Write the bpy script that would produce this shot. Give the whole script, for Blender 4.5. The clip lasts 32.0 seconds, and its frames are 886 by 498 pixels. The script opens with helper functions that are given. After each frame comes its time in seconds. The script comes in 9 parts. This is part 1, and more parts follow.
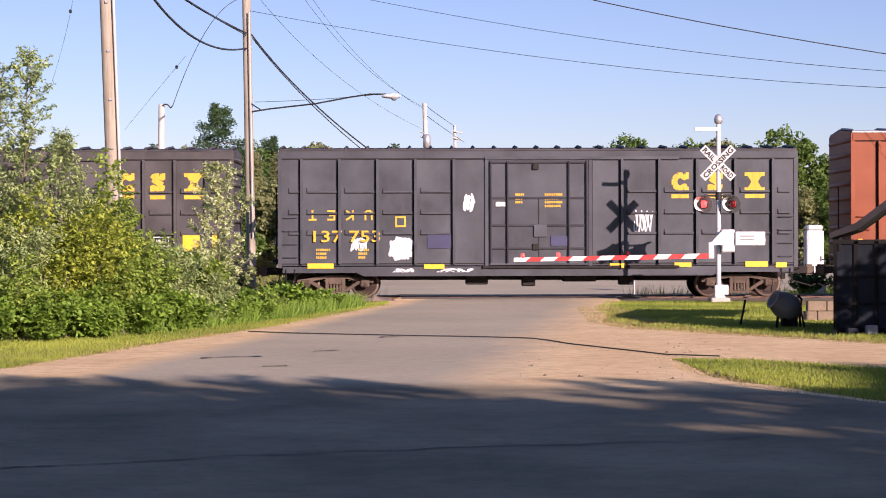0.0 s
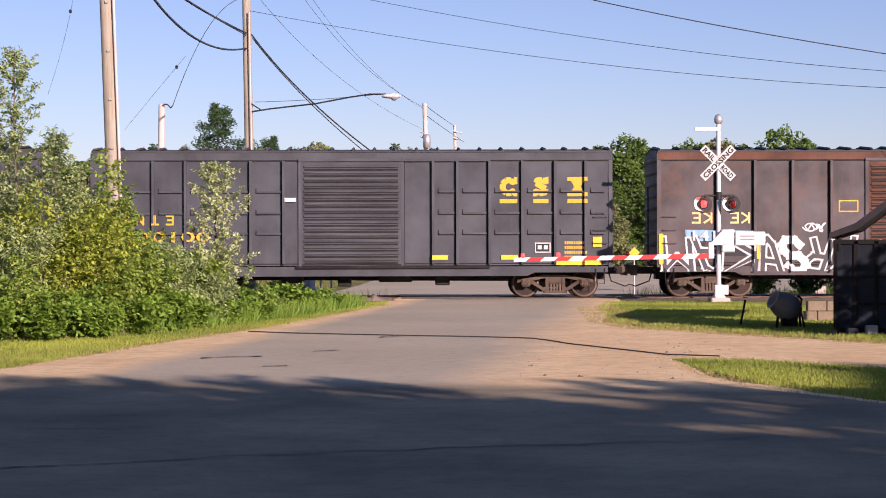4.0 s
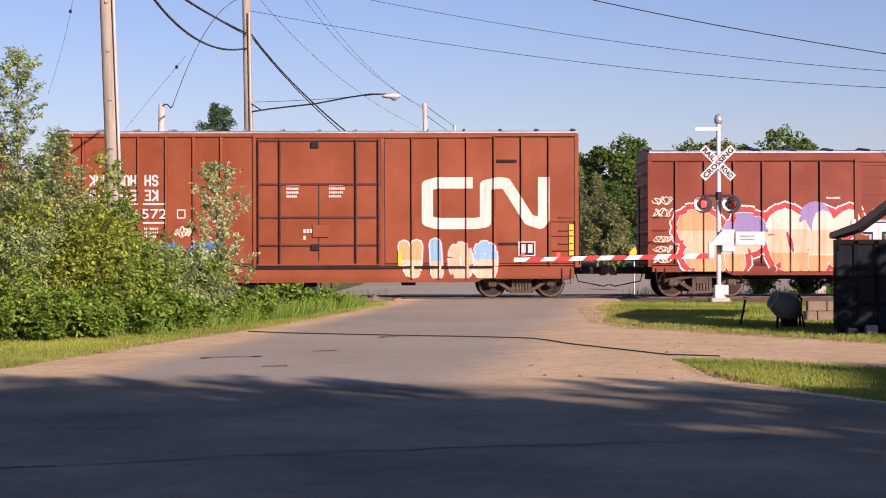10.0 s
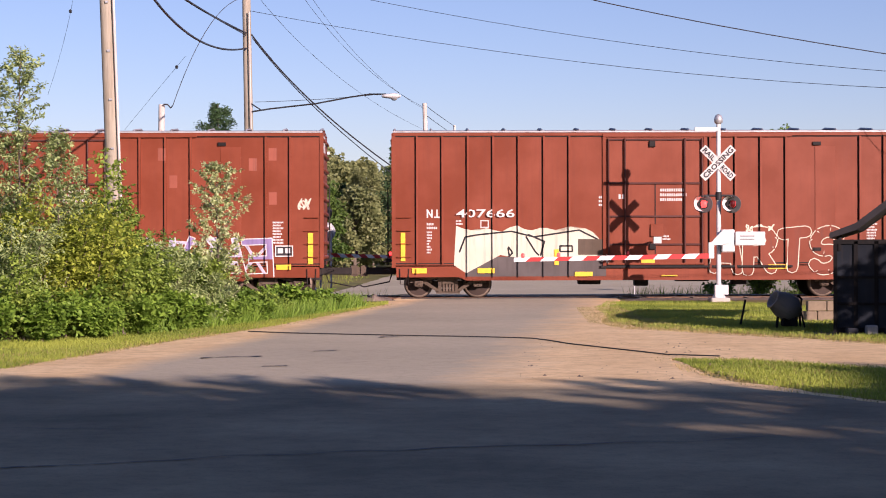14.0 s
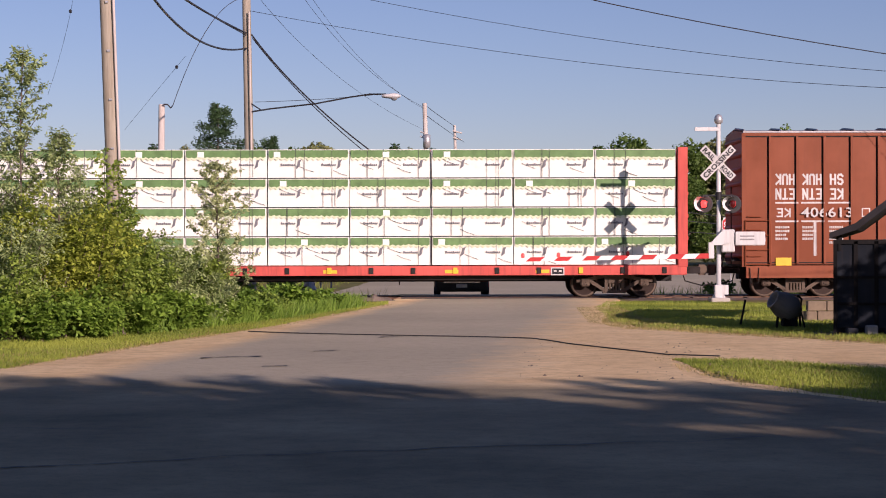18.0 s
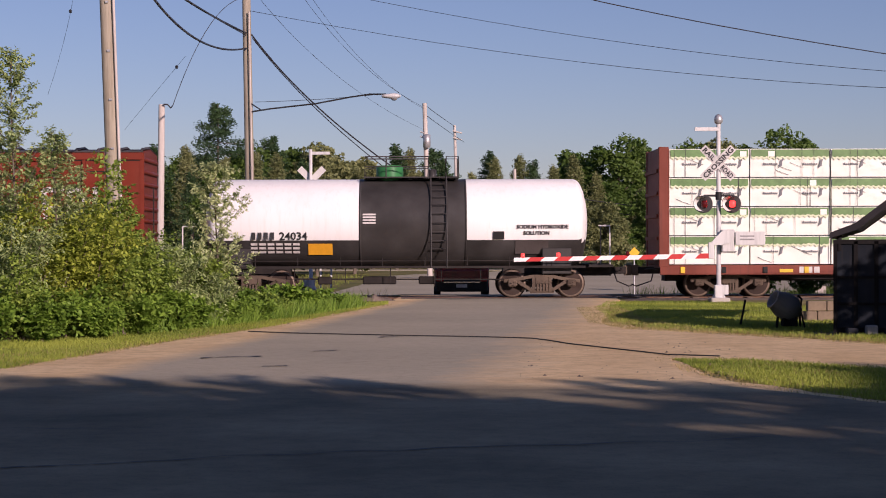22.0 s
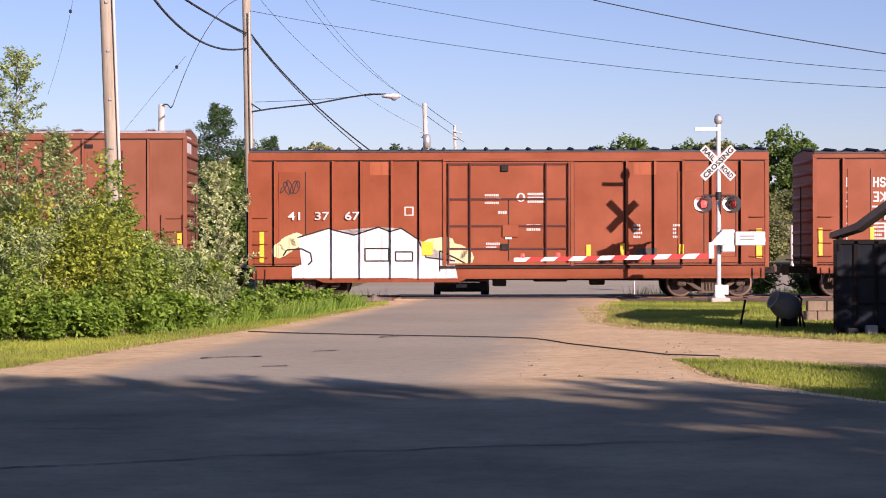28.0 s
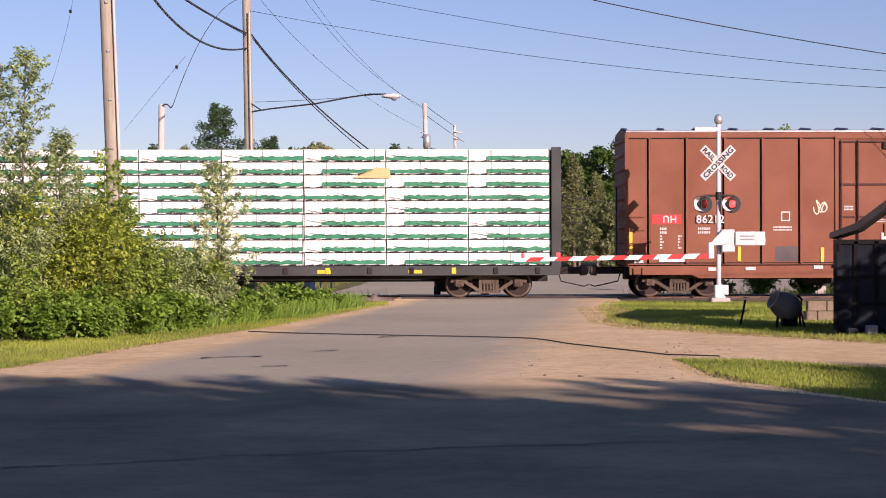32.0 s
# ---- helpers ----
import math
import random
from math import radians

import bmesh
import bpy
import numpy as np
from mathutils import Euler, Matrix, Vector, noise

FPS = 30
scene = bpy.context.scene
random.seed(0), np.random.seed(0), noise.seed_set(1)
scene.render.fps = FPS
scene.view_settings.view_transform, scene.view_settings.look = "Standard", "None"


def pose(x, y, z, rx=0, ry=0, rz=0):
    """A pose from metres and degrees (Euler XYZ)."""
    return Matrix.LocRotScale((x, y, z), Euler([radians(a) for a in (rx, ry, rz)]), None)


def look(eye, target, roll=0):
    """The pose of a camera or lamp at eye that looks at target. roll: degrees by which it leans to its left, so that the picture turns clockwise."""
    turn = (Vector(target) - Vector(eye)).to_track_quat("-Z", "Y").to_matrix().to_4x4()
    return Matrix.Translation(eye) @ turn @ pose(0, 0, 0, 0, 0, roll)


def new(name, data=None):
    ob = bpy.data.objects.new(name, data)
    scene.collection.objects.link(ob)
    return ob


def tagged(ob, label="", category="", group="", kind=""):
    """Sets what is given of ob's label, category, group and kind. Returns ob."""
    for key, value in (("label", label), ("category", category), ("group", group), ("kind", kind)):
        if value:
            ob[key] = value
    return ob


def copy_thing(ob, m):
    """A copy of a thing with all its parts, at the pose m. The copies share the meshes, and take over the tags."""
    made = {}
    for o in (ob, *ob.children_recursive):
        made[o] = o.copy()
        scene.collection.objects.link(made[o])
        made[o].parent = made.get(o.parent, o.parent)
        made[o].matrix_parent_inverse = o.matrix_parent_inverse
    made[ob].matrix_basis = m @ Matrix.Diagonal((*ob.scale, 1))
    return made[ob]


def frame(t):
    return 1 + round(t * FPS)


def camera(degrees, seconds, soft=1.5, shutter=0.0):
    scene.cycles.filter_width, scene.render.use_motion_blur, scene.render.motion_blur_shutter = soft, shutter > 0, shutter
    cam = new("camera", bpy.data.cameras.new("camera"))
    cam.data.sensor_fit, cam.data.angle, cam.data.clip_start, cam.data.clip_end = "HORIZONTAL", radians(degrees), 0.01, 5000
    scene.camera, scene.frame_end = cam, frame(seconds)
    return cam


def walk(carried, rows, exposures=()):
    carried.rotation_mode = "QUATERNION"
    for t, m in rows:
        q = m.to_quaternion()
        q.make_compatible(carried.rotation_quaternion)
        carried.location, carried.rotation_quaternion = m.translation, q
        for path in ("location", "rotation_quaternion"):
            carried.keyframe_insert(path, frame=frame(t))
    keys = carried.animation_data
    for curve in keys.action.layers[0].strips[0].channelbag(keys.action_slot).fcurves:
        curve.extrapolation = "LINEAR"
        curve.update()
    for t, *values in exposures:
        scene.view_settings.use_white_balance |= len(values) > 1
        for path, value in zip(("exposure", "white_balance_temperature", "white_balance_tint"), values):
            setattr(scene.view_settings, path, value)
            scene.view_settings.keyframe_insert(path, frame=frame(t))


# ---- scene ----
cam = camera(28.38, 32.0, soft=1.0)
EYE = (0, 0, 1.58)
STAND = look(EYE, (0, 100, 1.483), -0.15)
walk(cam, [(0, STAND), (32, STAND)],
     exposures=[(t, e + 0.5, 6200, 42) for t, e in ((0, 0.17), (1, 0.22), (2, 0.14), (3, 0.05), (6, 0.05), (7, -0.09), (8, -0.12), (10, -0.09), (12, 0.05), (14, 0.03), (16.7, 0.1), (17.2, 0.02), (18.0, -0.47), (19.2, -0.7), (21.2, -0.8), (22.4, -0.48), (23.4, -0.08), (24, 0.05), (25, 0.13), (28, 0.08), (29, 0.03), (30, 0.03), (31, 0.14), (32, -0.1))])

# ---- daylight: a low sun behind the viewer, from the right ----
world = bpy.data.worlds.new("sky")
scene.world = world
world.use_nodes = True
wn = world.node_tree.nodes
sky = wn.new("ShaderNodeTexSky")
sky.sky_type = "NISHITA"
sky.sun_disc = False
sky.sun_elevation = radians(18.2)
sky.sun_rotation = radians(148)
sky.air_density, sky.dust_density, sky.ozone_density = 1.0, 0.25, 3.3
wn["Background"].inputs["Strength"].default_value = 0.075
world.node_tree.links.new(sky.outputs[0], wn["Background"].inputs[0])
SUN_WAY = Vector((-2.18, 3.5, -1.355))
sun = new("sun", bpy.data.lights.new("sun", "SUN"))
sun.data.energy, sun.data.angle, sun.data.color = 5.0, radians(0.5), (1.0, 0.88, 0.68)
sun.matrix_world = look((30, -40, 20), Vector((30, -40, 20)) + SUN_WAY)

# ---- materials ----
def mat_new(name):
    m = bpy.data.materials.new(name)
    m.use_nodes = True
    n = m.node_tree.nodes
    return m, n, m.node_tree.links, n["Principled BSDF"]


def nd(n, kind, **kw):
    x = n.new("ShaderNode" + kind)
    for k, v in kw.items():
        x.inputs[k.replace("_", " ")].default_value = v
    return x


def mixed(n, l, fac, a, b, mode="MIX"):
    m = n.new("ShaderNodeMix")
    m.data_type, m.blend_type = "RGBA", mode
    for sock, v in ((m.inputs[0], fac), (m.inputs[6], a), (m.inputs[7], b)):
        if isinstance(v, bpy.types.NodeSocket):
            l.new(v, sock)
        elif isinstance(v, (int, float)):
            sock.default_value = v
        else:
            sock.default_value = (*v[:3], 1)
    return m.outputs[2]


def ramp(n, l, src, lo, hi):
    r = n.new("ShaderNodeMapRange")
    r.inputs[1].default_value, r.inputs[2].default_value = lo, hi
    l.new(src, r.inputs[0])
    return r.outputs[0]


def coords(n, l, scale=(1, 1, 1), rnd=True):
    tc = n.new("ShaderNodeTexCoord")
    mp = n.new("ShaderNodeMapping")
    mp.inputs["Scale"].default_value = scale
    if rnd:
        oi = n.new("ShaderNodeObjectInfo")
        mul = n.new("ShaderNodeMath")
        mul.operation = "MULTIPLY"
        mul.inputs[1].default_value = 37.0
        l.new(oi.outputs["Random"], mul.inputs[0])
        add = n.new("ShaderNodeVectorMath")
        l.new(tc.outputs["Object"], add.inputs[0])
        l.new(mul.outputs[0], add.inputs[1])
        l.new(add.outputs[0], mp.inputs[0])
    else:
        l.new(tc.outputs["Object"], mp.inputs[0])
    return mp.outputs[0]


def noise_of(n, l, vec, scale, detail=4.0, rough=0.55):
    t = nd(n, "TexNoise", Scale=scale, Detail=detail, Roughness=rough)
    l.new(vec, t.inputs["Vector"])
    return t.outputs[0]


def bump(n, l, b, height, strength, dist):
    u = nd(n, "Bump", Strength=strength, Distance=dist)
    l.new(height, u.inputs["Height"])
    l.new(u.outputs[0], b.inputs["Normal"])


def paint(name, col, rough=0.5, rust=0.25, fade=0.22, rust_col=(0.13, 0.045, 0.02), metal=0.0, grime=(0.05, 0.04, 0.035), spec=0.22, blotch=0.0):
    """Weathered paint on steel: faded patches, streaks that run down, specks of rust."""
    m, n, l, b = mat_new(name)
    v = coords(n, l)
    v2 = coords(n, l, (5, 5, 0.35))
    big = noise_of(n, l, v, 0.7, 5)
    streak = noise_of(n, l, v2, 1.4, 5, 0.65)
    fine = noise_of(n, l, v, 14, 6, 0.7)
    c = mixed(n, l, ramp(n, l, big, 0.35, 0.7), [x * (1 - fade) for x in col], [min(1, x * (1 + fade * 0.9) + 0.012) for x in col])
    k = n.new("ShaderNodeMath")
    k.operation = "MULTIPLY"
    l.new(ramp(n, l, streak, 0.5, 0.78), k.inputs[0])
    k.inputs[1].default_value = 0.45
    c = mixed(n, l, k.outputs[0], c, grime)
    k2 = n.new("ShaderNodeMath")
    k2.operation = "MULTIPLY"
    l.new(ramp(n, l, fine, 0.62, 0.74), k2.inputs[0])
    k2.inputs[1].default_value = rust
    c = mixed(n, l, k2.outputs[0], c, rust_col)
    if blotch:
        mid = noise_of(n, l, v, 1.1, 9, 0.72)
        k3 = n.new("ShaderNodeMath")
        k3.operation = "MULTIPLY"
        l.new(ramp(n, l, mid, 0.5, 0.62), k3.inputs[0])
        k3.inputs[1].default_value = blotch
        c = mixed(n, l, k3.outputs[0], c, rust_col)
    l.new(c, b.inputs["Base Color"])
    b.inputs["Roughness"].default_value = rough
    b.inputs["Metallic"].default_value = metal
    b.inputs["Specular IOR Level"].default_value = spec
    bump(n, l, b, fine, 0.25, 0.006)
    return m


def plain(name, col, rough=0.5, metal=0.0, emit=0.0, vary=0.15, scale=6.0, spec=0.4):
    m, n, l, b = mat_new(name)
    v = coords(n, l)
    f = noise_of(n, l, v, scale, 5, 0.65)
    c = mixed(n, l, ramp(n, l, f, 0.3, 0.7), [x * (1 - vary) for x in col], [min(1, x * (1 + vary)) for x in col])
    l.new(c, b.inputs["Base Color"])
    b.inputs["Roughness"].default_value = rough
    b.inputs["Metallic"].default_value = metal
    b.inputs["Specular IOR Level"].default_value = spec
    if emit:
        l.new(c, b.inputs["Emission Color"])
        b.inputs["Emission Strength"].default_value = emit
    return m


def leafy(name, dark, light, rough=0.55, patch=1.3):
    """Leaves: every leaf its own tint, the tint drifting over the crown."""
    m, n, l, b = mat_new(name)
    g = n.new("ShaderNodeNewGeometry")
    v = coords(n, l)
    f = noise_of(n, l, v, patch, 3)
    s = n.new("ShaderNodeMath")
    s.operation = "MULTIPLY"
    l.new(f, s.inputs[0])
    s.inputs[1].default_value = 2.2
    k = n.new("ShaderNodeMath")
    k.operation = "MULTIPLY_ADD"
    l.new(g.outputs["Random Per Island"], k.inputs[0])
    k.inputs[1].default_value = 0.6
    l.new(s.outputs[0], k.inputs[2])
    c = mixed(n, l, ramp(n, l, k.outputs[0], 0.75, 1.8), dark, light)
    l.new(c, b.inputs["Base Color"])
    b.inputs["Roughness"].default_value = rough
    b.inputs["Specular IOR Level"].default_value = 0.3
    t = n.new("ShaderNodeBsdfTranslucent")
    l.new(c, t.inputs[0])
    a = n.new("ShaderNodeMixShader")
    a.inputs[0].default_value = 0.3
    l.new(b.outputs[0], a.inputs[1])
    l.new(t.outputs[0], a.inputs[2])
    l.new(a.outputs[0], n["Material Output"].inputs[0])
    return m


def earth_colour(n, l, v, a, b_, c_, s1=0.25, s2=9.0, lo=0.3, hi=0.7, speck=0.35):
    """Broad patches, fine grain, darker specks. Returns the colour and the grain."""
    big = noise_of(n, l, v, s1, 6, 0.6)
    fine = noise_of(n, l, v, s2, 8, 0.7)
    grit = noise_of(n, l, v, s2 * 6, 3, 0.6)
    c = mixed(n, l, ramp(n, l, big, lo, hi), a, b_)
    for src, x0, x1, amount, col in ((fine, 0.45, 0.7, speck, c_), (grit, 0.55, 0.7, 0.25, [x * 0.5 for x in c_])):
        k = n.new("ShaderNodeMath")
        k.operation = "MULTIPLY"
        l.new(ramp(n, l, src, x0, x1), k.inputs[0])
        k.inputs[1].default_value = amount
        c = mixed(n, l, k.outputs[0], c, col)
    return c, fine


def earth(name, a, b_, c_, s1=0.25, s2=9.0, rough=0.95, bmp=0.4, dist=0.02, lo=0.3, hi=0.7, speck=0.35):
    m, n, l, b = mat_new(name)
    c, fine = earth_colour(n, l, coords(n, l, rnd=False), a, b_, c_, s1, s2, lo, hi, speck)
    l.new(c, b.inputs["Base Color"])
    b.inputs["Roughness"].default_value = rough
    b.inputs["Specular IOR Level"].default_value = 0.25
    bump(n, l, b, fine, bmp, dist)
    return m


def beyond(n, l, v, kx, ky, c0, soft, wob):
    """0 to 1 across the line kx * x + ky * y + c0 = 0, with a wandering, grainy border."""
    dot = n.new("ShaderNodeVectorMath")
    dot.operation = "DOT_PRODUCT"
    l.new(v, dot.inputs[0])
    dot.inputs[1].default_value = (kx, ky, 0)
    total = dot.outputs["Value"]
    for scale, amp, det in ((0.45, wob, 3), (3.0, wob * 0.8, 8)):
        k = n.new("ShaderNodeMath")
        k.operation = "MULTIPLY_ADD"
        l.new(noise_of(n, l, v, scale, det, 0.7), k.inputs[0])
        k.inputs[1].default_value = amp * 2
        l.new(total, k.inputs[2])
        total = k.outputs[0]
    return ramp(n, l, total, -c0 + wob * 1.8 - soft, -c0 + wob * 1.8 + soft)


OLD = ((0.39, 0.345, 0.245), (0.49, 0.43, 0.305), (0.22, 0.19, 0.13), 0.22, 5.0)
# Asphalt darkened so that the tree shade is partly in its colour.
SHADED_OLD = ((0.15, 0.128, 0.082), (0.35, 0.29, 0.18), (0.09, 0.078, 0.055), 0.45, 5.0)
SANDY = ((0.69, 0.48, 0.24), (0.88, 0.66, 0.37), (0.36, 0.235, 0.115), 0.6, 4.0)


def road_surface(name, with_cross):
    """Old asphalt with sand worked into both edges; the other road in front is darkened to deepen its tree shade."""
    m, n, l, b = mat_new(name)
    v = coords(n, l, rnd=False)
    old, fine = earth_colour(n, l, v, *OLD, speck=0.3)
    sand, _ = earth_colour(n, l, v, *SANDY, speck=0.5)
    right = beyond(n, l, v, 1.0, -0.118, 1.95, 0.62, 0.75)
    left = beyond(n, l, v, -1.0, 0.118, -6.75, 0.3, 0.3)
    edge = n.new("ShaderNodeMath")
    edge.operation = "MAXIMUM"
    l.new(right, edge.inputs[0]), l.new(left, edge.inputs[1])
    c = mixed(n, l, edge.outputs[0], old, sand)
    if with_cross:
        dark, _ = earth_colour(n, l, v, *SHADED_OLD, speck=0.3)
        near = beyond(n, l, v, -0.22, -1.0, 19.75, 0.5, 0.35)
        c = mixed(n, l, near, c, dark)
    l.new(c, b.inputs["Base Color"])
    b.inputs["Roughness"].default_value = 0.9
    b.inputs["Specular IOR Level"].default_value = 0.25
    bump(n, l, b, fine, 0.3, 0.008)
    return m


def wood(name, a, b_, stretch=(9, 9, 0.5)):
    m, n, l, b = mat_new(name)
    v = coords(n, l, stretch)
    f = noise_of(n, l, v, 2.2, 7, 0.65)
    f2 = noise_of(n, l, coords(n, l), 0.8, 3)
    c = mixed(n, l, ramp(n, l, f, 0.3, 0.72), a, b_)
    c = mixed(n, l, ramp(n, l, f2, 0.5, 0.9), c, [x * 0.7 for x in a])
    l.new(c, b.inputs["Base Color"])
    b.inputs["Roughness"].default_value = 0.85
    bump(n, l, b, f, 0.5, 0.01)
    return m


ROAD_TOP = road_surface("worn_asphalt_with_sandy_edges", False)
CROSS_TOP = road_surface("asphalt_darkened_for_shade", True)
ASPHALT = earth("worn_asphalt", *OLD, 0.9, 0.3, 0.006, speck=0.3)
SAND = earth("sandy_gravel", *SANDY, 0.97, 0.7, 0.03, speck=0.5)
TURF = earth("turf_soil", (0.10, 0.115, 0.026), (0.24, 0.20, 0.07), (0.17, 0.125, 0.06), 0.35, 3.0, 1.0, 0.6, 0.03)
BALLAST = earth("ballast_stone", (0.17, 0.13, 0.10), (0.27, 0.21, 0.165), (0.07, 0.05, 0.04), 0.5, 10.0, 0.95, 1.0, 0.05, speck=0.6)
TAR = plain("tar_seam", (0.03, 0.028, 0.026), 0.6)
RAIL = paint("rail_steel", (0.16, 0.085, 0.05), 0.5, 0.4, metal=0.5)
SHINE = plain("bright_steel", (0.55, 0.53, 0.5), 0.25, 1.0)
TIMBER = wood("old_timber", (0.10, 0.07, 0.05), (0.2, 0.15, 0.11))
POLE_WOOD = wood("weathered_pole_wood", (0.255, 0.215, 0.155), (0.445, 0.39, 0.295))
POLE_PALE = wood("pale_pole_wood", (0.45, 0.39, 0.34), (0.66, 0.6, 0.54))
WIRE = plain("black_cable", (0.03, 0.03, 0.035), 0.6)
GALV = paint("galvanised_steel", (0.5, 0.5, 0.5), 0.45, 0.1, 0.12, metal=0.6)
SIGNAL_WHITE = paint("signal_silver_paint", (0.62, 0.615, 0.59), 0.45, 0.08, 0.06, spec=0.4)
BLACK = paint("black_paint", (0.022, 0.022, 0.024), 0.55, 0.1, 0.2)
GREY_DISC = paint("grey_signal_paint", (0.27, 0.262, 0.255), 0.6, 0.05, 0.1)
DISC_DARK = paint("dark_grey_signal_paint", (0.10, 0.096, 0.092), 0.65, 0.08, 0.12)
RED_LIT = plain("lit_red_lens", (1.0, 0.045, 0.03), 0.3, emit=2.6, vary=0.05)
RED_DARK = plain("unlit_red_lens", (0.1, 0.008, 0.008), 0.12, vary=0.1)
SIGN_RED = plain("sign_red", (0.55, 0.035, 0.03), 0.45, vary=0.08)
SIGN_WHITE = plain("sign_white", (0.82, 0.81, 0.78), 0.5, vary=0.04)
SIGN_AGED = paint("aged_sign_white", (0.6, 0.585, 0.55), 0.5, 0.1, 0.08)
CONCRETE = earth("concrete", (0.42, 0.38, 0.33), (0.52, 0.47, 0.41), (0.3, 0.26, 0.22), 1.0, 12.0, 0.9, 0.3, 0.004)

CSX_BLUE = paint("dark_blue_grey_car_paint", (0.060, 0.0655, 0.0735), 0.5, 0.2, 0.25, grime=(0.085, 0.08, 0.075), rust_col=(0.2, 0.12, 0.08))
CSX_DUSTY = paint("dusty_blue_grey_car_paint", (0.070, 0.0650, 0.0640), 0.55, 0.3, 0.28, grime=(0.1, 0.08, 0.062), rust_col=(0.2, 0.11, 0.07))
CSX_RUSTY = paint("faded_blue_car_paint_with_rust", (0.088, 0.0775, 0.079), 0.6, 0.75, 0.35, grime=(0.13, 0.075, 0.05), rust_col=(0.2, 0.09, 0.045), blotch=0.2)
DOOR_BLUE = paint("blue_door_paint", (0.05, 0.052, 0.105), 0.5, 0.2, 0.2)
RED_BROWN = paint("oxide_red_car_paint", (0.2009, 0.0390, 0.0125), 0.5, 0.2, 0.13, rust_col=(0.12, 0.035, 0.018), grime=(0.15, 0.035, 0.018))
ORANGE_BROWN = paint("orange_brown_car_paint", (0.2380, 0.0578, 0.0170), 0.5, 0.25, 0.14, rust_col=(0.2, 0.06, 0.03), grime=(0.2, 0.055, 0.025))
DULL_BROWN = paint("dull_brown_car_paint", (0.215, 0.073, 0.034), 0.6, 0.12, 0.12, grime=(0.22, 0.08, 0.05))
DEEP_RED = paint("deep_red_car_paint", (0.180, 0.0232, 0.0075), 0.5, 0.2, 0.13, rust_col=(0.11, 0.03, 0.015), grime=(0.14, 0.03, 0.016))
PINK_PATCH = paint("faded_pink_patch_paint", (0.31, 0.085, 0.05), 0.6, 0.1, 0.12)
FRESH_RED = paint("fresh_red_patch_paint", (0.36, 0.055, 0.028), 0.5, 0.08, 0.12)
FRESH_ORANGE = paint("fresh_orange_patch_paint", (0.34, 0.09, 0.03), 0.5, 0.08, 0.12)
GREY_PATCH = paint("dark_grey_patch_paint", (0.09, 0.075, 0.07), 0.6, 0.1, 0.2)
ROOF_TIN = paint("galvanised_roof", (0.42, 0.4, 0.4), 0.5, 0.35, 0.2, metal=0.4)
ROOF_DARK = paint("sooty_roof", (0.06, 0.055, 0.055), 0.6, 0.4, 0.3)
UNDER = paint("sooty_underframe", (0.02, 0.016, 0.014), 0.75, 0.3, 0.3)
TRUCK = paint("dusty_cast_steel", (0.115, 0.083, 0.058), 0.8, 0.3, 0.3)
WHEEL = paint("rusty_wheel_steel", (0.04, 0.024, 0.017), 0.6, 0.4, 0.3, metal=0.3)
WHEEL_RIM = paint("worn_wheel_rim", (0.17, 0.125, 0.09), 0.5, 0.25, 0.2, metal=0.3)
# Darker than the red cars: the rods' shadow is mixed into this colour.
ROD_RED = paint("maroon_rod_paint_with_shadow", (0.075, 0.02, 0.014), 0.6, 0.2, 0.2)
ROD_DARK = paint("dark_rod_paint", (0.028, 0.028, 0.034), 0.6, 0.2, 0.2)
RUST_TOP = paint("rusty_chord_paint", (0.1120, 0.0520, 0.0320), 0.7, 0.6, 0.3, blotch=0.5)
AGED_YELLOW = paint("aged_letter_yellow", (0.78, 0.55, 0.22), 0.5, 0.15, 0.1)
# For real joints, and for shade laid on as dark strips.
SEAM_SHADE = paint("dark_seam_and_shade_paint", (0.012, 0.009, 0.008), 0.7, 0.1, 0.1)
YELLOW = plain("reflective_yellow", (0.85, 0.5, 0.03), 0.4, vary=0.1)
CSX_YELLOW = paint("letter_yellow", (0.7225, 0.4080, 0.0340), 0.5, 0.1, 0.08)
LETTER = paint("letter_white", (0.6240, 0.5920, 0.5600), 0.55, 0.15, 0.08)
CREAM = paint("letter_cream", (0.6560, 0.5904, 0.4920), 0.55, 0.15, 0.08)
SPRAY = {k: paint("spray_paint_" + k, [x * 0.76 for x in v], 0.5, 0.08, 0.1) for k, v in dict(
    white=(0.82, 0.8, 0.78), black=(0.02, 0.02, 0.022), blue=(0.06, 0.24, 0.56), sky=(0.3, 0.55, 0.75), pink=(0.8, 0.33, 0.33),
    magenta=(0.78, 0.16, 0.36), orange=(0.85, 0.42, 0.18), peach=(0.85, 0.6, 0.38), yellow=(0.82, 0.72, 0.2), lime=(0.62, 0.75, 0.22),
    teal=(0.08, 0.3, 0.3), purple=(0.34, 0.26, 0.5), grey=(0.32, 0.33, 0.32), red=(0.6, 0.07, 0.06), cream=(0.8, 0.75, 0.58), navy=(0.03, 0.05, 0.2),
    olive=(0.42, 0.44, 0.33), hotpink=(0.95, 0.3, 0.42), azure=(0.14, 0.45, 0.85), mint=(0.35, 0.68, 0.55), paleyellow=(0.78, 0.74, 0.4), lilac=(0.6, 0.55, 0.7), oxide=(0.264, 0.052, 0.0195), iron=(0.09, 0.088, 0.095)).items()}
WRAP = plain("white_lumber_wrap", (0.84, 0.85, 0.75), 0.38, vary=0.04, scale=3)
WRAP_LIME = plain("pale_lime_print", (0.68, 0.74, 0.5), 0.4, vary=0.1)
WRAP_GREEN = plain("green_lumber_wrap", (0.13, 0.245, 0.085), 0.4, vary=0.25, scale=3)
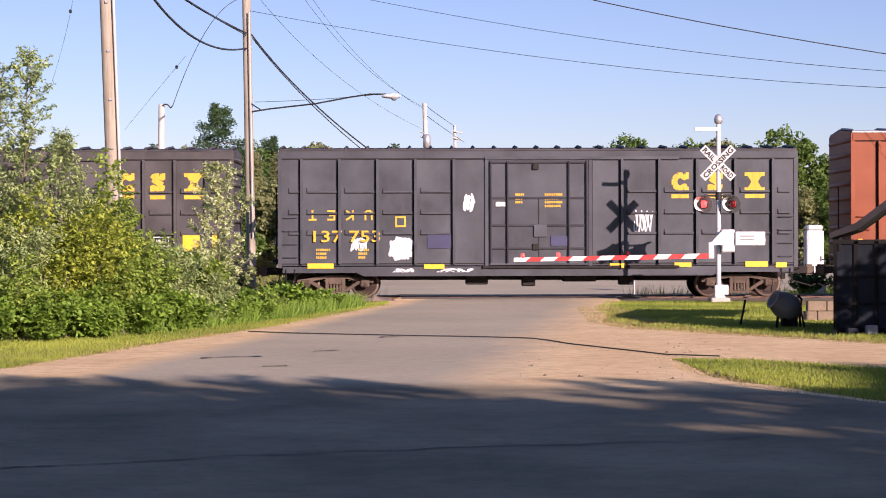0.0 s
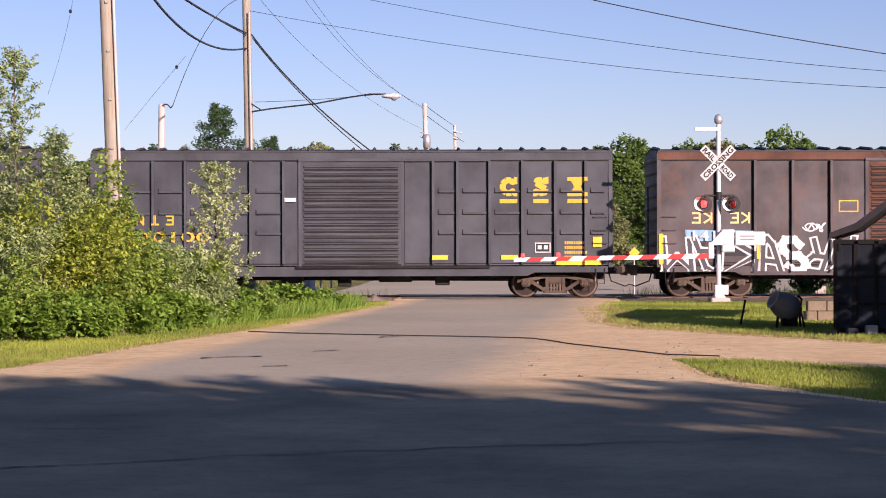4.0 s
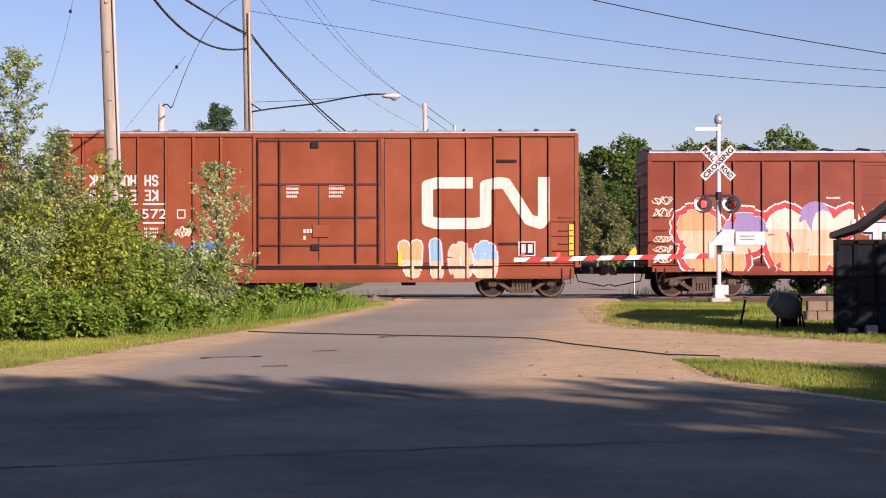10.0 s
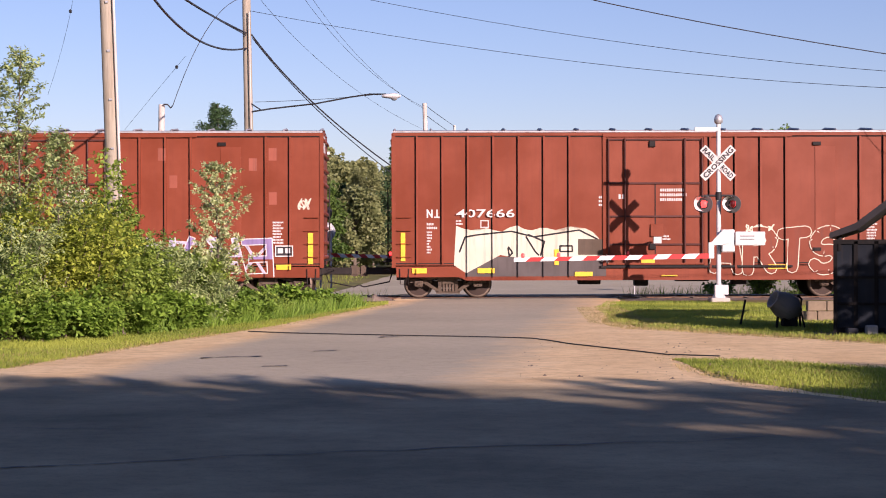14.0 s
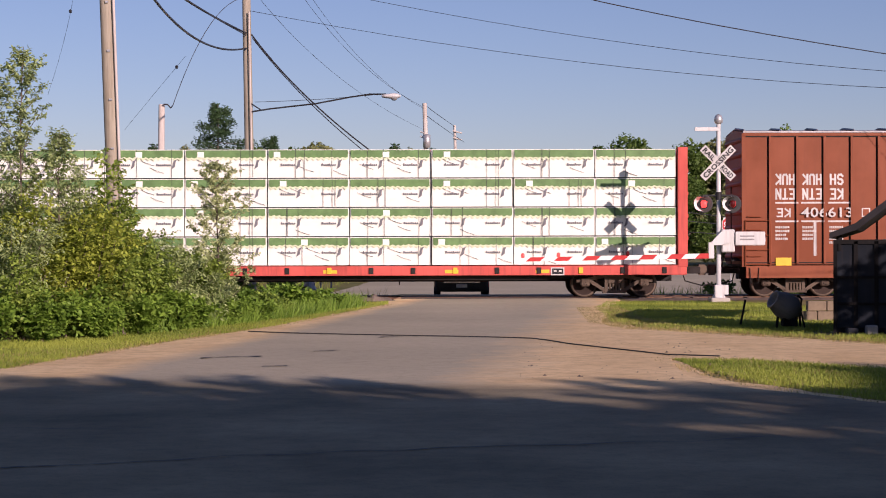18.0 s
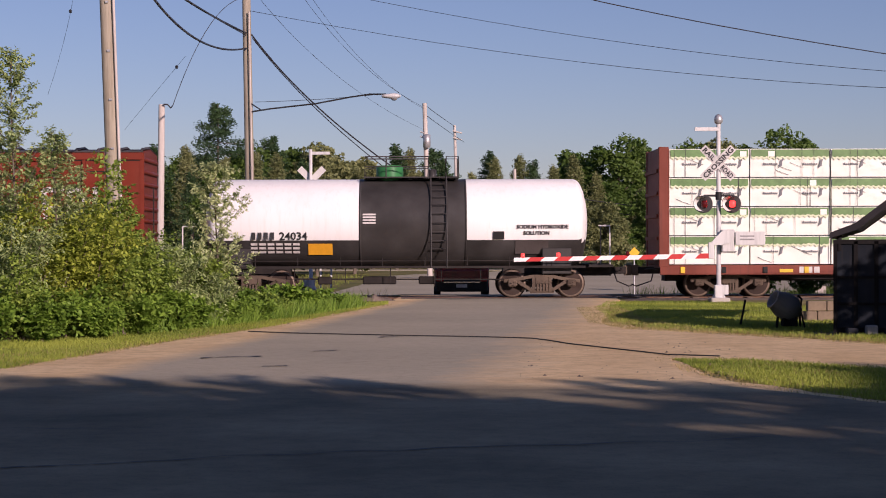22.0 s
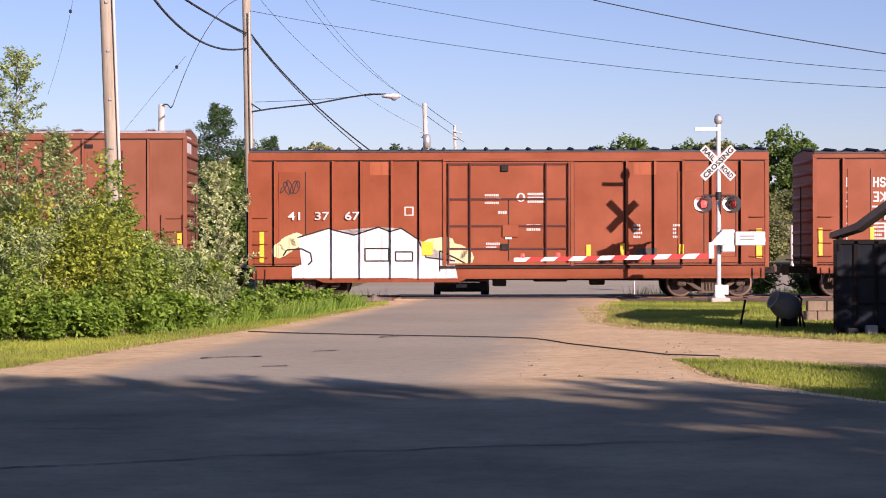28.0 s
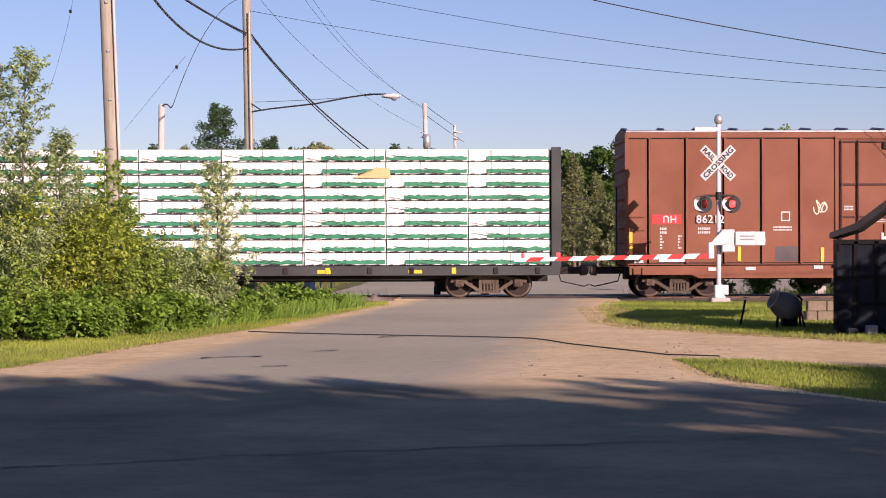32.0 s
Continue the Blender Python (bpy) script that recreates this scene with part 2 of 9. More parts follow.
WRAP_TEAL = plain("deep_green_lumber_wrap", (0.035, 0.22, 0.11), 0.4, vary=0.25, scale=3)
WRAP_INK = plain("dark_ink", (0.17, 0.17, 0.18), 0.5)
# For the tie-down straps, and for shade drawn dark on the load.
STRAP_SHADE = plain("dark_strap_and_shade", (0.04, 0.04, 0.04), 0.6)
LUMBER = wood("raw_lumber", (0.6, 0.38, 0.15), (0.75, 0.52, 0.26), (0.5, 9, 9))
FLAT_RED = paint("faded_red_flatcar_paint", (0.62, 0.10, 0.075), 0.55, 0.2, 0.15)
FLAT_BROWN = paint("brown_flatcar_paint", (0.2, 0.045, 0.025), 0.55, 0.2, 0.15)
FLAT_DARK = paint("dark_green_grey_flatcar_paint", (0.05, 0.055, 0.05), 0.55, 0.2, 0.15)
TANK_WHITE = paint("tank_white_paint", (0.86, 0.85, 0.82), 0.5, 0.06, 0.03, grime=(0.7, 0.67, 0.6), spec=0.25)
TANK_BLACK = paint("tank_black_paint", (0.045, 0.042, 0.04), 0.4, 0.25, 0.3)
TANK_GREEN = paint("green_housing_paint", (0.03, 0.2, 0.06), 0.45, 0.1, 0.1)
PLACARD = plain("orange_placard", (0.85, 0.4, 0.02), 0.45, vary=0.06)

# ---- mesh helpers ----
def part(name, bm, material, parent=None, label=""):
    """Links a bmesh as one mesh object, under a thing or a part."""
    me = bpy.data.meshes.new(name)
    bm.to_mesh(me)
    bm.free()
    for mt in (material if isinstance(material, (list, tuple)) else [material]):
        me.materials.append(mt)
    return link(name, me, parent, label)


def link(name, me, parent=None, label=""):
    ob = new(name, me)
    if parent is not None:
        ob.parent = parent
    if label:
        ob["label"] = label
    return ob


def thing(name, label, category, group="", kind="", m=None):
    ob = new(name)
    ob.empty_display_size = 0.2
    if m is not None:
        ob.matrix_basis = m
    return tagged(ob, label, category, group, kind)


def add_box(bm, x0, x1, y0, y1, z0, z1, mi=0):
    v = [bm.verts.new((x, y, z)) for x in (x0, x1) for y in (y0, y1) for z in (z0, z1)]
    for q in ((0, 1, 3, 2), (4, 6, 7, 5), (0, 4, 5, 1), (2, 3, 7, 6), (0, 2, 6, 4), (1, 5, 7, 3)):
        f = bm.faces.new([v[i] for i in q])
        f.material_index = mi
    return v


BOXES = {}


def slab(name, parent, x0, x1, y0, y1, z0, z1, material, label="", bev=0.0):
    """A box-shaped piece; alike ones share their mesh."""
    key = (round(x1 - x0, 3), round(y1 - y0, 3), round(z1 - z0, 3), material.name, bev)
    if key not in BOXES:
        bm = bmesh.new()
        add_box(bm, -(x1 - x0) / 2, (x1 - x0) / 2, -(y1 - y0) / 2, (y1 - y0) / 2, -(z1 - z0) / 2, (z1 - z0) / 2)
        if bev:
            bmesh.ops.bevel(bm, geom=bm.edges[:], offset=bev, segments=1, affect="EDGES")
        me = bpy.data.meshes.new(name)
        bm.to_mesh(me)
        bm.free()
        me.materials.append(material)
        BOXES[key] = me
    ob = link(name, BOXES[key], parent, label)
    ob.location = ((x0 + x1) / 2, (y0 + y1) / 2, (z0 + z1) / 2)
    return ob


def add_tube(bm, pts, r, seg=8, mi=0, r1=None, cap=True):
    """A tube along points, tapering from r to r1."""
    pts = [Vector(p) for p in pts]
    rings = []
    n = len(pts)
    for i, p in enumerate(pts):
        d = (pts[min(i + 1, n - 1)] - pts[max(i - 1, 0)]).normalized()
        a = d.orthogonal().normalized()
        if abs(d.z) < 0.99:
            a = d.cross(Vector((0, 0, 1))).normalized()
        b = d.cross(a)
        rr = r if r1 is None else r + (r1 - r) * i / (n - 1)
        rings.append([bm.verts.new(p + (a * math.cos(k * 2 * math.pi / seg) + b * math.sin(k * 2 * math.pi / seg)) * rr) for k in range(seg)])
    for i in range(n - 1):
        for k in range(seg):
            f = bm.faces.new((rings[i][k], rings[i][(k + 1) % seg], rings[i + 1][(k + 1) % seg], rings[i + 1][k]))
            f.material_index, f.smooth = mi, seg > 5
    if cap:
        for ring in (rings[0][::-1], rings[-1]):
            f = bm.faces.new([bm.verts.new(v.co) for v in ring])
            f.material_index = mi


def tube(name, parent, pts, r, material, seg=8, r1=None, label=""):
    bm = bmesh.new()
    add_tube(bm, pts, r, seg, 0, r1)
    bmesh.ops.recalc_face_normals(bm, faces=bm.faces[:])
    return part(name, bm, material, parent, label)


def add_lathe(bm, prof, seg=24, axis="y", mi=0, centre=(0, 0, 0)):
    """Turns a profile of (along, radius) about an axis."""
    rings = []
    c = Vector(centre)
    for a, r in prof:
        ring = []
        for k in range(seg):
            t = 2 * math.pi * k / seg
            u, w = r * math.cos(t), r * math.sin(t)
            ring.append(bm.verts.new(c + Vector({"x": (a, u, w), "y": (u, a, w), "z": (u, w, a)}[axis])))
        rings.append(ring)
    fs = []
    for i in range(len(rings) - 1):
        for k in range(seg):
            f = bm.faces.new((rings[i][k], rings[i][(k + 1) % seg], rings[i + 1][(k + 1) % seg], rings[i + 1][k]))
            f.smooth, f.material_index = True, mi
            fs.append(f)
    for ring in (rings[0], rings[-1]):
        f = bm.faces.new([bm.verts.new(v.co) for v in ring])
        f.material_index = mi
        fs.append(f)
    return fs


def lathe(name, parent, prof, material, seg=24, axis="y", centre=(0, 0, 0), label=""):
    bm = bmesh.new()
    add_lathe(bm, prof, seg, axis, 0, centre)
    bmesh.ops.recalc_face_normals(bm, faces=bm.faces[:])
    return part(name, bm, material, parent, label)


def words(name, parent, text, size, material, m, label="", stretch=1.0, bold=0.0):
    """Flat lettering as a mesh, from the built-in font. m: where its lower left corner stands, facing -y."""
    cu = bpy.data.curves.new(name, "FONT")
    cu.body, cu.size, cu.resolution_u, cu.offset = text, size, 2, bold
    ob = bpy.data.objects.new(name, cu)
    scene.collection.objects.link(ob)
    bpy.context.view_layer.update()
    me = bpy.data.meshes.new_from_object(ob.evaluated_get(bpy.context.evaluated_depsgraph_get()))
    bpy.data.objects.remove(ob)
    me.transform(pose(0, 0, 0, 90) @ Matrix.Diagonal((stretch, 1, 1, 1)))
    me.materials.clear()
    me.materials.append(material)
    me.name = name
    out = link(name, me, parent, label)
    out.matrix_basis = m
    return out


# ---- the ground and the roads ----
def ragged(pts, step, amp, seed=0):
    """Breaks a closed outline into short runs with uneven edges."""
    out = []
    for i, a in enumerate(pts):
        a, b = Vector(a), Vector(pts[(i + 1) % len(pts)])
        length = (b - a).length
        k = max(1, min(400, int(length / step)))
        nrm = Vector((-(b - a).y, (b - a).x)).normalized()
        for j in range(k):
            p = a.lerp(b, j / k)
            w = noise.noise((p.x * 0.5, p.y * 0.5, seed)) + 0.35 * noise.noise((p.x * 2.3, p.y * 2.3, seed + 5)) + 0.15 * noise.noise((p.x * 8, p.y * 8, seed + 2))
            out.append(p + nrm * (w * amp if length < 300 else 0))
    return out


def sheet(name, pts, z, material, amp=0.12, seed=0, step=0.16, label="", thick=0.06, on_land=False):
    bm = bmesh.new()
    top = [bm.verts.new((p.x, p.y, z)) for p in ragged(pts, step, amp, seed)]
    low = [bm.verts.new((v.co.x, v.co.y, z - thick)) for v in top]
    f = bm.faces.new(top)
    for i in range(len(top)):
        bm.faces.new((top[i], low[i], low[(i + 1) % len(top)], top[(i + 1) % len(top)]))
    if f.normal.z < 0:
        bmesh.ops.reverse_faces(bm, faces=bm.faces[:])
    bmesh.ops.recalc_face_normals(bm, faces=bm.faces[:])
    bmesh.ops.triangulate(bm, faces=[f])
    if on_land:
        drape(bm)
    ob = part(name, bm, material)
    return tagged(ob, label, name, kind="structure")


def ground_z(y):
    """The land dips behind the raised track and comes up again."""
    def ease(t):
        return 0.5 - 0.5 * math.cos(math.pi * min(1, max(0, t)))
    return -0.5 * (ease((y - 57.9) / 8) - ease((y - 72) / 36))


def drape(bm):
    """Cuts a flat sheet into strips across the dip and lays it on the land."""
    for k in range(27):
        bmesh.ops.bisect_plane(bm, geom=bm.verts[:] + bm.edges[:] + bm.faces[:], plane_co=(0, 57.9 + k * 50.1 / 26, 0), plane_no=(0, 1, 0))
    for v in bm.verts:
        v.co.z += ground_z(v.co.y)


gbm = bmesh.new()
bmesh.ops.create_grid(gbm, x_segments=60, y_segments=60, size=2500)
drape(gbm)
ground = tagged(part("ground", gbm, TURF), "grassy flat ground reaching the horizon", "ground", kind="structure")

dirt = sheet("dirt_shoulder", [(-60, 31), (-22, 26), (-9, 23.4), (-5.8, 22.6), (-4.7, 29.3), (-3.6, 34.5), (-2.5, 43), (-1.8, 48), (-1.5, 52), (-1.4, 57),
                       (5.4, 57), (4.6, 50), (3.9, 45), (3.4, 36), (3.9, 33.6), (5.4, 31.4), (7.4, 27.8), (14, 24), (60, 14), (60, 9), (14, 19.2), (5.6, 22.6), (4.2, 24.3), (3.1, 24.5),
                       (3.2, 22.1), (3.5, 20.2), (4.0, 18.6), (4.9, 16.8), (60, 2), (60, -6), (-60, 12)],
             0.012, SAND, 0.26, 1, label="sandy gravel shoulder and driveway beside the road")
road = sheet("road", [(-6.2, 18.0), (-5.4, 21.5), (-3.9, 32), (-2.75, 40), (-1.6, 49), (-1.3, 57), (5.3, 57), (5.2, 51), (4.3, 45.5), (3.3, 36.5), (3.2, 25), (3.0, 21.5), (3.0, 15)],
             0.024, ROAD_TOP, 0.1, 2, label="worn grey asphalt road with sandy edges leading over the railway")
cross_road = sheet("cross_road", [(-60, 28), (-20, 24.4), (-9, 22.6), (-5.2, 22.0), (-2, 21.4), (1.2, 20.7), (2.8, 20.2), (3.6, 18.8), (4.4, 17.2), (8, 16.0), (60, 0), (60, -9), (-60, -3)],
                   0.03, CROSS_TOP, 0.12, 3, label="asphalt road in front of the crossing, its tree shade deepened in the colour")
far_road = sheet("far_road", [(-0.7, 56.9), (-3.2, 64), (-5, 78), (-3, 100), (10, 126), (40, 146), (110, 165), (110, 150), (60, 128), (36, 108), (20, 88), (10.5, 68), (5.2, 56.9)],
                 0.02, ASPHALT, 0.15, 4, label="asphalt road curving away behind the railway", on_land=True)

# seams and patches in the asphalt
def seam(name, pts, w, label):
    bm = bmesh.new()
    prev = None
    n = 60
    for i in range(n + 1):
        s = i / n * (len(pts) - 1)
        k = min(int(s), len(pts) - 2)
        p = Vector(pts[k]).lerp(Vector(pts[k + 1]), s - k)
        p.y += 0.16 * noise.noise((p.x * 2.2, p.y * 0.4, 7))
        ww = w * (0.35 + 1.5 * abs(noise.noise((p.x * 4.3, p.y, 1))))
        a, b = bm.verts.new((p.x, p.y - ww, 0.036)), bm.verts.new((p.x, p.y + ww, 0.036))
        if prev:
            bm.faces.new((prev[0], a, b, prev[1]))
        prev = (a, b)
    return tagged(part(name, bm, TAR), label, "road seam", kind="structure")


hpts = [(-3.6, 32.4), (-2.9, 31.8), (-1.9, 31.2), (-0.83, 30.8), (0.3, 30.3), (0.9, 30.0), (1.5, 29.6), (1.74, 29.0), (2.0, 28.0), (2.3, 27.2), (3.2, 25.1), (3.9, 24.7)]
hose = tube("rubber_hose", None, [(x, y + 0.05 * math.sin(9 * x), 0.04) for x, y in hpts], 0.011, TAR, 6)
tagged(hose, "thin black rubber hose lying across the road", "hose")
for sx, sy, sl in ((-3.0, 24.9, 0.42), (-2.2, 23.0, 0.16), (-1.75, 26.3, 0.2), (-0.9, 30.4, 0.2)):
    seam("road_crack", [(sx - sl, sy - sl * 0.5), (sx, sy), (sx + sl, sy + sl * 0.3)], 0.08, "short dark crack in the worn asphalt")

seam("road_crack", [(-3.2, 12.3), (-2.4, 12.6), (-1.2, 13.1), (0.33, 13.6), (1.7, 13.9), (2.6, 14.2)], 0.025, "long tar-filled crack along the shaded road")
seam("road_crack", [(-3.6, 15.1), (-2.9, 15.0), (-2.5, 15.05)], 0.02, "short dark crack in the worn asphalt")

# ---- the railway ----
TRACK_TURN = 1.0
TRACK = Matrix.Translation((0, 54.5, 0)) @ pose(0, 0, 0, 0, 0, TRACK_TURN)
bm = bmesh.new()
for xa, xb in ((-460, -1.6), (5.4, 460)):
    xs = [xa + (xb - xa) * i / 4 for i in range(5)]
    rows = [[bm.verts.new((x, y, z - 0.16)) for y, z in [(-3.4, 0.165), (-1.7, 0.17), (1.7, 0.17), (3.4, 0.165)]] for x in xs]
    for a, b in zip(rows, rows[1:]):
        for k in range(3):
            bm.faces.new((a[k], b[k], b[k + 1], a[k + 1]))
bed = part("ballast_bed", bm, BALLAST)
bed.matrix_basis = TRACK
tagged(bed, "rusty brown stone ballast under the rails", "ballast", kind="structure")
for side in (-0.754, 0.754):
    bm = bmesh.new()
    for xa, xb in ((-460, 460),):
        add_box(bm, xa, xb, side - 0.035, side + 0.035, -0.02, 0.044)
        add_box(bm, xa, xb, side - 0.012, side + 0.012, -0.12, -0.018)
    r = part("rail", bm, RAIL)
    r.matrix_basis = TRACK
    tagged(r, "rusty steel rail of a single track", "rail", "rails of the track", kind="structure")
sleepers = tagged(part("sleepers", bmesh.new(), TIMBER), "weathered timber sleepers under the rails", "sleeper", kind="structure")
sleepers.matrix_basis = TRACK
for i in range(-34, 44):
    x = i * 0.55
    if -1.6 < x < 5.4:
        continue
    o = slab("sleeper", sleepers, x - 0.11, x + 0.11, -1.3, 1.3, -0.1, 0.022 + 0.008 * ((i * 7) % 3), TIMBER)
# timber planks of the road crossing
planks = tagged(part("crossing_planks", bmesh.new(), ASPHALT), "asphalt and timber panels between the rails at the crossing", "crossing surface", kind="structure")
planks.matrix_basis = TRACK
for y0, y1 in ((-1.35, -0.81), (-0.69, -0.1), (-0.095, 0.69), (0.81, 1.35)):
    for k in range(3):
        slab("plank", planks, -1.3 + k * 2.2, -1.3 + k * 2.2 + 2.19, y0, y1, -0.03, 0.034, TIMBER if y1 == 0.69 and k == 1 else TAR if y1 < -0.8 else TIMBER, bev=0.006)
# concrete edge and rail end beside the crossing
for x0, x1, y, h in ((-3.2, -1.7, 51.9, 0.12), (-2.4, -1.5, 52.4, 0.1)):
    o = slab("old_rail_piece", None, x0, x1, y - 0.06, y + 0.06, 0.0, h, RAIL, bev=0.02)
    tagged(o, "short rusty length of rail lying beside the track", "rail")


# ---- the train ----
# Side elevations are drawn in units of 17.1 mm: u from the car's left end, v down from a line 9.07 m over the rail heads.
U = 0.0171
SIDE = -1.47
TRAIN, FLASHERS, SWAYING, DRIVEN = [], [], [], []


def H(v):
    return 1.58 - (v - 438) * U


class Car:
    def __init__(self, label, left, right, category="railway car"):
        self.ob = thing("boxcar" if "box" in label else "flat_car" if "flat" in label else "tank_car", label, category, "cars of the freight train")
        self.len = right - left
        self.s0 = ((left + right) / 2 - 784) * U
        self.half = self.len * U / 2
        self.ribs = []
        self.lim = None
        self.sets = []

    def X(self, u):
        return u * U - self.half

    def box(self, name, u0, u1, v0, v1, material, out=0.03, deep=0.03, label="", bev=0.0):
        """A piece on the near side: out: how far it stands proud of the side sheet."""
        return slab(name, self.ob, self.X(u0), self.X(u1), SIDE - out, SIDE + deep - 0.001, H(v1), H(v0), material, label, bev)

    def flat(self, name, shapes, materials, lift=0.004, label=""):
        """Painted shapes: (polygon in u, v, material index), laid on the side sheet and over the ribs that they cross."""
        bm = bmesh.new()
        if self.lim:
            lo, hi = self.lim
            shapes = [([(min(max(u, 1), self.len - 1), min(max(v, lo), hi)) for u, v in poly], mi) for poly, mi in shapes]
        for i, (poly, mi) in enumerate(shapes):
            vs = [bm.verts.new((self.X(u), SIDE - lift - 0.00004 * i, H(v))) for u, v in poly]
            try:
                bm.faces.new(vs).material_index = mi
            except ValueError:
                pass
        bmesh.ops.triangulate(bm, faces=bm.faces[:])
        for f in bm.faces:
            if f.normal.y > 0:
                f.normal_flip()
        if bm.verts:
            lo, hi = min(v.co.x for v in bm.verts), max(v.co.x for v in bm.verts)
            base = bm.copy()
            for x0, x1, out in self.ribs:
                if x1 < lo or x0 > hi:
                    continue
                c = base.copy()
                for co, no in (((x0, 0, 0), (-1, 0, 0)), ((x1, 0, 0), (1, 0, 0))):
                    bmesh.ops.bisect_plane(c, geom=c.verts[:] + c.edges[:] + c.faces[:], plane_co=co, plane_no=no, clear_outer=True)
                old = {}
                for v in c.verts:
                    old[v] = bm.verts.new(v.co + Vector((0, -out, 0)))
                for f in c.faces:
                    nf = bm.faces.new([old[v] for v in f.verts])
                    nf.material_index = f.material_index
                c.free()
            base.free()
        return part(name, bm, materials, self.ob, label)

    def rect(self, name, u0, u1, v0, v1, material, lift=0.004, label=""):
        return self.flat(name, [([(u0, v0), (u1, v0), (u1, v1), (u0, v1)], 0)], [material], lift, label)

    def digits(self, text, u, v0, v1, material, w=None, label=""):
        """Numbers between the heights v0 and v1, w wide."""
        h = (v1 - v0) * U
        o = words("car_number", self.ob, text, h / 0.70, material, pose(self.X(u), SIDE - 0.075, H(v1)), label, bold=0.005)
        if w:
            o.scale.x = w * U / max(0.01, o.dimensions.x)
        return o

    def bars(self, name, rows, material, lift=0.006):
        """Small stencilled lines that cannot be read: (u, v, letters, height, letter width)."""
        shapes = []
        for u, v, n, h, w in rows:
            if h >= 9:
                for k in range(n):
                    x, e = u + k * w + h * 0.08, min(w * 0.62, h * 0.62)
                    forms = [[(x + e * px, v + h * (0.08 + 0.84 * py)) for px, py in st] for st in strokes_of("uenhkts"[(k * 3 + int(v) + n) % 7], False)]
                    self.flat("letter_shape", [(q, 0) for st in forms for q in thick(st, h * 0.085, False)], [material], lift)
                continue
            for k in range(n):
                a, e = u + k * w, w * 0.7
                shapes.append(([(a, v), (a + e, v), (a + e, v + h), (a, v + h)], 0))
        if shapes:
            tagged(self.flat(name, shapes, [material], lift), kind="stuff")


def truck(car, u):
    """A two-axle truck: open side frames, springs, bolster, and two wheelsets that roll."""
    bm = bmesh.new()
    def beam(y, pts, w0, w1=None):
        """A cast bar along points, w0 to w1 deep."""
        n = len(pts) - 1
        prev = None
        for k, (x, z) in enumerate(pts):
            h = w0 + ((w1 or w0) - w0) * k / n
            ring = [bm.verts.new((x + dx, y + dy, z + dz)) for dx, dy, dz in ((0, -0.07, -h), (0, 0.07, -h), (0, 0.07, h), (0, -0.07, h))]
            if prev:
                for j in range(4):
                    bm.faces.new((prev[j], prev[(j + 1) % 4], ring[(j + 1) % 4], ring[j]))
            else:
                bm.faces.new(ring)
            prev = ring
        bm.faces.new(prev[::-1])
    for y in (-1.02, 1.02):
        beam(y, [(-1.16, 0.5), (-0.72, 0.56), (-0.3, 0.64), (0.3, 0.64), (0.72, 0.56), (1.16, 0.5)], 0.05)
        for s in (-1, 1):
            beam(y, [(s * 0.76, 0.5), (s * 0.5, 0.34), (s * 0.28, 0.19)], 0.06)
            add_box(bm, s * 0.25 - 0.05, s * 0.25 + 0.05, y - 0.075, y + 0.075, 0.14, 0.62)
        beam(y, [(-0.36, 0.17), (0.36, 0.17)], 0.045)
    add_box(bm, -0.19, 0.19, -1.1, 1.1, 0.42, 0.6)
    add_box(bm, -0.55, 0.55, -0.6, 0.6, 0.3, 0.5)
    bmesh.ops.recalc_face_normals(bm, faces=bm.faces[:])
    tr = part("truck", bm, TRUCK, car.ob)
    tr.location = (car.X(u), 0, 0.044)
    for k in range(4):
        bm = bmesh.new()
        add_lathe(bm, [(0.2 + 0.03 * j, 0.03 if j % 2 else 0.045) for j in range(8)], 10, "z", 0, (-0.14 + 0.093 * k, -1.08, 0))
        part("spring", bm, TRUCK, tr)
    for x in (-0.9, 0.9):
        slab("bearing_box", tr, x - 0.14, x + 0.14, -1.17, -1.0, 0.33, 0.55, TRUCK, bev=0.04)
        bm = bmesh.new()
        for y in (-0.754, 0.754):
            s = 1 if y < 0 else -1
            add_lathe(bm, [(y - 0.065 * s, 0.36), (y - 0.065 * s, 0.42), (y + 0.03 * s, 0.425), (y + 0.06 * s, 0.45), (y + 0.075 * s, 0.45), (y + 0.075 * s, 0.36),
                           (y + 0.02 * s, 0.34), (y, 0.16), (y - 0.05 * s, 0.12), (y - 0.06 * s, 0.1), (y - 0.03 * s, 0.15), (y - 0.03 * s, 0.33)], 26, "y")
        add_lathe(bm, [(-1.14, 0.075), (1.14, 0.075)], 10, "y")
        for k in range(3):
            a = 2.1 * k
            add_box(bm, math.cos(a) * 0.045 - 0.015, math.cos(a) * 0.045 + 0.015, -1.19, -1.13, math.sin(a) * 0.045 - 0.015, math.sin(a) * 0.045 + 0.015)
        bmesh.ops.recalc_face_normals(bm, faces=bm.faces[:])
        for f in bm.faces:
            c = f.calc_center_median()
            f.material_index = 1 if math.hypot(c.x, c.z) > 0.335 and abs(c.y) > 0.77 else 0
        ws = part("wheelset", bm, [WHEEL, WHEEL_RIM], tr)
        ws.location = (x, 0, 0.42)
        car.sets.append((ws, x, 0.42))


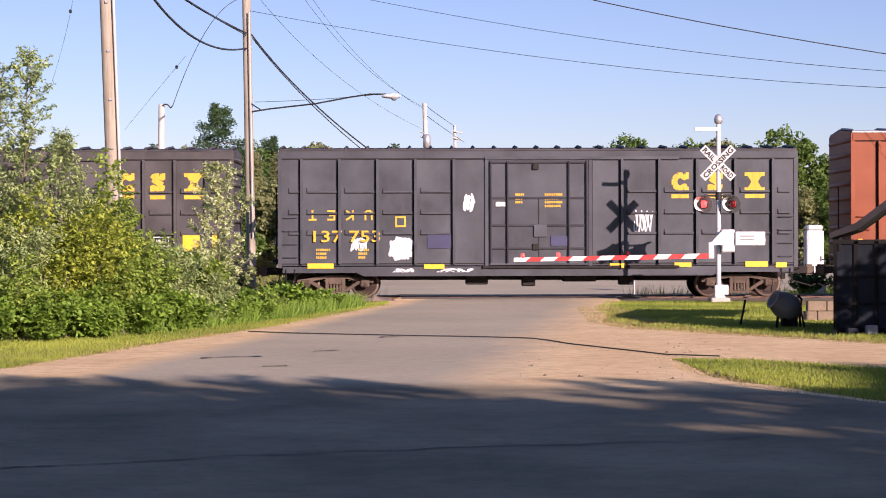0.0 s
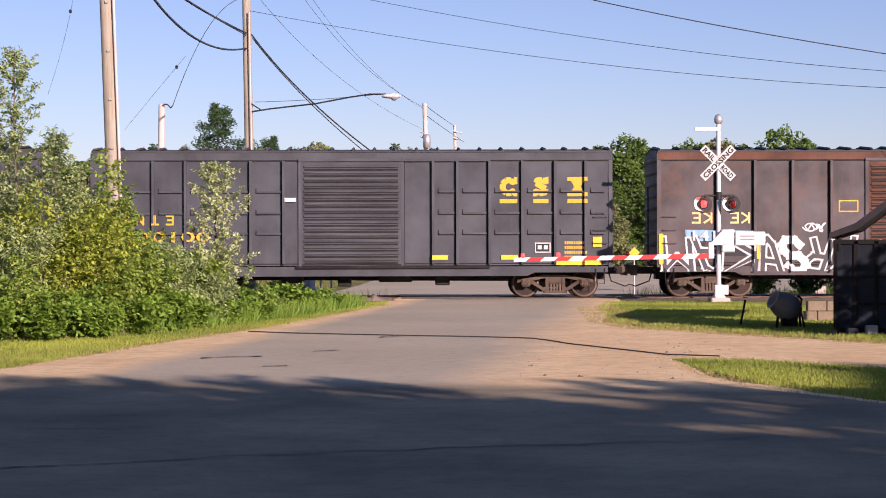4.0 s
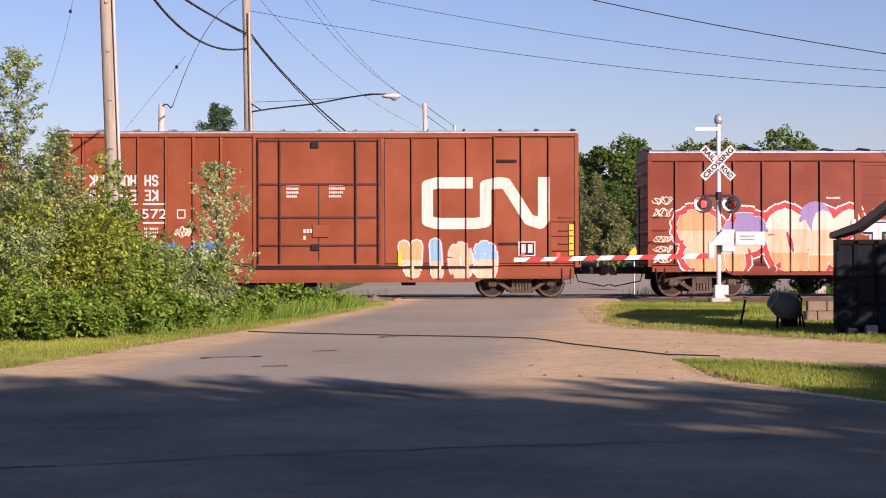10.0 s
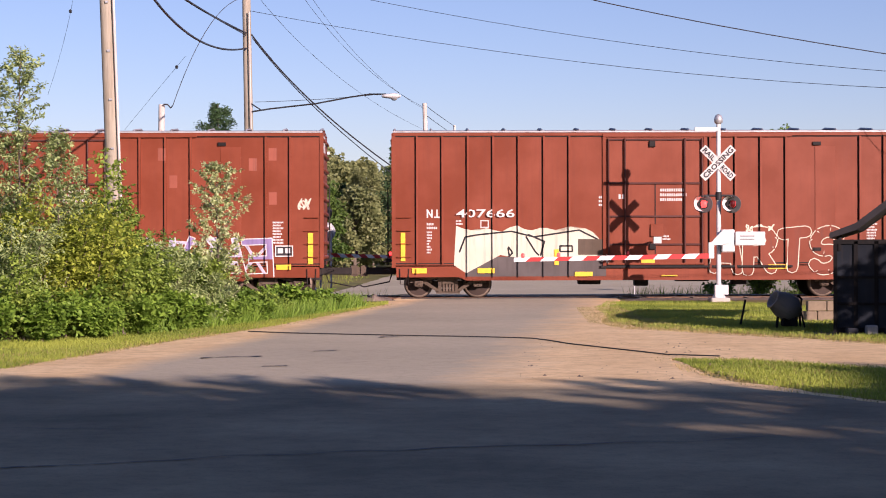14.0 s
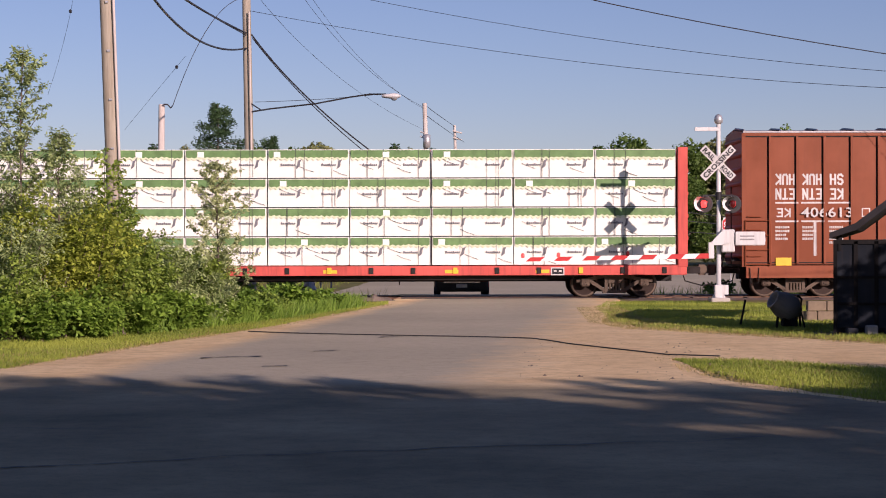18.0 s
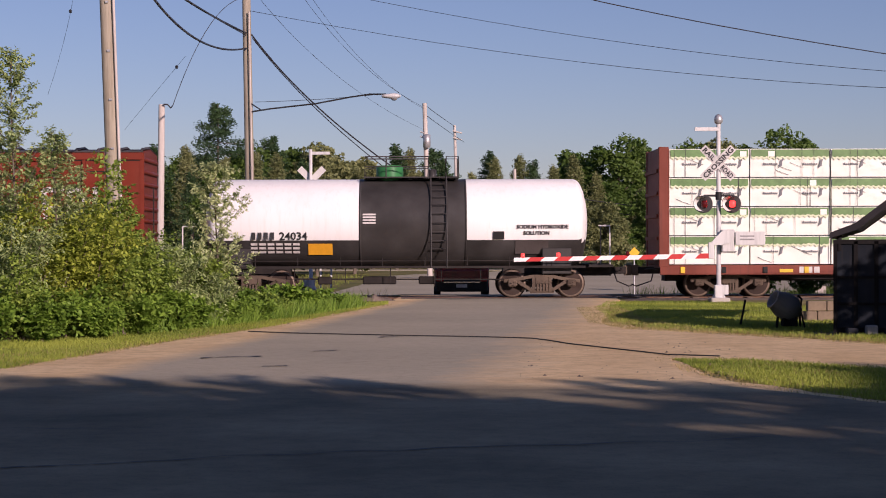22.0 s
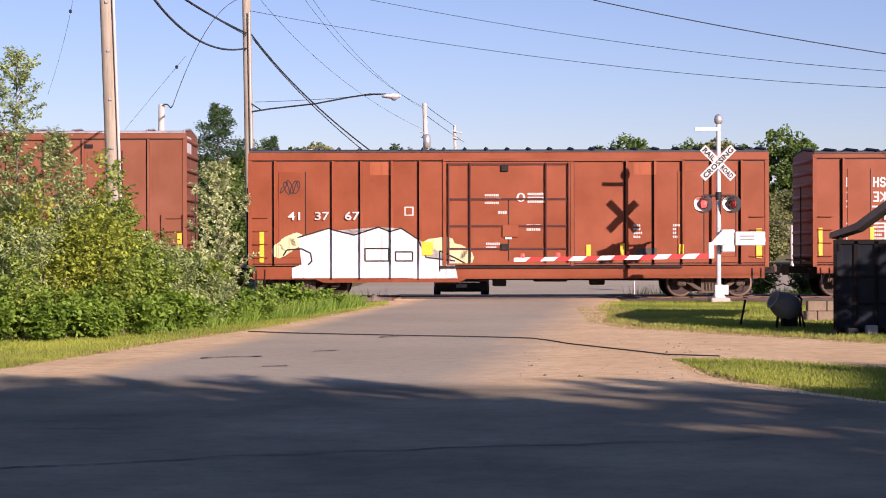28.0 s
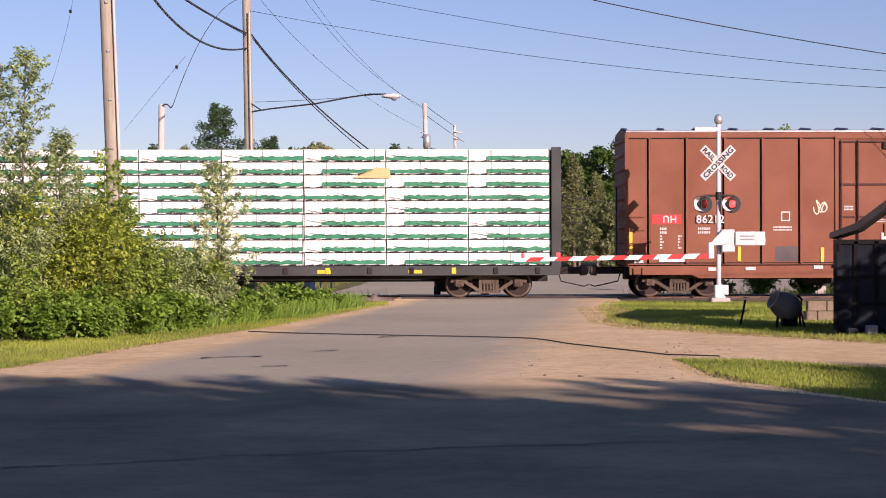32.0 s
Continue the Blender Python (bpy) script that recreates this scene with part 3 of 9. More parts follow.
def couplers(car, gap_l, gap_r, v=480):
    z = H(v)
    for sign, gap in ((-1, gap_l), (1, gap_r)):
        x0 = sign * car.half
        x1 = x0 + sign * (gap * U / 2 - 0.004)
        a, b = sorted((x0 - sign * 0.5, x1 - sign * 0.22))
        slab("draft_gear", car.ob, a, b, -0.16, 0.16, z - 0.12, z + 0.1, UNDER, bev=0.02)
        bm = bmesh.new()
        a, b = sorted((x1 - sign * 0.3, x1))
        add_box(bm, a, b, -0.14, 0.14, z - 0.17, z + 0.16)
        bmesh.ops.bevel(bm, geom=bm.edges[:], offset=0.05, segments=2, affect="EDGES")
        part("coupler", bm, TRUCK, car.ob)
        tube("air_hose", car.ob, [(x0 + sign * 0.05, -0.3, z - 0.1), (x0 + sign * 0.12, -0.34, z - 0.34), (x1 - sign * 0.15, -0.3, z - 0.5), (x1 - sign * 0.004, -0.27, z - 0.44)], 0.022, UNDER, 6)
        tube("uncoupling_lever", car.ob, [(x0 + sign * 0.1, -1.4, z + 0.02), (x0 + sign * 0.16, -0.9, z + 0.06), (x0 + sign * 0.3, -0.2, z + 0.02)], 0.014, UNDER, 5)
        a, b = sorted((x0 - sign * 0.02, x0 + sign * 0.24))
        slab("end_platform", car.ob, a, b, -0.9, 0.3, H(462), H(459), UNDER)


def ladder(car, u0, u1, v0, v1, n, material, yellow=False):
    for k in range(n):
        v = v0 + (v1 - v0) * k / max(1, n - 1)
        tube("rung", car.ob, [(car.X(u0), SIDE - 0.005, H(v)), (car.X(u0), SIDE - 0.075, H(v)), (car.X(u1), SIDE - 0.075, H(v)), (car.X(u1), SIDE - 0.005, H(v))], 0.012, material, 5)


def boxcar(label, left, right, gaps, top, material, ribs, door, kind, roof, sill=489, rib_w=4.5, rib_out=0.12, belly=None, chord=16, rail_col=None, tall=False, stiff=False, door_mat=None):
    car = Car(label, left, right)
    L = car.len
    z0, z1 = H(470), H(top)
    X = car.X
    # shell with a shallow roof
    bm = bmesh.new()
    sec = [(SIDE, z0), (SIDE, z1 - 0.06), (SIDE + 0.05, z1), (0, z1 + 0.12), (-SIDE - 0.05, z1), (-SIDE, z1 - 0.06), (-SIDE, z0)]
    a = [bm.verts.new((-car.half, y, z)) for y, z in sec]
    b = [bm.verts.new((car.half, y, z)) for y, z in sec]
    bm.faces.new(a), bm.faces.new(b[::-1])
    for i in range(len(a)):
        bm.faces.new((a[i], b[i], b[(i + 1) % len(a)], a[(i + 1) % len(a)]))
    bmesh.ops.recalc_face_normals(bm, faces=bm.faces[:])
    part("body", bm, material, car.ob)
    # roof sheets with raised caps
    n = 24 if roof is ROOF_DARK else 14
    cap = bmesh.new()
    for k in range(n):
        x = -car.half + (k + 0.5) * 2 * car.half / n
        w = 2 * car.half / n
        for s in (-1, 1):
            vs = [cap.verts.new(p) for p in ((x - w * 0.47, s * 1.44, z1 + 0.012), (x + w * 0.47, s * 1.44, z1 + 0.012), (x + w * 0.47, 0, z1 + 0.135), (x - w * 0.47, 0, z1 + 0.135))]
            cap.faces.new(vs if s < 0 else vs[::-1])
    part("roof_sheet", cap, roof, car.ob)
    for k in range(n + 1):
        x = -car.half + 0.05 + k * (2 * car.half - 0.1) / n
        bm = bmesh.new()
        for s in (-1, 1):
            add_tube(bm, [(x, s * 1.5, z1 - 0.03), (x, s * 1.4, z1 + 0.05), (x, 0, z1 + 0.17)], 0.048 if roof is ROOF_DARK else 0.035, 4, cap=True)
        part("roof_cap", bm, roof, car.ob)
    # chords, sill, posts
    slab("roof_eave", car.ob, -car.half, car.half, SIDE - 0.06, SIDE + 0.02, z1 - 0.035, z1 + 0.012, roof)
    rail_col = rail_col or material
    car.box("top_chord", 0, L, top + 2, top + chord, rail_col, 0.04, bev=0.008)
    car.box("chord_lip", 0, L, top + chord, top + chord + 2, SEAM_SHADE, 0.012)
    car.box("side_sill", 4, L - 4, 466, 468, SEAM_SHADE, 0.002)
    car.lim = (top + 2, sill - 7)
    bl, br = belly or (150, L - 150)
    bm = bmesh.new()
    pts = [(6, 472), (L - 6, 472), (L - 6, sill - 6), (br + 14, sill - 6), (br, sill), (bl, sill), (bl - 14, sill - 6), (6, sill - 6)]
    a = [bm.verts.new((X(u), SIDE - 0.001, H(v))) for u, v in pts]
    b = [bm.verts.new((X(u), SIDE + 0.12, H(v))) for u, v in pts]
    bm.faces.new(a), bm.faces.new(b[::-1])
    for i in range(len(a)):
        bm.faces.new((a[i], b[i], b[(i + 1) % len(a)], a[(i + 1) % len(a)]))
    bmesh.ops.recalc_face_normals(bm, faces=bm.faces[:])
    part("lower_sill", bm, material, car.ob)
    slab("centre_sill", car.ob, -car.half + 0.1, car.half - 0.1, -0.3, 0.3, H(497), H(468), UNDER)
    slab("floor_frame", car.ob, -car.half + 0.05, car.half - 0.05, SIDE + 0.13, -SIDE - 0.02, H(474), H(469), UNDER)
    for u in ribs:
        car.box("side_post", u - rib_w / 2, u + rib_w / 2, top + chord + 1, 467, material, rib_out, 0.02)
        # The post's shadow, strengthened by a dark strip on its left.
        car.box("post_seam", u - rib_w / 2 - 2.6, u - rib_w / 2, top + chord + 2, 466, SEAM_SHADE, 0.003, 0.02)
        car.ribs.append((X(u - rib_w / 2), X(u + rib_w / 2), rib_out))
    for u in (1.5, L - 1.5):
        car.box("corner_post", u - 3.5, u + 3.5, top + 3, 474, material, 0.025)
        car.ribs.append((X(u - 3.5), X(u + 3.5), 0.025))
    if stiff:
        edges = [8, *ribs, L - 8]
        for a_, b_ in zip(edges, edges[1:]):
            if b_ - a_ > 100:
                continue
            for v in (341, 379, 415):
                if b_ - a_ > 30:
                    car.box("stiffener", a_ + 10, b_ - 5, v - 3, v, material, 0.05, 0.01)
                    # Dark strips below and beside the stiffener draw its shadow.
                    car.box("stiffener_gap", a_ + 10, b_ - 5, v, v + 1.7, SEAM_SHADE, 0.012, 0.01)
                    car.box("stiffener_gap", a_ + 8.4, a_ + 10, v - 8, v + 1.7, SEAM_SHADE, 0.012, 0.01)
    # ends, with corrugations and a ladder
    for s in (-1, 1):
        for k in range(9):
            z = z0 + 0.25 + k * (z1 - z0 - 0.5) / 8
            xx = s * car.half
            bm = bmesh.new()
            add_tube(bm, [(xx - s * 0.03, -1.38, z), (xx, -1.25, z), (xx, 1.25, z), (xx - s * 0.03, 1.38, z)], 0.075, 6)
            part("end_corrugation", bm, material, car.ob)
        tube("brake_rod", car.ob, [(s * (car.half + 0.16), -0.4, H(470)), (s * (car.half + 0.16), -0.4, H(330))], 0.02, UNDER, 5)
    slab("crossover_platform", car.ob, -car.half - 0.3, -car.half, -1.2, 1.2, H(464), H(462), UNDER)
    if top < 240:
        slab("end_placard", car.ob, car.half + 0.004, car.half + 0.03, -1.42, -0.35, z1 - 0.62, z1 - 0.12, LETTER, "white placard on the car end")
    ladder(car, 8, 32, 385, 455, 4, material)
    ladder(car, L - 32, L - 8, 385, 455, 4, material)
    for u in (12, L - 28):
        tube("sill_step", car.ob, [(X(u), SIDE - 0.03, H(476)), (X(u + 1), SIDE - 0.05, H(503)), (X(u + 15), SIDE - 0.05, H(503)), (X(u + 16), SIDE - 0.03, H(476))], 0.014, UNDER, 5)
    # door
    d0, d1 = door
    dm = door_mat or material
    dt = top + chord + 3
    if kind == "louver":
        car.box("door_panel", d0, d1, dt, 468, dm, 0.05, bev=0.006)
        k, v = 0, dt + 8
        while v < 462:
            bm = bmesh.new()
            add_tube(bm, [(X(d0 + 4), SIDE - 0.05, H(v)), (X(d1 - 4), SIDE - 0.05, H(v))], 0.042, 6)
            part("door_louver", bm, dm, car.ob)
            # a thin dark strip below each louver, on the panel
            car.box("louver_gap", d0 + 5, d1 - 5, v + 4.0, v + 6.8, SEAM_SHADE, 0.07, 0.01)
            v += 11.0
        car.ribs.append((X(d0 + 2), X(d1 - 2), 0.094))
    else:
        car.box("door_panel", d0, d1, dt, 470, dm, 0.028, bev=0.006)
        if kind == "plug":
            w = d1 - d0
            car.ribs.append((X(d0), X(d1), 0.028))
            rod = ROD_DARK if material in (CSX_BLUE, CSX_DUSTY, CSX_RUSTY) else ROD_RED
            for u in (d0 + 4, d0 + w * 0.19, d0 + w * 0.80, d1 - 4):
                tube("lock_rod", car.ob, [(X(u), SIDE - 0.1, H(dt + 2)), (X(u), SIDE - 0.1, H(466))], 0.026, rod, 6)
            for v in (dt + 4, dt + (470 - dt) * 0.36, dt + (470 - dt) * 0.62, dt + (470 - dt) * 0.84, 468):
                car.box("door_rail", d0 + 2, d1 - 2, v - 1.6, v + 1.6, rod if v < 466 else dm, 0.07)
            car.box("door_seam", d0 + w * 0.5 - 1, d0 + w * 0.5 + 1, dt + (470 - dt) * 0.36, 462, SEAM_SHADE, 0.032)
            car.box("lock_box", d0 + w * 0.45, d0 + w * 0.58, 398, 420, dm, 0.085, bev=0.01)
            for v in (dt + 14, 440):
                car.box("door_roller", d0 + w * 0.44, d0 + w * 0.5, v - 8, v + 3, SEAM_SHADE, 0.1, bev=0.01)
        else:
            car.ribs.append((X(d0), X(d1), 0.028))
            for v in (dt + 4, 315, 345, 376, 466):
                car.box("door_batten", d0 + 3, d1 - 3, v - 1.6, v + 1.6, dm, 0.045)
            for u in (d0 + 3, d1 - 3):
                car.box("door_stile", u - 3, u + 3, dt, 469, dm, 0.05)
    for u in (d0 - 3, d1 + 3):
        car.box("door_post", u - 3, u + 3, top + chord + 1, 474, material, 0.05)
        # Shadow at the door post, put in as a thin dark strip.
        car.box("post_shadow_gap", u + 3, u + 4.2, top + chord + 1, 470, SEAM_SHADE, 0.004)
    car.box("door_track", d0 - 10, min(L - 8, d1 + (d1 - d0) * 0.9), 471, 475, SEAM_SHADE, 0.09)
    car.box("door_hood", d0 - 6, min(L - 8, d1 + (d1 - d0) * 0.9), top + chord - 3, top + chord + 2, material, 0.08)
    # underneath
    for u in (98, L - 98):
        truck(car, u)
    for u, w_, v1 in ((L * 0.36, 40, 505), (L * 0.47, 24, 508), (L * 0.55, 60, 500), (L * 0.66, 26, 506)):
        slab("brake_gear", car.ob, X(u), X(u + w_), -0.9, -0.45, H(v1), H(488), UNDER, bev=0.03)
    tube("brake_rod", car.ob, [(X(150), -0.7, H(494)), (X(L - 150), -0.7, H(498))], 0.02, UNDER, 5)
    couplers(car, *gaps)
    car.top = top
    TRAIN.append((car.ob, car.s0, car.sets))
    return car


def reflectors(car, spots, material=None):
    for u, v, w, h in spots:
        o = car.flat("reflector", [([(u, v), (u + w, v), (u + w, v + h), (u, v + h)], 0)], [material or YELLOW], 0.036)


def capsule(a, b, r):
    a, b = Vector(a), Vector(b)
    d = (b - a)
    if d.length < 1e-3:
        d = Vector((0.01, 0))
    t = math.atan2(d.y, d.x)
    pts = []
    n = 6
    for k in range(n + 1):
        g = t - math.pi / 2 + math.pi * k / n
        pts.append((b.x + r * math.cos(g), b.y + r * math.sin(g)))
    for k in range(n + 1):
        g = t + math.pi / 2 + math.pi * k / n
        pts.append((a.x + r * math.cos(g), a.y + r * math.sin(g)))
    return pts


# Spray forms: strokes on a grid 4 wide and 6 high, "xy xy xy|xy xy".
STROKES = {"A": "06 11 20 31 46|14 34", "B": "00 06 36 45 44 33 03|33 42 41 30 00", "C": "41 30 10 01 05 16 36 45", "D": "00 06 26 45 41 20 00", "E": "40 00 06 46|03 33", "G": "41 30 10 01 05 16 36 45 43 23",
           "H": "00 06|40 46|03 43", "I": "20 26", "J": "40 45 36 16 05", "K": "00 06|40 03 46", "L": "00 06 46", "M": "06 00 23 40 46", "N": "06 00 46 40", "O": "20 01 05 26 45 41 20", "P": "06 00 30 41 42 33 03",
           "R": "06 00 30 41 42 33 03|23 46", "S": "41 30 10 01 02 13 33 44 45 36 16 05", "T": "00 40|20 26", "U": "00 05 16 36 45 40", "W": "00 16 22 36 40", "X": "00 46|40 06", "Y": "00 23 40|23 26", "Z": "00 40 06 46"}


def strokes_of(ch, rnd):
    """One form's strokes in the unit square; a small letter stands upside down and mirrored."""
    out = []
    for line in STROKES[ch.upper()].split("|"):
        pts = [(int(p[0]) / 4, int(p[1]) / 6) for p in line.split()]
        if ch.islower():
            pts = [(1 - x, 1 - y) for x, y in pts]
        if rnd and len(pts) > 2:
            soft = [pts[0]]
            for p, q in zip(pts, pts[1:]):
                soft += [(p[0] * 0.72 + q[0] * 0.28, p[1] * 0.72 + q[1] * 0.28), (p[0] * 0.28 + q[0] * 0.72, p[1] * 0.28 + q[1] * 0.72)]
            pts = soft + [pts[-1]]
        out.append(pts)
    return out


def thick(pts, r, rnd):
    """A stroke as quads and joints."""
    out = []
    for k, (p, q) in enumerate(zip(pts, pts[1:])):
        p, q = Vector(p), Vector(q)
        d = (q - p).normalized() if (q - p).length > 1e-6 else Vector((1, 0))
        e = Vector((-d.y, d.x)) * r
        if not rnd:
            p, q = p - d * r * 0.85, q + d * r * 0.85
        out.append([tuple(p + e), tuple(q + e), tuple(q - e), tuple(p - e)])
    if rnd:
        for p in pts if len(pts) < 4 else pts[::2] + pts[-1:]:
            out.append([(p[0] + r * math.cos(a * math.pi / 4), p[1] + r * math.sin(a * math.pi / 4)) for a in range(8)])
    return out


def clip_band(poly, lo, hi):
    """The part of a polygon between two heights."""
    for lim, sign in ((lo, 1), (hi, -1)):
        out = []
        for p, q in zip(poly, poly[1:] + poly[:1]):
            a, b = (p[1] - lim) * sign, (q[1] - lim) * sign
            if a >= 0:
                out.append(p)
            if (a < 0) != (b < 0):
                t = a / (a - b)
                out.append((p[0] + (q[0] - p[0]) * t, p[1] + (q[1] - p[1]) * t))
        poly = out
        if len(poly) < 3:
            return None
    return poly


def piece(car, text, u0, u1, v0, v1, fills, line, seed, fat=0.13, edge=2.4, halo=None, glow=4.0, bands=None, rnd=True, lean=0.12, drop=None, label="spray-painted graffiti letter with a sprayed outline"):
    """A sprayed row of fat forms: halo under all, then for each form a drop shade, its outline and its fill."""
    rg = random.Random(seed)
    n = len(text)
    lw, h = (u1 - u0) / n, v1 - v0
    r = fat * h * 0.7
    forms = []
    for i, ch in enumerate(text):
        m = min(r + edge, lw * 0.3)
        x0, x1 = u0 + i * lw + m * 0.8, u0 + (i + 1) * lw - m * 0.8
        y0, y1 = v0 + r + edge + rg.uniform(0, 0.08) * h, v1 - r - edge - rg.uniform(0, 0.05) * h
        k, tilt = lean * h * rg.uniform(-1, 1), rg.uniform(-0.06, 0.06) * h
        rr = min(r, lw * 0.225)
        lines = [[(x0 + (x1 - x0) * x + k * (0.5 - y) * 0.5, y0 + (y1 - y0) * y + tilt * (x - 0.5)) for x, y in st] for st in strokes_of(ch, rnd)]
        forms.append((lines, rr))
    for j, (col, wide) in enumerate(halo if isinstance(halo, list) else [(halo, glow)] if halo else []):
        under = [(q, 0) for lines, rr in forms for st in lines for q in thick(st, rr + edge + wide, True)]
        car.flat("graffiti_halo", under, [SPRAY[col]], 0.003 + 0.0045 * j, "soft sprayed border round the graffiti")
    for i, (lines, rr) in enumerate(forms):
        mats = [SPRAY[line], SPRAY[drop or line], SPRAY[fills[i % len(fills)]], *[SPRAY[b] for b in (bands or [])]]
        sh = []
        if drop:
            sh += [([(x + 4, y + 3) for x, y in q], 1) for st in lines for q in thick(st, rr + edge * 0.6, rnd)]
        sh += [(q, 0) for st in lines for q in thick(st, rr + edge, rnd)]
        for st in lines:
            for q in thick(st, rr, rnd):
                sh.append((q, 2))
                for j in range(len(bands or [])):
                    c = clip_band(q, v0 + h * (j + 1) / (len(bands) + 1) + 3 * math.sin(i * 2 + j), v1 + 20 if j == len(bands) - 1 else v0 + h * (j + 2) / (len(bands) + 1))
                    if c:
                        sh.append((c, 3 + j))
        car.flat("graffiti_letter", sh, mats, 0.016 + 0.009 * (i % 2), label)


def scrawl(car, u0, u1, v0, v1, n, colour, seed, r=1.1, label="thin spray-painted scrawl on the car side"):
    """A thin one-line tag."""
    rg = random.Random(seed)
    shapes, m = [], max(3, n // 3)
    ph, f2 = rg.uniform(0, 6), rg.uniform(1.3, 1.9)
    amp = [rg.uniform(0.55, 1.0) for _ in range(m + 2)]
    pts = []
    for k in range(m * 9 + 1):
        t = k / (m * 9)
        a = 2 * math.pi * t * m
        e = amp[int(t * m)]
        pts.append((u0 + (u1 - u0) * (0.08 + 0.84 * t) + (u1 - u0) / m * 0.42 * math.cos(a * f2 + ph), (v0 + v1) / 2 + (v1 - v0) * 0.48 * e * math.sin(a)))
    for p, q in zip(pts, pts[1:]):
        shapes.append((capsule(p, q, r), 0))
    return car.flat("graffiti", shapes, [SPRAY[colour]], 0.005, label)


def yellow_mark(car, u, v, w, h, material=None):
    """The owner's mark, three heavy shapes with lines under them."""
    t = h * 0.155
    c = h * 0.92
    mat = [material or CSX_YELLOW]
    lab = "heavy yellow painted owner's mark"
    def put(shapes):
        car.flat("owner_mark", [([(u + x, v + y) for x, y in q], 0) for q in shapes], mat, 0.005, lab)
    def bar(x0, y0, x1, y1):
        return [(x0, y0), (x1, y0), (x1, y1), (x0, y1)]
    bow = [(c * 0.5 + (c * 0.5 - t) * math.cos(a), h * 0.5 + (h * 0.5 - t) * math.sin(a)) for a in [0.75 + 4.78 * k / 12 for k in range(13)]]
    put(thick(bow, t, True) + [bar(c - t * 1.1, 0, c, h * 0.36), bar(c - t * 1.5, h * 0.76, c, h)])
    x = w * 0.39
    e = h * 0.8
    curl = [(x + e - t, t * 1.5), (x + e * 0.6, t), (x + t * 1.4, t * 1.1), (x + t, h * 0.3), (x + e * 0.5, h * 0.47), (x + e - t, h * 0.62), (x + e - t * 1.2, h - t * 1.3), (x + e * 0.4, h - t), (x + t, h - t * 1.6)]
    put(thick(curl, t, True) + [bar(x + e - t * 1.1, 0, x + e, h * 0.34), bar(x, h * 0.66, x + t * 1.1, h)])
    x, e = w * 0.79, h * 1.05
    put([[(x + e * 0.04, 0), (x + e * 0.96, 0), (x + e * 0.66, h * 0.5), (x + e * 0.34, h * 0.5)], [(x + e * 0.04, h), (x + e * 0.96, h), (x + e * 0.66, h * 0.5), (x + e * 0.34, h * 0.5)],
         bar(x, 0, x + e, h * 0.2), bar(x, h * 0.8, x + e, h)])
    for a, b in ((0, c), (w * 0.39, w * 0.39 + h * 0.8), (x, x + e)):
        car.flat("underline", [([(u + a, v + h + 5), (u + b, v + h + 5), (u + b, v + h + 12), (u + a, v + h + 12)], 0)], mat, 0.005)


def ribbon_mark(car, u, v, w, h, t, material):
    """The owner's mark, one bent ribbon."""
    r = t / 2
    pts = [(w * 0.40, r), (w * 0.12, r), (r, h * 0.16), (r, h * 0.84), (w * 0.12, h - r), (w * 0.42, h - r), (w * 0.50, h * 0.86), (w * 0.50, h * 0.16), (w * 0.60, r), (w * 0.66, h * 0.12),
           (w * 0.84, h * 0.82), (w * 0.93, h - r), (w - r, h * 0.82), (w - r, r)]
    sh = []
    for a, b in zip(pts, pts[1:]):
        sh.append((capsule((u + a[0], v + a[1]), (u + b[0], v + b[1]), r), 0))
    sh.append(([(u + w - t, v), (u + w, v), (u + w, v + h * 0.5), (u + w - t, v + h * 0.5)], 0))
    sh[0] = ([(u + w * 0.12, v), (u + w * 0.40, v), (u + w * 0.40, v + t), (u + w * 0.12, v + t)], 0)
    car.flat("owner_mark", sh, [material], 0.005, "white painted owner's mark, one bent ribbon")


def stencils(car, seed, spots, material=None):
    rg = random.Random(seed)
    rows = []
    for u, v, lines, n, h in spots:
        for k in range(lines):
            rows.append((u, v + k * h * 1.7, n - rg.randrange(3), h, h * 0.8))
    car.bars("stencil_line", rows, material or LETTER)


def plate(car, u, v, w=28, h=18):
    """A white-edged inspection panel."""
    car.flat("data_panel", [([(u, v), (u + w, v), (u + w, v + h), (u, v + h)], 0), ([(u + 2, v + 2), (u + w - 2, v + 2), (u + w - 2, v + h - 2), (u + 2, v + h - 2)], 1),
                            ([(u + 5, v + 5), (u + w / 2 - 2, v + 5), (u + w / 2 - 2, v + h - 6), (u + 5, v + h - 6)], 0), ([(u + w / 2 + 2, v + 5), (u + w - 5, v + 5), (u + w - 5, v + h - 6), (u + w / 2 + 2, v + h - 6)], 0)],
             [LETTER, BLACK], 0.035)


def even(a, b, step):
    out, u = [], a
    while u <= b + 0.1:
        out.append(u)
        u += step
    return out


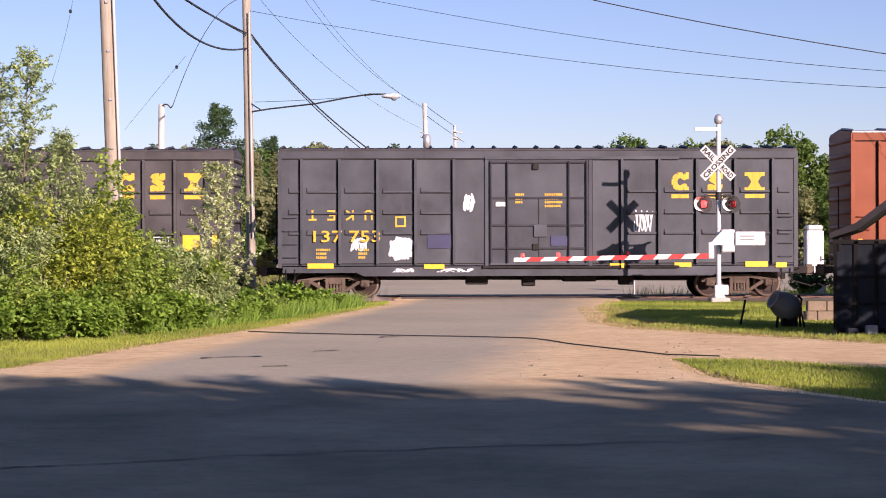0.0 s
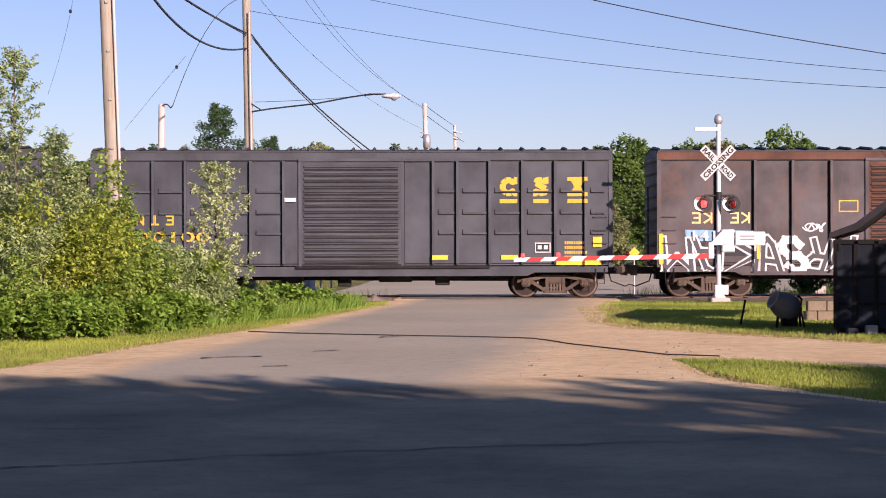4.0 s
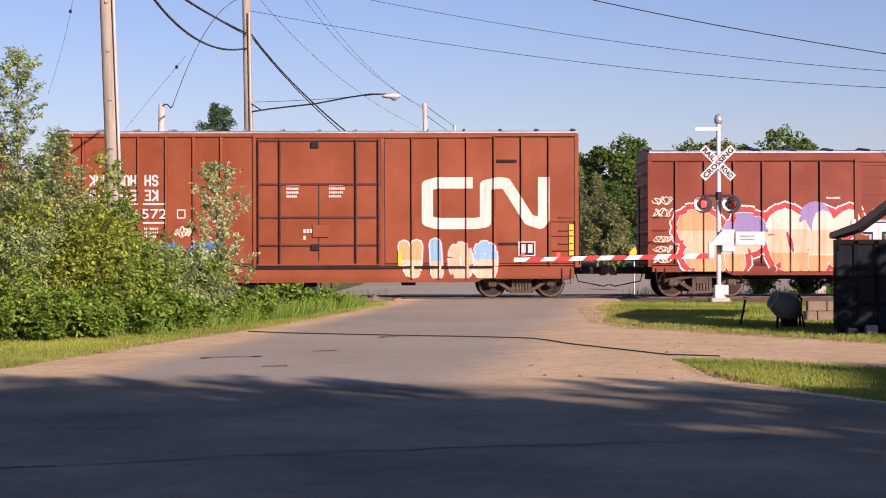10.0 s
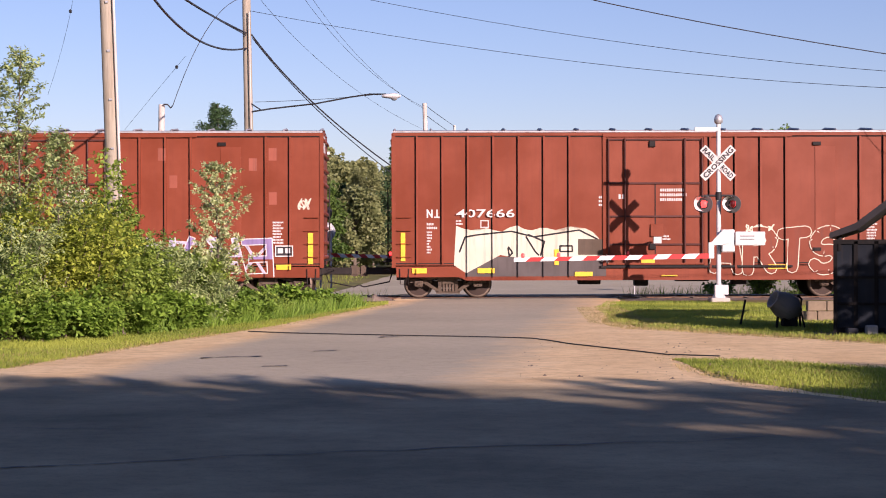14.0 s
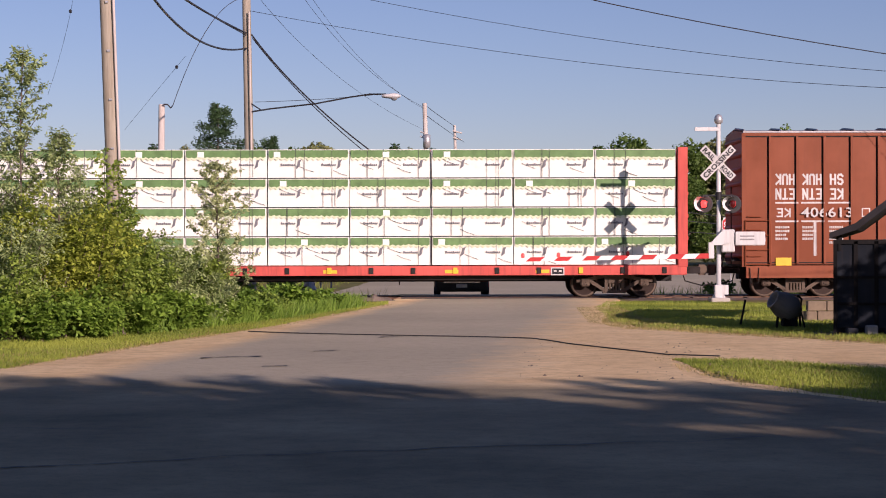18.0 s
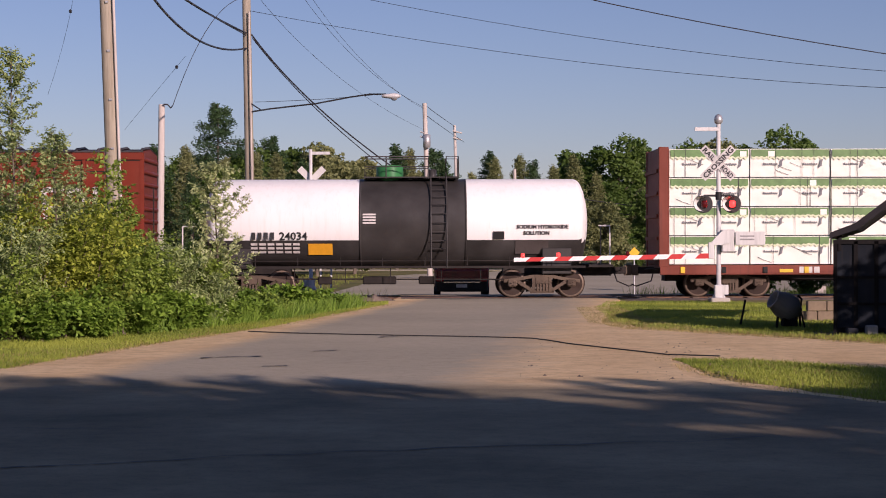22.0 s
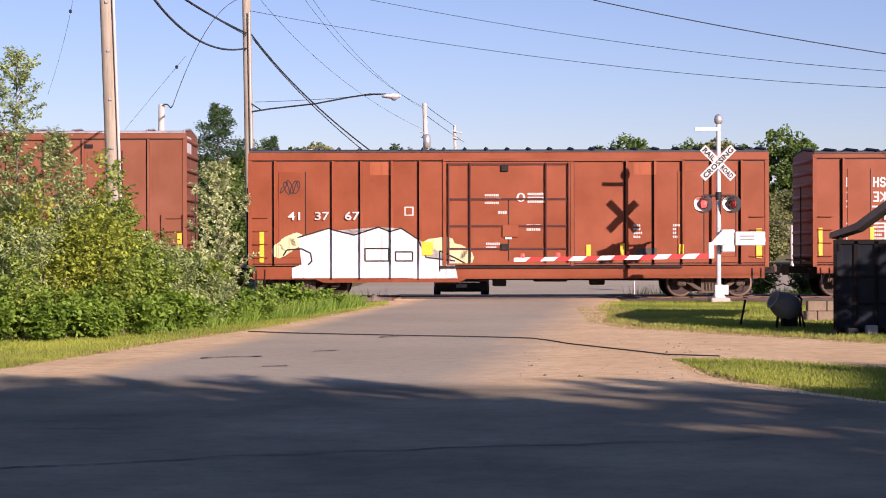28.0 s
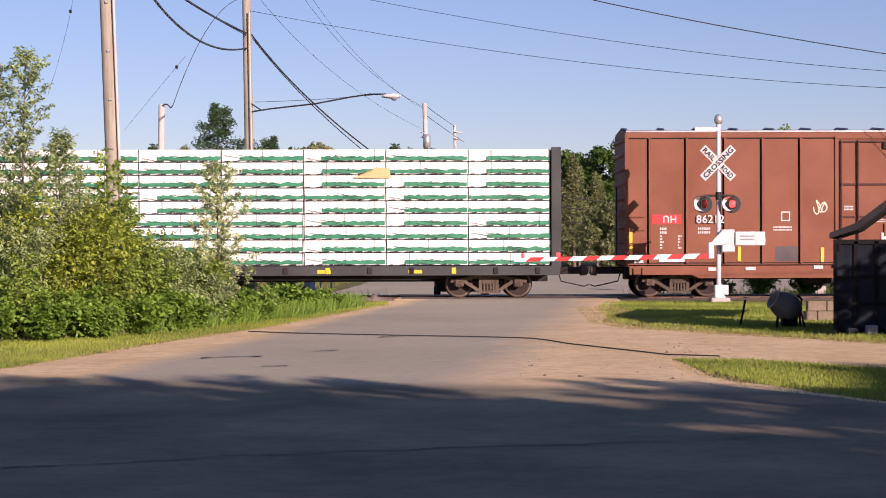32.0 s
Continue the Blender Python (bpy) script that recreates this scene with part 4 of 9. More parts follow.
def blob(c):
    """Cream sprayed cloud with a few dark strokes, over a dark grey patch."""
    rg = random.Random(12)
    top = [(112 + k * 13.5, 404 + 9 * abs(math.sin(k * 0.8)) - rg.uniform(0, 8)) for k in range(19)]
    c.flat("graffiti", [([(108, 470), *top, (372, 430), (384, 468), (350, 458), (240, 460), (190, 452), (130, 484)], 0)], [SPRAY["cream"]], 0.0065, "cream sprayed cloud on the car side")
    for pts in ([(118, 446), (128, 420), (150, 416), (210, 410), (250, 420), (330, 408), (362, 424), (376, 456)], [(236, 420), (252, 446), (258, 452)], [(240, 416), (268, 428), (262, 452)], [(205, 438), (212, 448), (206, 454), (204, 440)], [(296, 436), (318, 436), (318, 446), (296, 446), (296, 436)]):
        c.flat("graffiti_line", [(q, 0) for q in thick(pts, 1.5, True)], [SPRAY["black"]], 0.011)
    c.rect("brown_patch", 328, 372, 424, 452, TRUCK, 0.012)


# car by car, first to last
def lead_car():
    c = boxcar("tall orange-brown boxcar at the head of the stretch", 1510, 2432, (90, 90), 234, ORANGE_BROWN, even(48, 330, 48) + even(620, 900, 48), (360, 570), "plug", ROOF_TIN)
    reflectors(c, [(10, 425, 8, 45)])


def dark_car_1():
    c = boxcar("dark blue-grey boxcar with yellow numbers and a plug door", 493, 1411, (83, 99), 265, CSX_BLUE, [40, 107, 174, 241, 309, 607, 673, 740, 808, 875], (370, 548), "plug", ROOF_DARK, stiff=True)
    c.bars("owner_letter", [(52, 372, 4, 18, 33)], CSX_YELLOW)
    c.digits("137 753", 53, 408, 428, CSX_YELLOW, 118)
    yellow_mark(c, 695, 306, 165, 34)
    reflectors(c, [(50, 466, 46, 9), (256, 468, 36, 8), (585, 467, 28, 8), (700, 466, 30, 8), (826, 464, 40, 10), (880, 466, 20, 9)])
    c.rect("blue_panel", 262, 305, 415, 440, DOOR_BLUE, 0.024)
    c.rect("blue_panel", 480, 512, 418, 436, DOOR_BLUE, 0.04)
    stencils(c, 3, [(65, 440, 3, 8, 4), (140, 440, 3, 6, 4), (418, 343, 3, 6, 4), (470, 343, 4, 10, 4)], CSX_YELLOW)
    c.flat("square_mark", [([(205, 383), (224, 383), (224, 402), (205, 402)], 0), ([(208, 386), (221, 386), (221, 399), (208, 399)], 1)], [CSX_YELLOW, CSX_BLUE], 0.005)
    scrawl(c, 125, 158, 418, 446, 26, "white", 1, 1.0)
    scrawl(c, 192, 238, 418, 462, 30, "white", 2, 2.4)
    scrawl(c, 200, 240, 474, 488, 12, "white", 4, 1.6)
    scrawl(c, 280, 345, 476, 487, 12, "white", 5, 1.4)
    scrawl(c, 325, 345, 340, 378, 14, "white", 6, 1.6)
    scrawl(c, 627, 664, 368, 418, 24, "white", 7, 0.9)
    c.rect("data_panel", 383, 400, 358, 366, LETTER, 0.035)


def dark_car_2():
    c = boxcar("dark blue-grey boxcar with a ribbed door and cream graffiti", -505, 411, (85, 83), 266, CSX_DUSTY, [52, 108, 165, 222, 280, 338, 600, 645, 702, 760, 815, 870], (368, 545), "louver", ROOF_DARK, stiff=True)
    c.bars("owner_letter", [(55, 380, 2, 20, 19), (112, 380, 2, 20, 19)], CSX_YELLOW)
    c.digits("124 671", 52, 418, 437, CSX_YELLOW, 98)
    yellow_mark(c, 712, 306, 150, 34)
    reflectors(c, [(20, 418, 16, 18), (450, 460, 28, 8), (605, 450, 28, 8), (828, 415, 30, 28), (880, 414, 14, 22)])
    piece(c, "SUMAE", 148, 368, 409, 492, ["cream"], "black", 21, 0.14, 2.2, "white", 2.5, ["white"], False)
    plate(c, 776, 418)
    c.flat("square_mark", [([(240, 383), (255, 383), (255, 400), (240, 400)], 0), ([(243, 386), (252, 386), (252, 397), (243, 397)], 1)], [CSX_YELLOW, CSX_DUSTY], 0.005)
    scrawl(c, 395, 440, 424, 442, 14, "white", 8, 1.0)
    c.rect("data_panel", 340, 356, 352, 366, LETTER, 0.06)
    c.rect("blue_panel", 352, 364, 395, 450, DOOR_BLUE, 0.062)
    stencils(c, 9, [(60, 445, 2, 7, 4), (120, 445, 2, 7, 4)], CSX_YELLOW)


def rusty_car_1():
    c = boxcar("faded rusty blue boxcar with a ribbed door and mixed graffiti", -1505, -588, (83, 85), 268, CSX_RUSTY, [105, 172, 239, 308, 545, 605, 672, 739, 808, 870], (375, 545), "louver", ROOF_DARK, rail_col=RUST_TOP, door_mat=RUST_TOP)
    c.bars("owner_letter", [(60, 377, 2, 20, 21), (128, 377, 2, 20, 20)], AGED_YELLOW)
    c.flat("number_patch", [([(48, 408), (170, 410), (165, 428), (50, 428)], 0)], [SPRAY["sky"]], 0.0045)
    c.digits("141 426", 54, 410, 427, LETTER, 112)
    yellow_mark(c, 693, 314, 165, 34, AGED_YELLOW)
    piece(c, "mak", 4, 182, 418, 494, ["iron"], "white", 31, 0.075, 3.6, None, rnd=False, lean=0.5)
    piece(c, "Asrk", 176, 350, 416, 492, ["iron", "white", "iron"], "white", 32, 0.075, 3.4, None, rnd=False, lean=0.5)
    piece(c, "HAPPY", 392, 556, 424, 446, ["teal", "black"], "cream", 33, 0.13, 1.3, rnd=False)
    piece(c, "BDAY", 402, 566, 447, 470, ["teal", "black"], "cream", 38, 0.13, 1.3, rnd=False)
    piece(c, "tgcsa", 600, 896, 408, 494, ["cream", "iron", "pink", "teal", "cream"], "black", 34, 0.13, 2.0, "teal", 5, ["iron"], False, 0.5)
    scrawl(c, 258, 300, 396, 412, 12, "white", 35, 1.2)
    scrawl(c, 838, 880, 384, 408, 14, "cream", 36, 1.2)
    reflectors(c, [(1, 415, 8, 54), (175, 430, 6, 30), (310, 430, 6, 30), (745, 430, 6, 30), (895, 412, 7, 54)])
    c.rect("data_panel", 48, 83, 431, 455, BLACK, 0.006), c.rect("data_panel", 118, 155, 431, 455, BLACK, 0.006)
    stencils(c, 37, [(52, 435, 2, 5, 4), (123, 435, 2, 6, 4)])
    c.flat("square_mark", [([(322, 356), (357, 356), (357, 377), (322, 377)], 0), ([(324, 358), (355, 358), (355, 375), (324, 375)], 1)], [CSX_YELLOW, CSX_RUSTY], 0.005)
    plate(c, 688, 418, 32, 20)


def dark_car_3():
    c = boxcar("dark blue-grey boxcar with a ribbed door and little graffiti", -2506, -1588, (88, 83), 268, CSX_BLUE, [52, 108, 165, 222, 280, 338, 602, 645, 702, 760, 818, 872], (370, 545), "louver", ROOF_DARK, stiff=True)
    c.bars("owner_letter", [(52, 380, 4, 18, 26)], CSX_YELLOW)
    c.digits("500100", 52, 410, 427, CSX_YELLOW, 154)
    yellow_mark(c, 720, 314, 152, 34)
    reflectors(c, [(16, 418, 16, 18), (170, 452, 30, 8), (600, 452, 28, 8), (722, 452, 30, 8), (885, 420, 16, 18), (820, 462, 80, 8), (14, 462, 40, 8)])
    plate(c, 782, 430)
    stencils(c, 41, [(835, 428, 4, 10, 5), (55, 435, 2, 7, 4)], CSX_YELLOW)
    c.rect("data_panel", 340, 360, 350, 357, LETTER, 0.06)


def dark_car_4():
    c = boxcar("dark blue-grey boxcar with pastel and white graffiti along its foot", -3520, -2594, (82, 88), 264, CSX_BLUE, [40, 107, 174, 241, 309, 607, 673, 740, 808, 875], (372, 550), "plug", ROOF_DARK, stiff=True)
    c.bars("owner_letter", [(52, 371, 4, 18, 33)], CSX_YELLOW)
    c.digits("138 132", 53, 408, 428, CSX_YELLOW, 118)
    yellow_mark(c, 692, 306, 165, 34)
    piece(c, "akyro", 118, 358, 404, 494, ["peach", "pink", "mint", "pink", "white"], "black", 51, 0.15, 1.4, "white", 5, ["pink"], False, 0.45)
    piece(c, "PYSER", 566, 742, 412, 490, ["iron"], "white", 52, 0.075, 5.0, "white", 3.5, None, False, 0.3)
    scrawl(c, 372, 400, 395, 440, 24, "white", 53, 1.3)
    scrawl(c, 800, 880, 415, 452, 40, "lilac", 54, 1.8)
    scrawl(c, 55, 100, 450, 470, 20, "white", 55, 1.3)
    reflectors(c, [(1, 415, 8, 54), (175, 440, 8, 30), (356, 435, 8, 30), (568, 440, 6, 28), (895, 410, 9, 55)])
    plate(c, 765, 432, 26, 16)
    c.rect("blue_panel", 262, 305, 415, 440, DOOR_BLUE, 0.024)
    stencils(c, 56, [(65, 435, 2, 6, 4), (415, 395, 2, 8, 4), (500, 415, 3, 9, 4)], CSX_YELLOW)
    c.rect("data_panel", 378, 398, 352, 360, LETTER, 0.035)


def rusty_car_2():
    c = boxcar("rusty brown-grey boxcar with a blue ribbed door and white graffiti", -4522, -3602, (105, 82), 270, CSX_RUSTY, even(50, 355, 51) + even(610, 900, 51), (372, 548), "louver", ROOF_DARK, door_mat=DOOR_BLUE, rail_col=CSX_RUSTY)
    c.bars("owner_letter", [(112, 381, 2, 18, 22)], CSX_YELLOW)
    yellow_mark(c, 725, 314, 132, 42)
    piece(c, "SLIME", 4, 200, 420, 488, ["blue"], "white", 61, 0.17, 1.6, "white", 4.5, ["sky"], False, 0.3)
    piece(c, "prjp", 200, 372, 408, 488, ["white", "iron", "white", "iron"], "black", 62, 0.15, 2.2, "white", 8, ["white"])
    piece(c, "dyan", 372, 612, 402, 472, ["white"], "black", 63, 0.155, 2.2, "white", 8)
    piece(c, "NERE", 628, 912, 388, 482, ["white"], "black", 64, 0.15, 2.4, "lilac", 4, None, False, 0.2)
    for k in range(3):
        scrawl(c, 10 + k, 46, 320 + 21 * k, 336 + 21 * k, 12, "white", 165 + k, 0.9)
    for k in range(2):
        scrawl(c, 60, 104, 352 + 24 * k, 372 + 24 * k, 15, "white", 66 + 5 * k, 1.0)
    scrawl(c, 868, 915, 336, 374, 21, "white", 67, 1.0)
    scrawl(c, 318, 350, 390, 405, 12, "white", 68, 1.2)
    c.flat("square_mark", [([(316, 358), (350, 358), (350, 380), (316, 380)], 0), ([(318, 360), (348, 360), (348, 378), (318, 378)], 1)], [CSX_YELLOW, CSX_RUSTY], 0.005)
    c.rect("data_panel", 380, 402, 377, 384, LETTER, 0.065)


def red_car():
    c = boxcar("oxide-red boxcar covered with orange, purple and cream graffiti", -5548, -4626, (125, 105), 270, RED_BROWN, even(48, 340, 51.5) + even(612, 900, 51), (372, 548), "slide", ROOF_TIN, rib_w=3.5, rib_out=0.07)
    piece(c, "SPOK", 56, 368, 368, 494, ["orange", "purple", "cream", "cream"], "white", 71, 0.205, 1.2, [("white", 13), ("red", 10)], 0, ["peach", "orange"], True, 0.3)
    c.flat("graffiti_bubble", [([(296 + 28 * math.cos(a), 384 + 26 * math.sin(a)) for a in [k * math.pi / 8 for k in range(16)]], 0)], [SPRAY["purple"]], 0.0135)
    piece(c, "TBK", 376, 556, 393, 474, ["white"], "black", 73, 0.135, 2.2, "lilac", 4, ["lilac"], False, 0.15, "black")
    piece(c, "RESK", 566, 914, 384, 490, ["peach"], "black", 74, 0.15, 2.2, "white", 4.5, ["cream"], True, 0.25)
    for k in range(2):
        scrawl(c, 6, 44, 348 + 21 * k, 365 + 21 * k, 12, "cream", 75 + 7 * k, 0.9)
    for k in range(3):
        scrawl(c, 8, 44, 417 + 18 * k, 432 + 18 * k, 12, "cream", 76 + 7 * k, 0.9)
    scrawl(c, 240, 300, 478, 490, 16, "black", 77, 1.0)
    scrawl(c, 392, 440, 478, 494, 12, "white", 78, 1.6)
    stencils(c, 79, [(316, 350, 1, 8, 4), (326, 374, 3, 4, 5), (120, 390, 3, 5, 4)])
    c.rect("data_panel", 360, 368, 390, 408, LETTER, 0.06), c.rect("data_panel", 398, 418, 372, 378, LETTER, 0.035)


TALL_NARROW = even(48, 300, 48.5) + even(628, 880, 48.5)


def tall_ribbon_car(label, left, right, gaps, number, seed):
    c = boxcar(label, left, right, gaps, 234, ORANGE_BROWN, TALL_NARROW, (352, 572), "plug", ROOF_TIN, chord=8, sill=500, rib_w=4, rib_out=0.08, belly=(185, 740))
    ribbon_mark(c, 644, 314, 226, 92, 20, CREAM)
    c.bars("owner_letter", [(58, 309, 3, 20, 12), (106, 309, 3, 20, 12), (155, 309, 2, 20, 13), (58, 335, 3, 20, 12), (106, 335, 3, 20, 12), (155, 335, 2, 20, 13), (60, 370, 2, 16, 14)], LETTER)
    c.digits(number, 103, 369, 386, LETTER, 92)
    c.flat("rules", [([(58, a), (98, a), (98, a + 3), (58, a + 3)], 0) for a in (359, 392)] + [([(104, a), (144, a), (144, a + 3), (104, a + 3)], 0) for a in (359, 392)] + [([(152, a), (192, a), (192, a + 3), (152, a + 3)], 0) for a in (359, 392)] +
           [([(126, 395), (131, 395), (131, 455), (126, 455)], 0)], [LETTER], 0.005)
    stencils(c, seed, [(58, 402, 4, 8, 4), (106, 402, 4, 8, 4), (154, 402, 5, 8, 4), (405, 325, 4, 8, 4), (480, 325, 4, 9, 4), (435, 405, 2, 3, 7)])
    c.flat("square_mark", [([(212, 370), (227, 370), (227, 386), (212, 386)], 0), ([(214, 372), (225, 372), (225, 384), (214, 384)], 1)], [LETTER, ORANGE_BROWN], 0.005)
    ladder(c, 4, 50, 392, 470, 4, ORANGE_BROWN)
    for a in (4, 48, c.len - 48, c.len - 4):
        tube("ladder_rail", c.ob, [(c.X(a), SIDE - 0.08, H(392)), (c.X(a), SIDE - 0.08, H(472))], 0.016, ORANGE_BROWN, 5)
    ladder(c, c.len - 48, c.len - 4, 392, 470, 4, ORANGE_BROWN)
    c.box("access_panel", 775, 812, 283, 288, SEAM_SHADE, 0.05)
    c.box("access_panel", 780, 815, 430, 434, SEAM_SHADE, 0.05)
    return c


def tall_1():
    c = tall_ribbon_car("tall orange-brown boxcar with a cream ribbon mark and blue graffiti", -6595, -5675, (129, 126), "406572", 81)
    piece(c, "BAE", 98, 294, 421, 482, ["blue"], "navy", 82, 0.17, 1.6)
    piece(c, "aiog", 604, 778, 418, 502, ["orange", "sky", "peach", "sky"], "white", 83, 0.2, 2.2, "red", 1.6, ["peach"])
    scrawl(c, 205, 240, 400, 420, 20, "cream", 84, 1.0)
    reflectors(c, [(1, 402, 6, 48), (300, 445, 6, 28), (602, 445, 6, 28), (905, 398, 8, 55)])
    plate(c, 815, 428, 30, 26)


def tall_2():
    c = boxcar("tall orange-brown boxcar with cream graffiti near both ends", -7649, -6724, (132, 129), 234, ORANGE_BROWN, [42, 108, 177, 245, 313, 610, 678, 742, 865], (378, 557), "plug", ROOF_TIN, chord=12, sill=498, rib_w=4, rib_out=0.085, belly=(135, 735))
    c.bars("owner_letter", [(62, 386, 3, 14, 14)], LETTER)
    c.digits("406", 64, 412, 426, LETTER, 36), c.digits("34", 143, 412, 424, LETTER, 22)
    piece(c, "DSTR", 128, 384, 420, 498, ["white"], "grey", 91, 0.19, 1.5, "white", 5)
    piece(c, "aonir", 556, 812, 416, 496, ["olive"], "cream", 92, 0.17, 3.0, "cream", 2)
    piece(c, "bn", 405, 460, 418, 470, ["navy"], "navy", 93, 0.22, 1.0)
    scrawl(c, 800, 870, 425, 480, 60, "red", 94, 1.0), scrawl(c, 740, 800, 430, 450, 30, "red", 95, 0.9)
    c.rect("white_placard", 0, 40, 252, 268, LETTER, 0.03), c.rect("white_placard", c.len - 40, c.len, 246, 262, LETTER, 0.03)
    reflectors(c, [(6, 430, 9, 40), (180, 442, 9, 34), (318, 448, 9, 30), (612, 442, 9, 30), (748, 448, 9, 30), (912, 414, 12, 56)])
    c.box("access_door", 752, 806, 268, 420, ORANGE_BROWN, 0.022, bev=0.004)
    c.box("hinge", 748, 762, 258, 264, SEAM_SHADE, 0.06)
    plate(c, 720, 436, 28, 18)
    stencils(c, 96, [(760, 382, 5, 4, 3), (800, 385, 5, 4, 3), (830, 405, 2, 14, 3), (70, 440, 3, 6, 3), (520, 430, 5, 6, 3), (440, 390, 2, 16, 3), (460, 375, 1, 4, 5)])
    c.flat("square_mark", [([(210, 396), (226, 396), (226, 412), (210, 412)], 0), ([(212, 398), (224, 398), (224, 410), (212, 410)], 1)], [LETTER, ORANGE_BROWN], 0.005)


def tall_plain(label, left, right, gaps, number, seed, patches=False):
    c = boxcar(label, left, right, gaps, 233, RED_BROWN, even(43, 340, 45) + even(563, 720, 45) + even(830, 900, 43), (378, 552), "plug", ROOF_TIN, chord=8, sill=497, rib_w=3.5, rib_out=0.08, belly=(130, 790))
    c.bars("owner_letter", [(60, 371, 2, 15, 13)], LETTER)
    c.digits(number, 112, 371, 385, LETTER, 104)
    c.box("access_door", 750, 786, 260, 440, RED_BROWN, 0.022, bev=0.004)
    c.box("hinge", 746, 760, 252, 258, SEAM_SHADE, 0.06), c.box("hinge", 746, 760, 440, 446, SEAM_SHADE, 0.06)
    plate(c, 846, 434, 32, 20)
    reflectors(c, [(34, 475, 26, 9), (150, 475, 30, 9), (322, 482, 32, 9), (440, 460, 24, 8), (476, 488, 28, 7), (666, 470, 32, 8), (848, 468, 26, 9), (14, 412, 8, 50), (904, 412, 9, 55), (286, 442, 8, 28)])
    stencils(c, seed, [(60, 395, 2, 6, 4), (112, 390, 2, 6, 3), (474, 335, 3, 12, 5), (842, 392, 8, 8, 3), (365, 348, 3, 3, 4), (400, 345, 1, 3, 8), (60, 410, 8, 4, 3), (478, 418, 2, 6, 3)])
    c.flat("square_mark", [([(155, 390), (170, 390), (170, 404), (155, 404)], 0), ([(157, 392), (168, 392), (168, 402), (157, 402)], 1)], [LETTER, RED_BROWN], 0.005)
    c.rect("door_notice", 462, 476, 398, 432, LETTER, 0.035)
    return c


def tall_3():
    c = tall_plain("tall oxide-red boxcar with a dark grey patch and cream graffiti", -8703, -7781, (124, 132), "407666", 101)
    c.rect("grey_patch", 128, 378, 455, 496, GREY_PATCH, 0.004)
    blob(c)
    piece(c, "ARTS", 562, 800, 400, 490, ["oxide"], "cream", 103, 0.15, 1.7, label="spray-painted outline letter on the car side")
    scrawl(c, 620, 680, 398, 420, 24, "cream", 104, 1.2)


def tall_4():
    c = tall_plain("tall oxide-red boxcar with pink patches and lilac graffiti", -9757, -8827, (118, 124), "407697", 111)
    for u, v in ((260, 240), (305, 345), (400, 345), (460, 330), (640, 262), (660, 310), (800, 280), (835, 262), (835, 340), (770, 345), (120, 258), (120, 345)):
        c.rect("pink_patch", u, u + 14, v, v + 22, PINK_PATCH, 0.0042)
    piece(c, "kamre", 572, 842, 415, 496, ["purple", "lilac"], "white", 112, 0.08, 1.8, None, 0, ["oxide"], False, 0.7)
    piece(c, "snzkx", 580, 836, 425, 492, ["lilac"], "white", 117, 0.04, 0.8, rnd=False, lean=0.9)
    piece(c, "oes", 440, 560, 398, 470, ["grey"], "cream", 113, 0.14, 1.2)
    piece(c, "g", 135, 180, 420, 490, ["lilac"], "white", 114, 0.14, 1.5)
    scrawl(c, 8, 50, 470, 486, 20, "white", 115, 1.3), scrawl(c, 885, 910, 350, 372, 14, "cream", 116, 1.0)


def tall_5():
    c = tall_ribbon_car("tall orange-brown boxcar with a cream ribbon mark and clean side", -10796, -9875, (100, 118), "406613", 121)
    c.rect("grey_patch", 250, 290, 425, 448, GREY_PATCH, 0.004)
    piece(c, "rsx", 440, 530, 412, 452, ["grey"], "cream", 122, 0.03, 0.7)
    reflectors(c, [(58, 458, 28, 14), (212, 444, 7, 28), (322, 444, 7, 28), (605, 442, 7, 28), (708, 438, 7, 28), (890, 424, 22, 10), (890, 464, 22, 10), (845, 466, 24, 10)])
    c.rect("blue_panel", 405, 430, 432, 444, DOOR_BLUE, 0.035)


